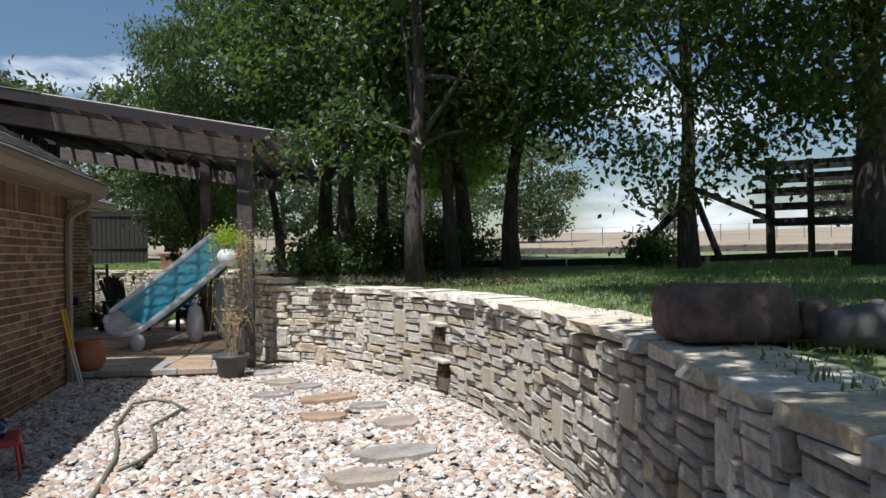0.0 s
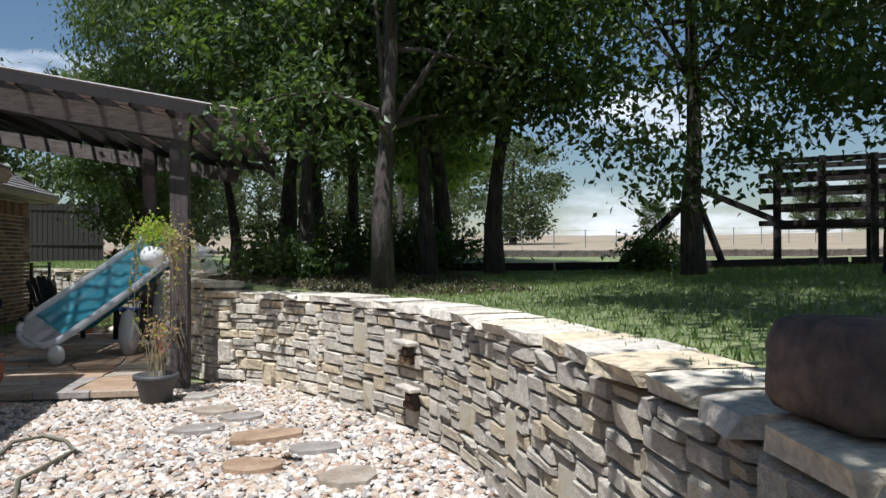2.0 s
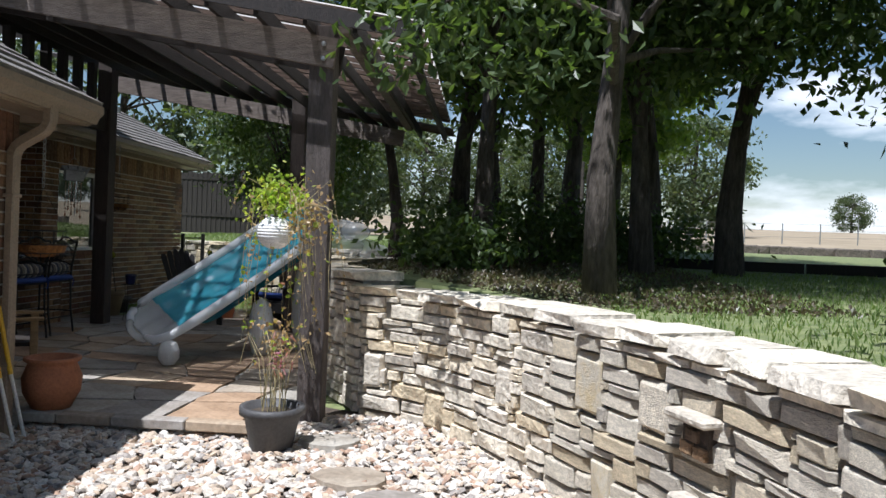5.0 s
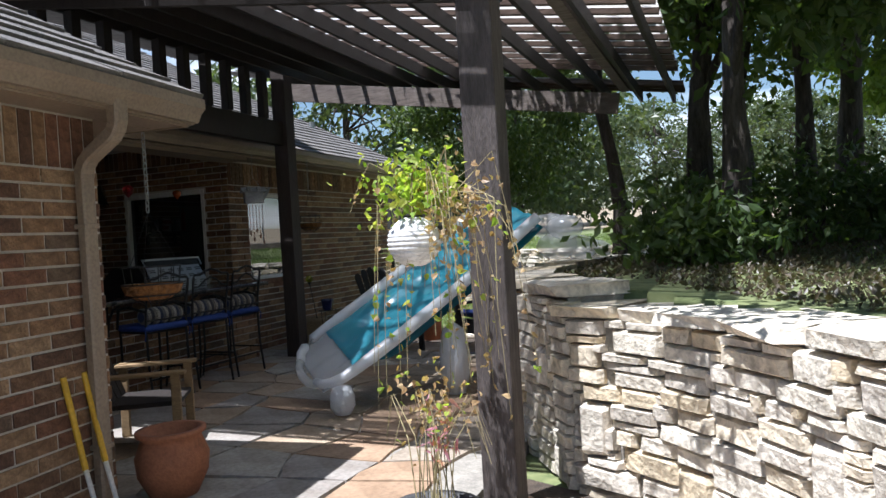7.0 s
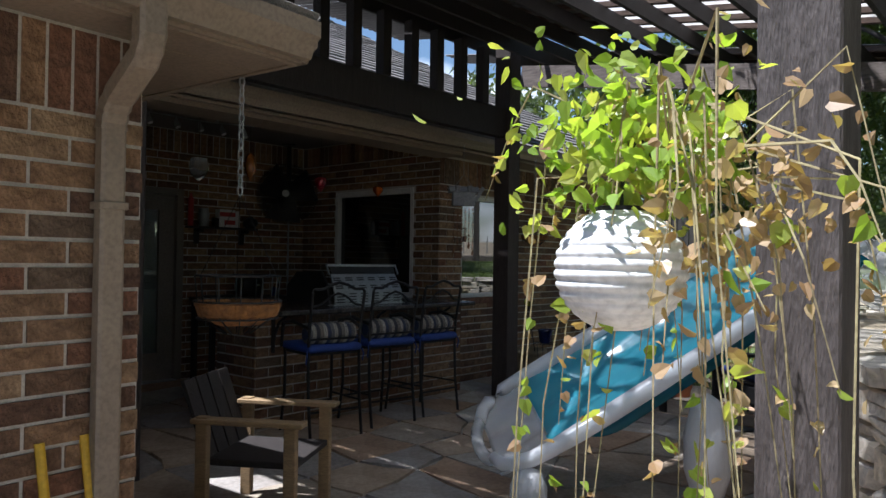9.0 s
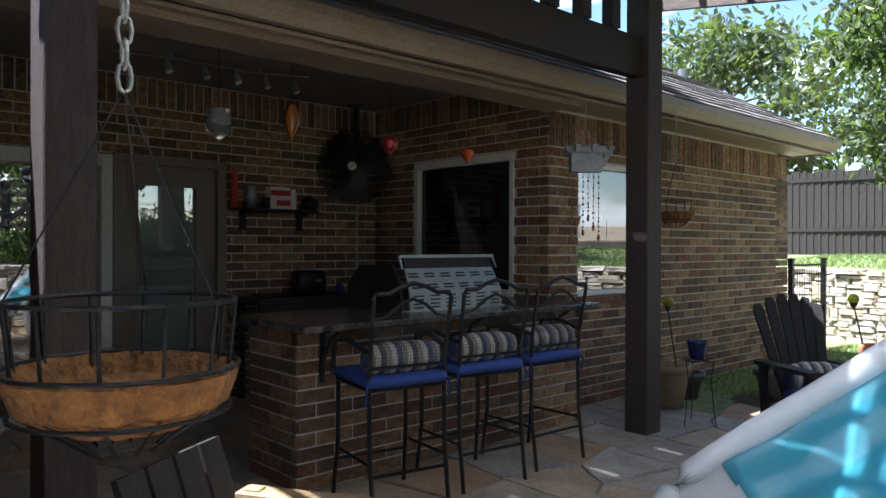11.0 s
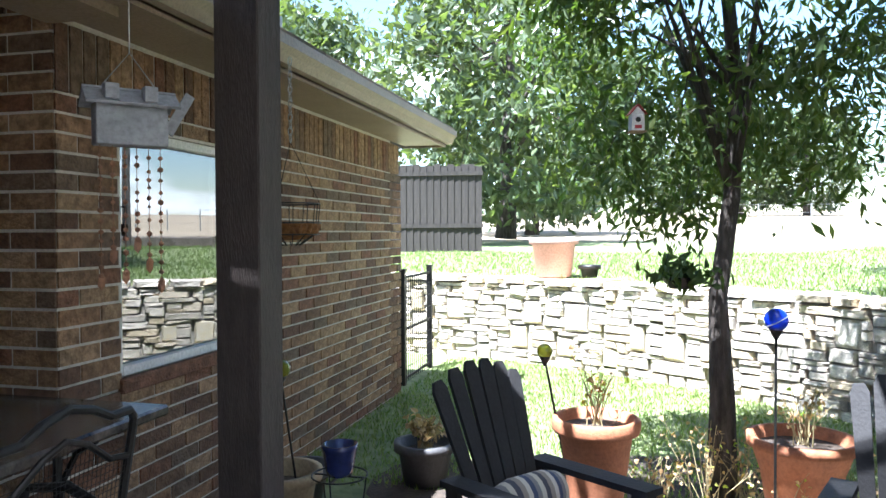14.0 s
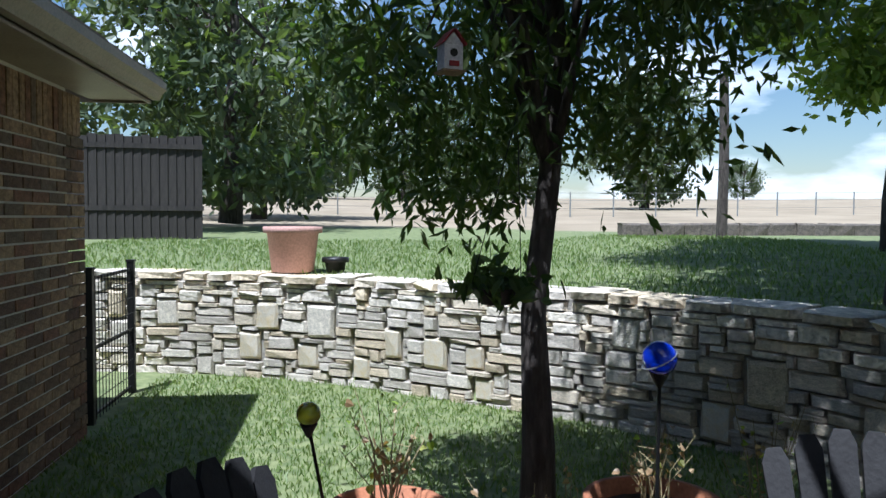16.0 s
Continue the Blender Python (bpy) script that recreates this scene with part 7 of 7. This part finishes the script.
foliage("leaves", [(rv.gauss(0, 0.08), rv.gauss(0, 0.08), rv.gauss(0.02, 0.035)) for i in range(150)], 0.036, M_LEAF_OAK, hp, 2.0)

# iron fence panel between wing and wall
gate = thing("iron_fence", (-5.0, 18.6, 0.1), "black welded wire fence panel closing the side yard", "fence", "", 0)
for y in (0.0, 1.05):
    part("post", boxes((-0.03, 0.03, y - 0.03, y + 0.03, 0, 1.22), bevel=0.004), M_BLACKMETAL, gate)
    part("cap", boxes((-0.036, 0.036, y - 0.036, y + 0.036, 1.22, 1.24)), M_BLACKMETAL, gate)
for z in (0.08, 0.6, 1.15):
    part("rail", boxes((-0.012, 0.012, 0.03, 1.02, z - 0.012, z + 0.012)), M_BLACKMETAL, gate)
for i in range(13):
    y = 0.08 + i * 0.075
    part("wire", tube(bmesh.new(), [(0.015, y, 0.04), (0.015, y, 1.17)], 0.004, 5), M_BLACKMETAL, gate)
for i in range(7):
    z = 0.2 + i * 0.14
    part("wire", tube(bmesh.new(), [(0.02, 0.03, z), (0.02, 1.02, z)], 0.004, 5), M_BLACKMETAL, gate)

M_PINKPOT = material("faded_pink_pot", (0.56, 0.33, 0.27), (0.48, 0.28, 0.23), 5, 0.8, 0.1, 50)
pot("lawn_planter", (-3.62, 20.45, 1.17), [(a * 0.8, b * 0.86) for a, b in ((0.0, 0.0), (0.27, 0.0), (0.33, 0.46), (0.38, 0.47), (0.38, 0.54), (0.34, 0.54), (0.31, 0.45), (0.0, 0.42))], M_PINKPOT, "large faded pink planter standing on the far stone wall", (0.245, 0.38))
pot("black_bucket", (-3.18, 20.4, 1.17), hollow(0.09, 0.12, 0.15), M_BLACKMETAL, "low black pot on the far stone wall")

# board fence beyond the lawn
fence = thing("board_fence", (0, 0, 0), "tall weathered grey board fence beyond the lawn", "fence")
M_FENCE = material("grey_board", (0.052, 0.044, 0.038), (0.026, 0.022, 0.019), 3, 0.95, 0.4, 20, stretch=(6, 6, 1))
fr = random.Random(8)
for i in range(52):
    x, y = -13.2 + i * 0.145, 25.4 + 0.02 * i
    h = 1.85 + fr.uniform(-0.03, 0.03)
    ob = part("board", boxes((-0.074, 0.074, -0.01, 0.01, 0, h)), M_FENCE, fence)
    ob.location = (x, y, terrain(x, y) - 0.02)
for z in (0.4, 1.5):
    bm = bmesh.new()
    beam(bm, (-13.3, 25.45, 1.45 + z), (-5.7, 26.4, 1.47 + z), 0.04, 0.09)
    part("rail", bm, M_FENCE, fence)

# ---- upper lawn things ----
def boulder(at, size, seed, label, name="boulder", mat=None):
    bm = bmesh.new()
    bmesh.ops.create_cube(bm, size=2)
    bmesh.ops.subdivide_edges(bm, edges=bm.edges[:], cuts=5, use_grid_fill=True)
    for v in bm.verts:
        p = v.co.copy()
        q = Vector([math.copysign(abs(c) ** 1.0, c) for c in p])
        k = max(abs(c) for c in q) / (sum(abs(c) ** 7 for c in q) ** (1 / 7))
        q = q * k
        d = 1 + 0.09 * noise.noise(p * 1.3 + Vector((seed, 0, 0))) + 0.04 * noise.noise(p * 4 + Vector((0, seed, 0)))
        v.co = Vector((q.x * size[0], q.y * size[1], q.z * size[2])) * d
    ob = new(name, mesh_of(name, bm, mat or M_ROCK, True))
    ob.location = at
    return tagged(ob, label, "rock")


boulder((2.58, 3.0, 1.06 + 0.135), (0.25, 0.2, 0.12), 2.0, "squarish rust-brown boulder resting on the wall")
boulder((2.93, 2.95, 1.06 + 0.10), (0.09, 0.12, 0.08), 5.0, "small brown stone beside the boulder")
bucket = thing("fallen_pot", (2.92, 2.66, 1.15), "grey plastic pot lying on its side on the wall", "pot")
bm = lathe([(0.0, 0.0), (0.07, 0.0), (0.1, 0.19), (0.108, 0.19), (0.108, 0.21), (0.094, 0.21), (0.064, 0.012), (0.0, 0.012)], 26)
M_PALEPOT = material("pale_plastic_pot", (0.16, 0.15, 0.135), (0.11, 0.1, 0.09), 5, 0.6, 0.1, 50)
part("shell", bm, M_PALEPOT, bucket, "", True).matrix_basis = pose(-0.1, 0.02, 0.0, 90, 10, 80)

tie = thing("timber_edging", (0, 0, 0), "dark railroad-tie edging along the lawn", "edging")
for a, b in (((3.2, 15.6), (5.6, 15.1)), ((5.65, 15.1), (8.05, 14.3)), ((8.1, 14.3), (10.4, 13.2)), ((10.45, 13.15), (12.4, 11.8)), ((12.45, 11.75), (13.8, 9.8))):
    bm = bmesh.new()
    z = terrain(*a)
    beam(bm, (*a, z + 0.04), (*b, terrain(*b) + 0.04), 0.2, 0.2)
    part("timber", bm, M_WOODDARK, tie)
M_EDGING = material("dark_edging_stone", (0.20, 0.165, 0.135), (0.10, 0.085, 0.07), 5, 0.95, 0.8, 28)
EDGING_MESHES = [array_mesh("edging_block", v, f, M_EDGING) for v, f in STONE_KINDS[:6]]
far_wall = thing("low_stone_edging", (0, 0, 0), "low dark rough stone edging along the field road", "edging")
fr = random.Random(18)
for i in range(60):
    x = 2.5 + i * 0.34
    y = 27.5 - 0.12 * (x - 10) ** 2 * 0.1 + fr.uniform(-0.1, 0.1)
    ob = new("edging_block", EDGING_MESHES[i % 6])
    ob.matrix_basis = pose(x, y, terrain(x, y) + 0.1, 0, 0, fr.uniform(-8, 8)) @ Matrix.Diagonal((0.4, 0.3, 0.32, 1))
    ob.parent = far_wall
fort = thing("play_fort", (10.4, 13.6, terrain(10.4, 13.6)), "dark wooden climbing frame with ladder rungs and a swing beam", "climbing frame", "", -35)
for x in (-0.9, -0.15, 0.65, 1.35):
    for y in (-0.4, 0.5):
        part("post", boxes((x - 0.06, x + 0.06, y - 0.06, y + 0.06, -0.1, 1.95 if x < 1 else 2.15)), M_WOODDARK, fort)
for z in (0.75, 1.05, 1.35, 1.62, 1.88):
    part("rung", boxes((-1.2, 1.5, -0.48, -0.44, z - 0.05, z + 0.05)), M_WOODDARK, fort)
    part("rung", boxes((-0.9, 1.5, 0.54, 0.58, z - 0.05, z + 0.05)), M_WOODDARK, fort)
part("deck", boxes((-0.95, 1.4, -0.42, 0.52, 0.66, 0.7)), M_WOODDARK, fort)
bm = bmesh.new()
beam(bm, (-0.8, -0.4, 0.75), (-2.4, -0.6, 1.5), 0.09, 0.11)
beam(bm, (-2.3, -0.6, 1.35), (-3.7, -0.5, 0.02), 0.12, 0.14)
beam(bm, (-2.3, -0.6, 1.35), (-1.8, -0.9, 0.05), 0.09, 0.1)
part("swing_beam", bm, M_WOODDARK, fort)
pole = tube(bmesh.new(), [(0, 0, -0.2), (0.02, 0, 1.5), (0, 0.03, 3.0)], [0.1, 0.09, 0.08], 10)
ob = new("utility_pole", mesh_of("utility_pole", pole, M_BARK))
ob.location = (3.7, 25.5, terrain(3.7, 25.5))
tagged(ob, "bare weathered timber pole by the field", "pole")
wire = thing("field_fence", (0, 0, 0), "thin wire fence across the tan field", "fence")
for i in range(26):
    x, y = -6 + i * 2.2, 46 + 0.5 * i * 0.3
    part("post", tube(bmesh.new(), [(x, y, terrain(x, y) - 0.2), (x, y, terrain(x, y) + 1.2)], 0.035, 6), M_STEEL, wire)
bm = bmesh.new()
for z in (0.4, 0.8, 1.15):
    tube(bm, [(-6 + i * 2.2, 46 + 0.15 * i, terrain(-6 + i * 2.2, 46 + 0.15 * i) + z) for i in range(26)], 0.008, 3, False)
part("strand", bm, M_STEEL, wire)
cart = thing("red_seat_frame", (-1.35, 5.3, 0.03), "dark red metal garden seat on the shaded gravel", "garden seat", "", 20)
part("seat", boxes((-0.18, 0.18, -0.18, 0.18, 0.22, 0.26), bevel=0.01), M_RED, cart)
for x in (-0.16, 0.16):
    for y in (-0.16, 0.16):
        part("leg", tube(bmesh.new(), [(x, y, 0.22), (x * 1.15, y * 1.15, 0.0)], 0.012, 6), M_RED, cart)
part("blue_bag", boxes((-0.13, 0.1, -0.12, 0.12, 0.262, 0.36), bevel=0.03), M_BLUEGLAZE, cart, "dark blue bag on the seat", True)

# ---- pieces of floors and walls ----
patio_floor()

# ---- pieces of the walls ----
stone_wall("stone_wall_south", WALL_A, TOP_A, -0.03, 11, lambda x, y: 2.6 < y < 8.6, "curved dry-laid limestone retaining wall of mixed blocks")
stone_wall("stone_wall_north", WALL_B, TOP_B, 0.02, 12, lambda x, y: y > 15.5 and x > -5.0, "long curved limestone retaining wall around the lower garden")
brick_face(wall_near, (H1X, H1Y), (0, -1), (1, 0), 8.0, 0.0, 2.195, (), (1.945, 2.191), lambda s, z: s < 2.6)
brick_face(wall_side, (-7.2, H1Y), (1, 0), (0, 1), 4.98, PATIO, 2.5)
brick_face(wall_back, (BACKX, H1Y), (0, 1), (1, 0), H2Y0 - H1Y, PATIO, 2.86, ((10.2 - H1Y, 12.11 - H1Y, PATIO, 2.21),), (2.61, 2.856), lambda s, z: s > 2.9)
brick_face(wall_tv, (BACKX, H2Y0), (1, 0), (0, -1), 2.3, PATIO, 2.86, ((TVX0 - BACKX, TVX1 - BACKX, TVZ0, TVZ1),), (2.61, 2.856), lambda s, z: True)
brick_face(wall_wing, (H2X, H2Y0), (0, 1), (1, 0), 4.53, 0.05, 2.58, ((WY0 - H2Y0, WY1 - H2Y0, WZ0, WZ1),), (2.335, 2.581), lambda s, z: s > 0.9)
brick_face(bar, (-4.62, 11.27), (0, 1), (1, 0), 2.5, PATIO, 1.02, (), None, lambda s, z: True)
brick_face(bar, (-5.15, 11.27), (1, 0), (0, -1), 0.53, PATIO, 1.02)

# brick-lined weep openings in the curved wall
vent_xy, vent_nrm, _ = along(WALL_A, 0.05)
for y, z in ((7.42, 0.66), (7.38, 0.30)):
    k = int(np.argmin(abs(vent_xy[:, 1] - y)))
    nx_, ny_ = vent_nrm[k]
    ob = thing("wall_vent", (vent_xy[k][0] + nx_ * 0.03, vent_xy[k][1] + ny_ * 0.03, z), "small brick-lined weep opening under a stone lintel", "wall vent", "weep openings", math.degrees(math.atan2(ny_, nx_)) + 90)
    # dark box on the wall face; its colour stands for the recess's shade
    part("hollow", boxes((-0.085, 0.085, -0.012, 0.05, -0.075, 0.075)), M_SOIL, ob, "dark box standing in for the opening's shade")
    for bx, bz in ((-0.045, -0.04), (0.045, -0.045), (-0.01, 0.02)):
        part("brick", boxes((bx - 0.04, bx + 0.04, -0.03, 0.0, bz - 0.026, bz + 0.026), bevel=0.004), M_BRICK, ob)
    part("lintel", boxes((-0.15, 0.13, -0.075, 0.03, 0.075, 0.115), bevel=0.012), M_STONE, ob, "rough limestone lintel")
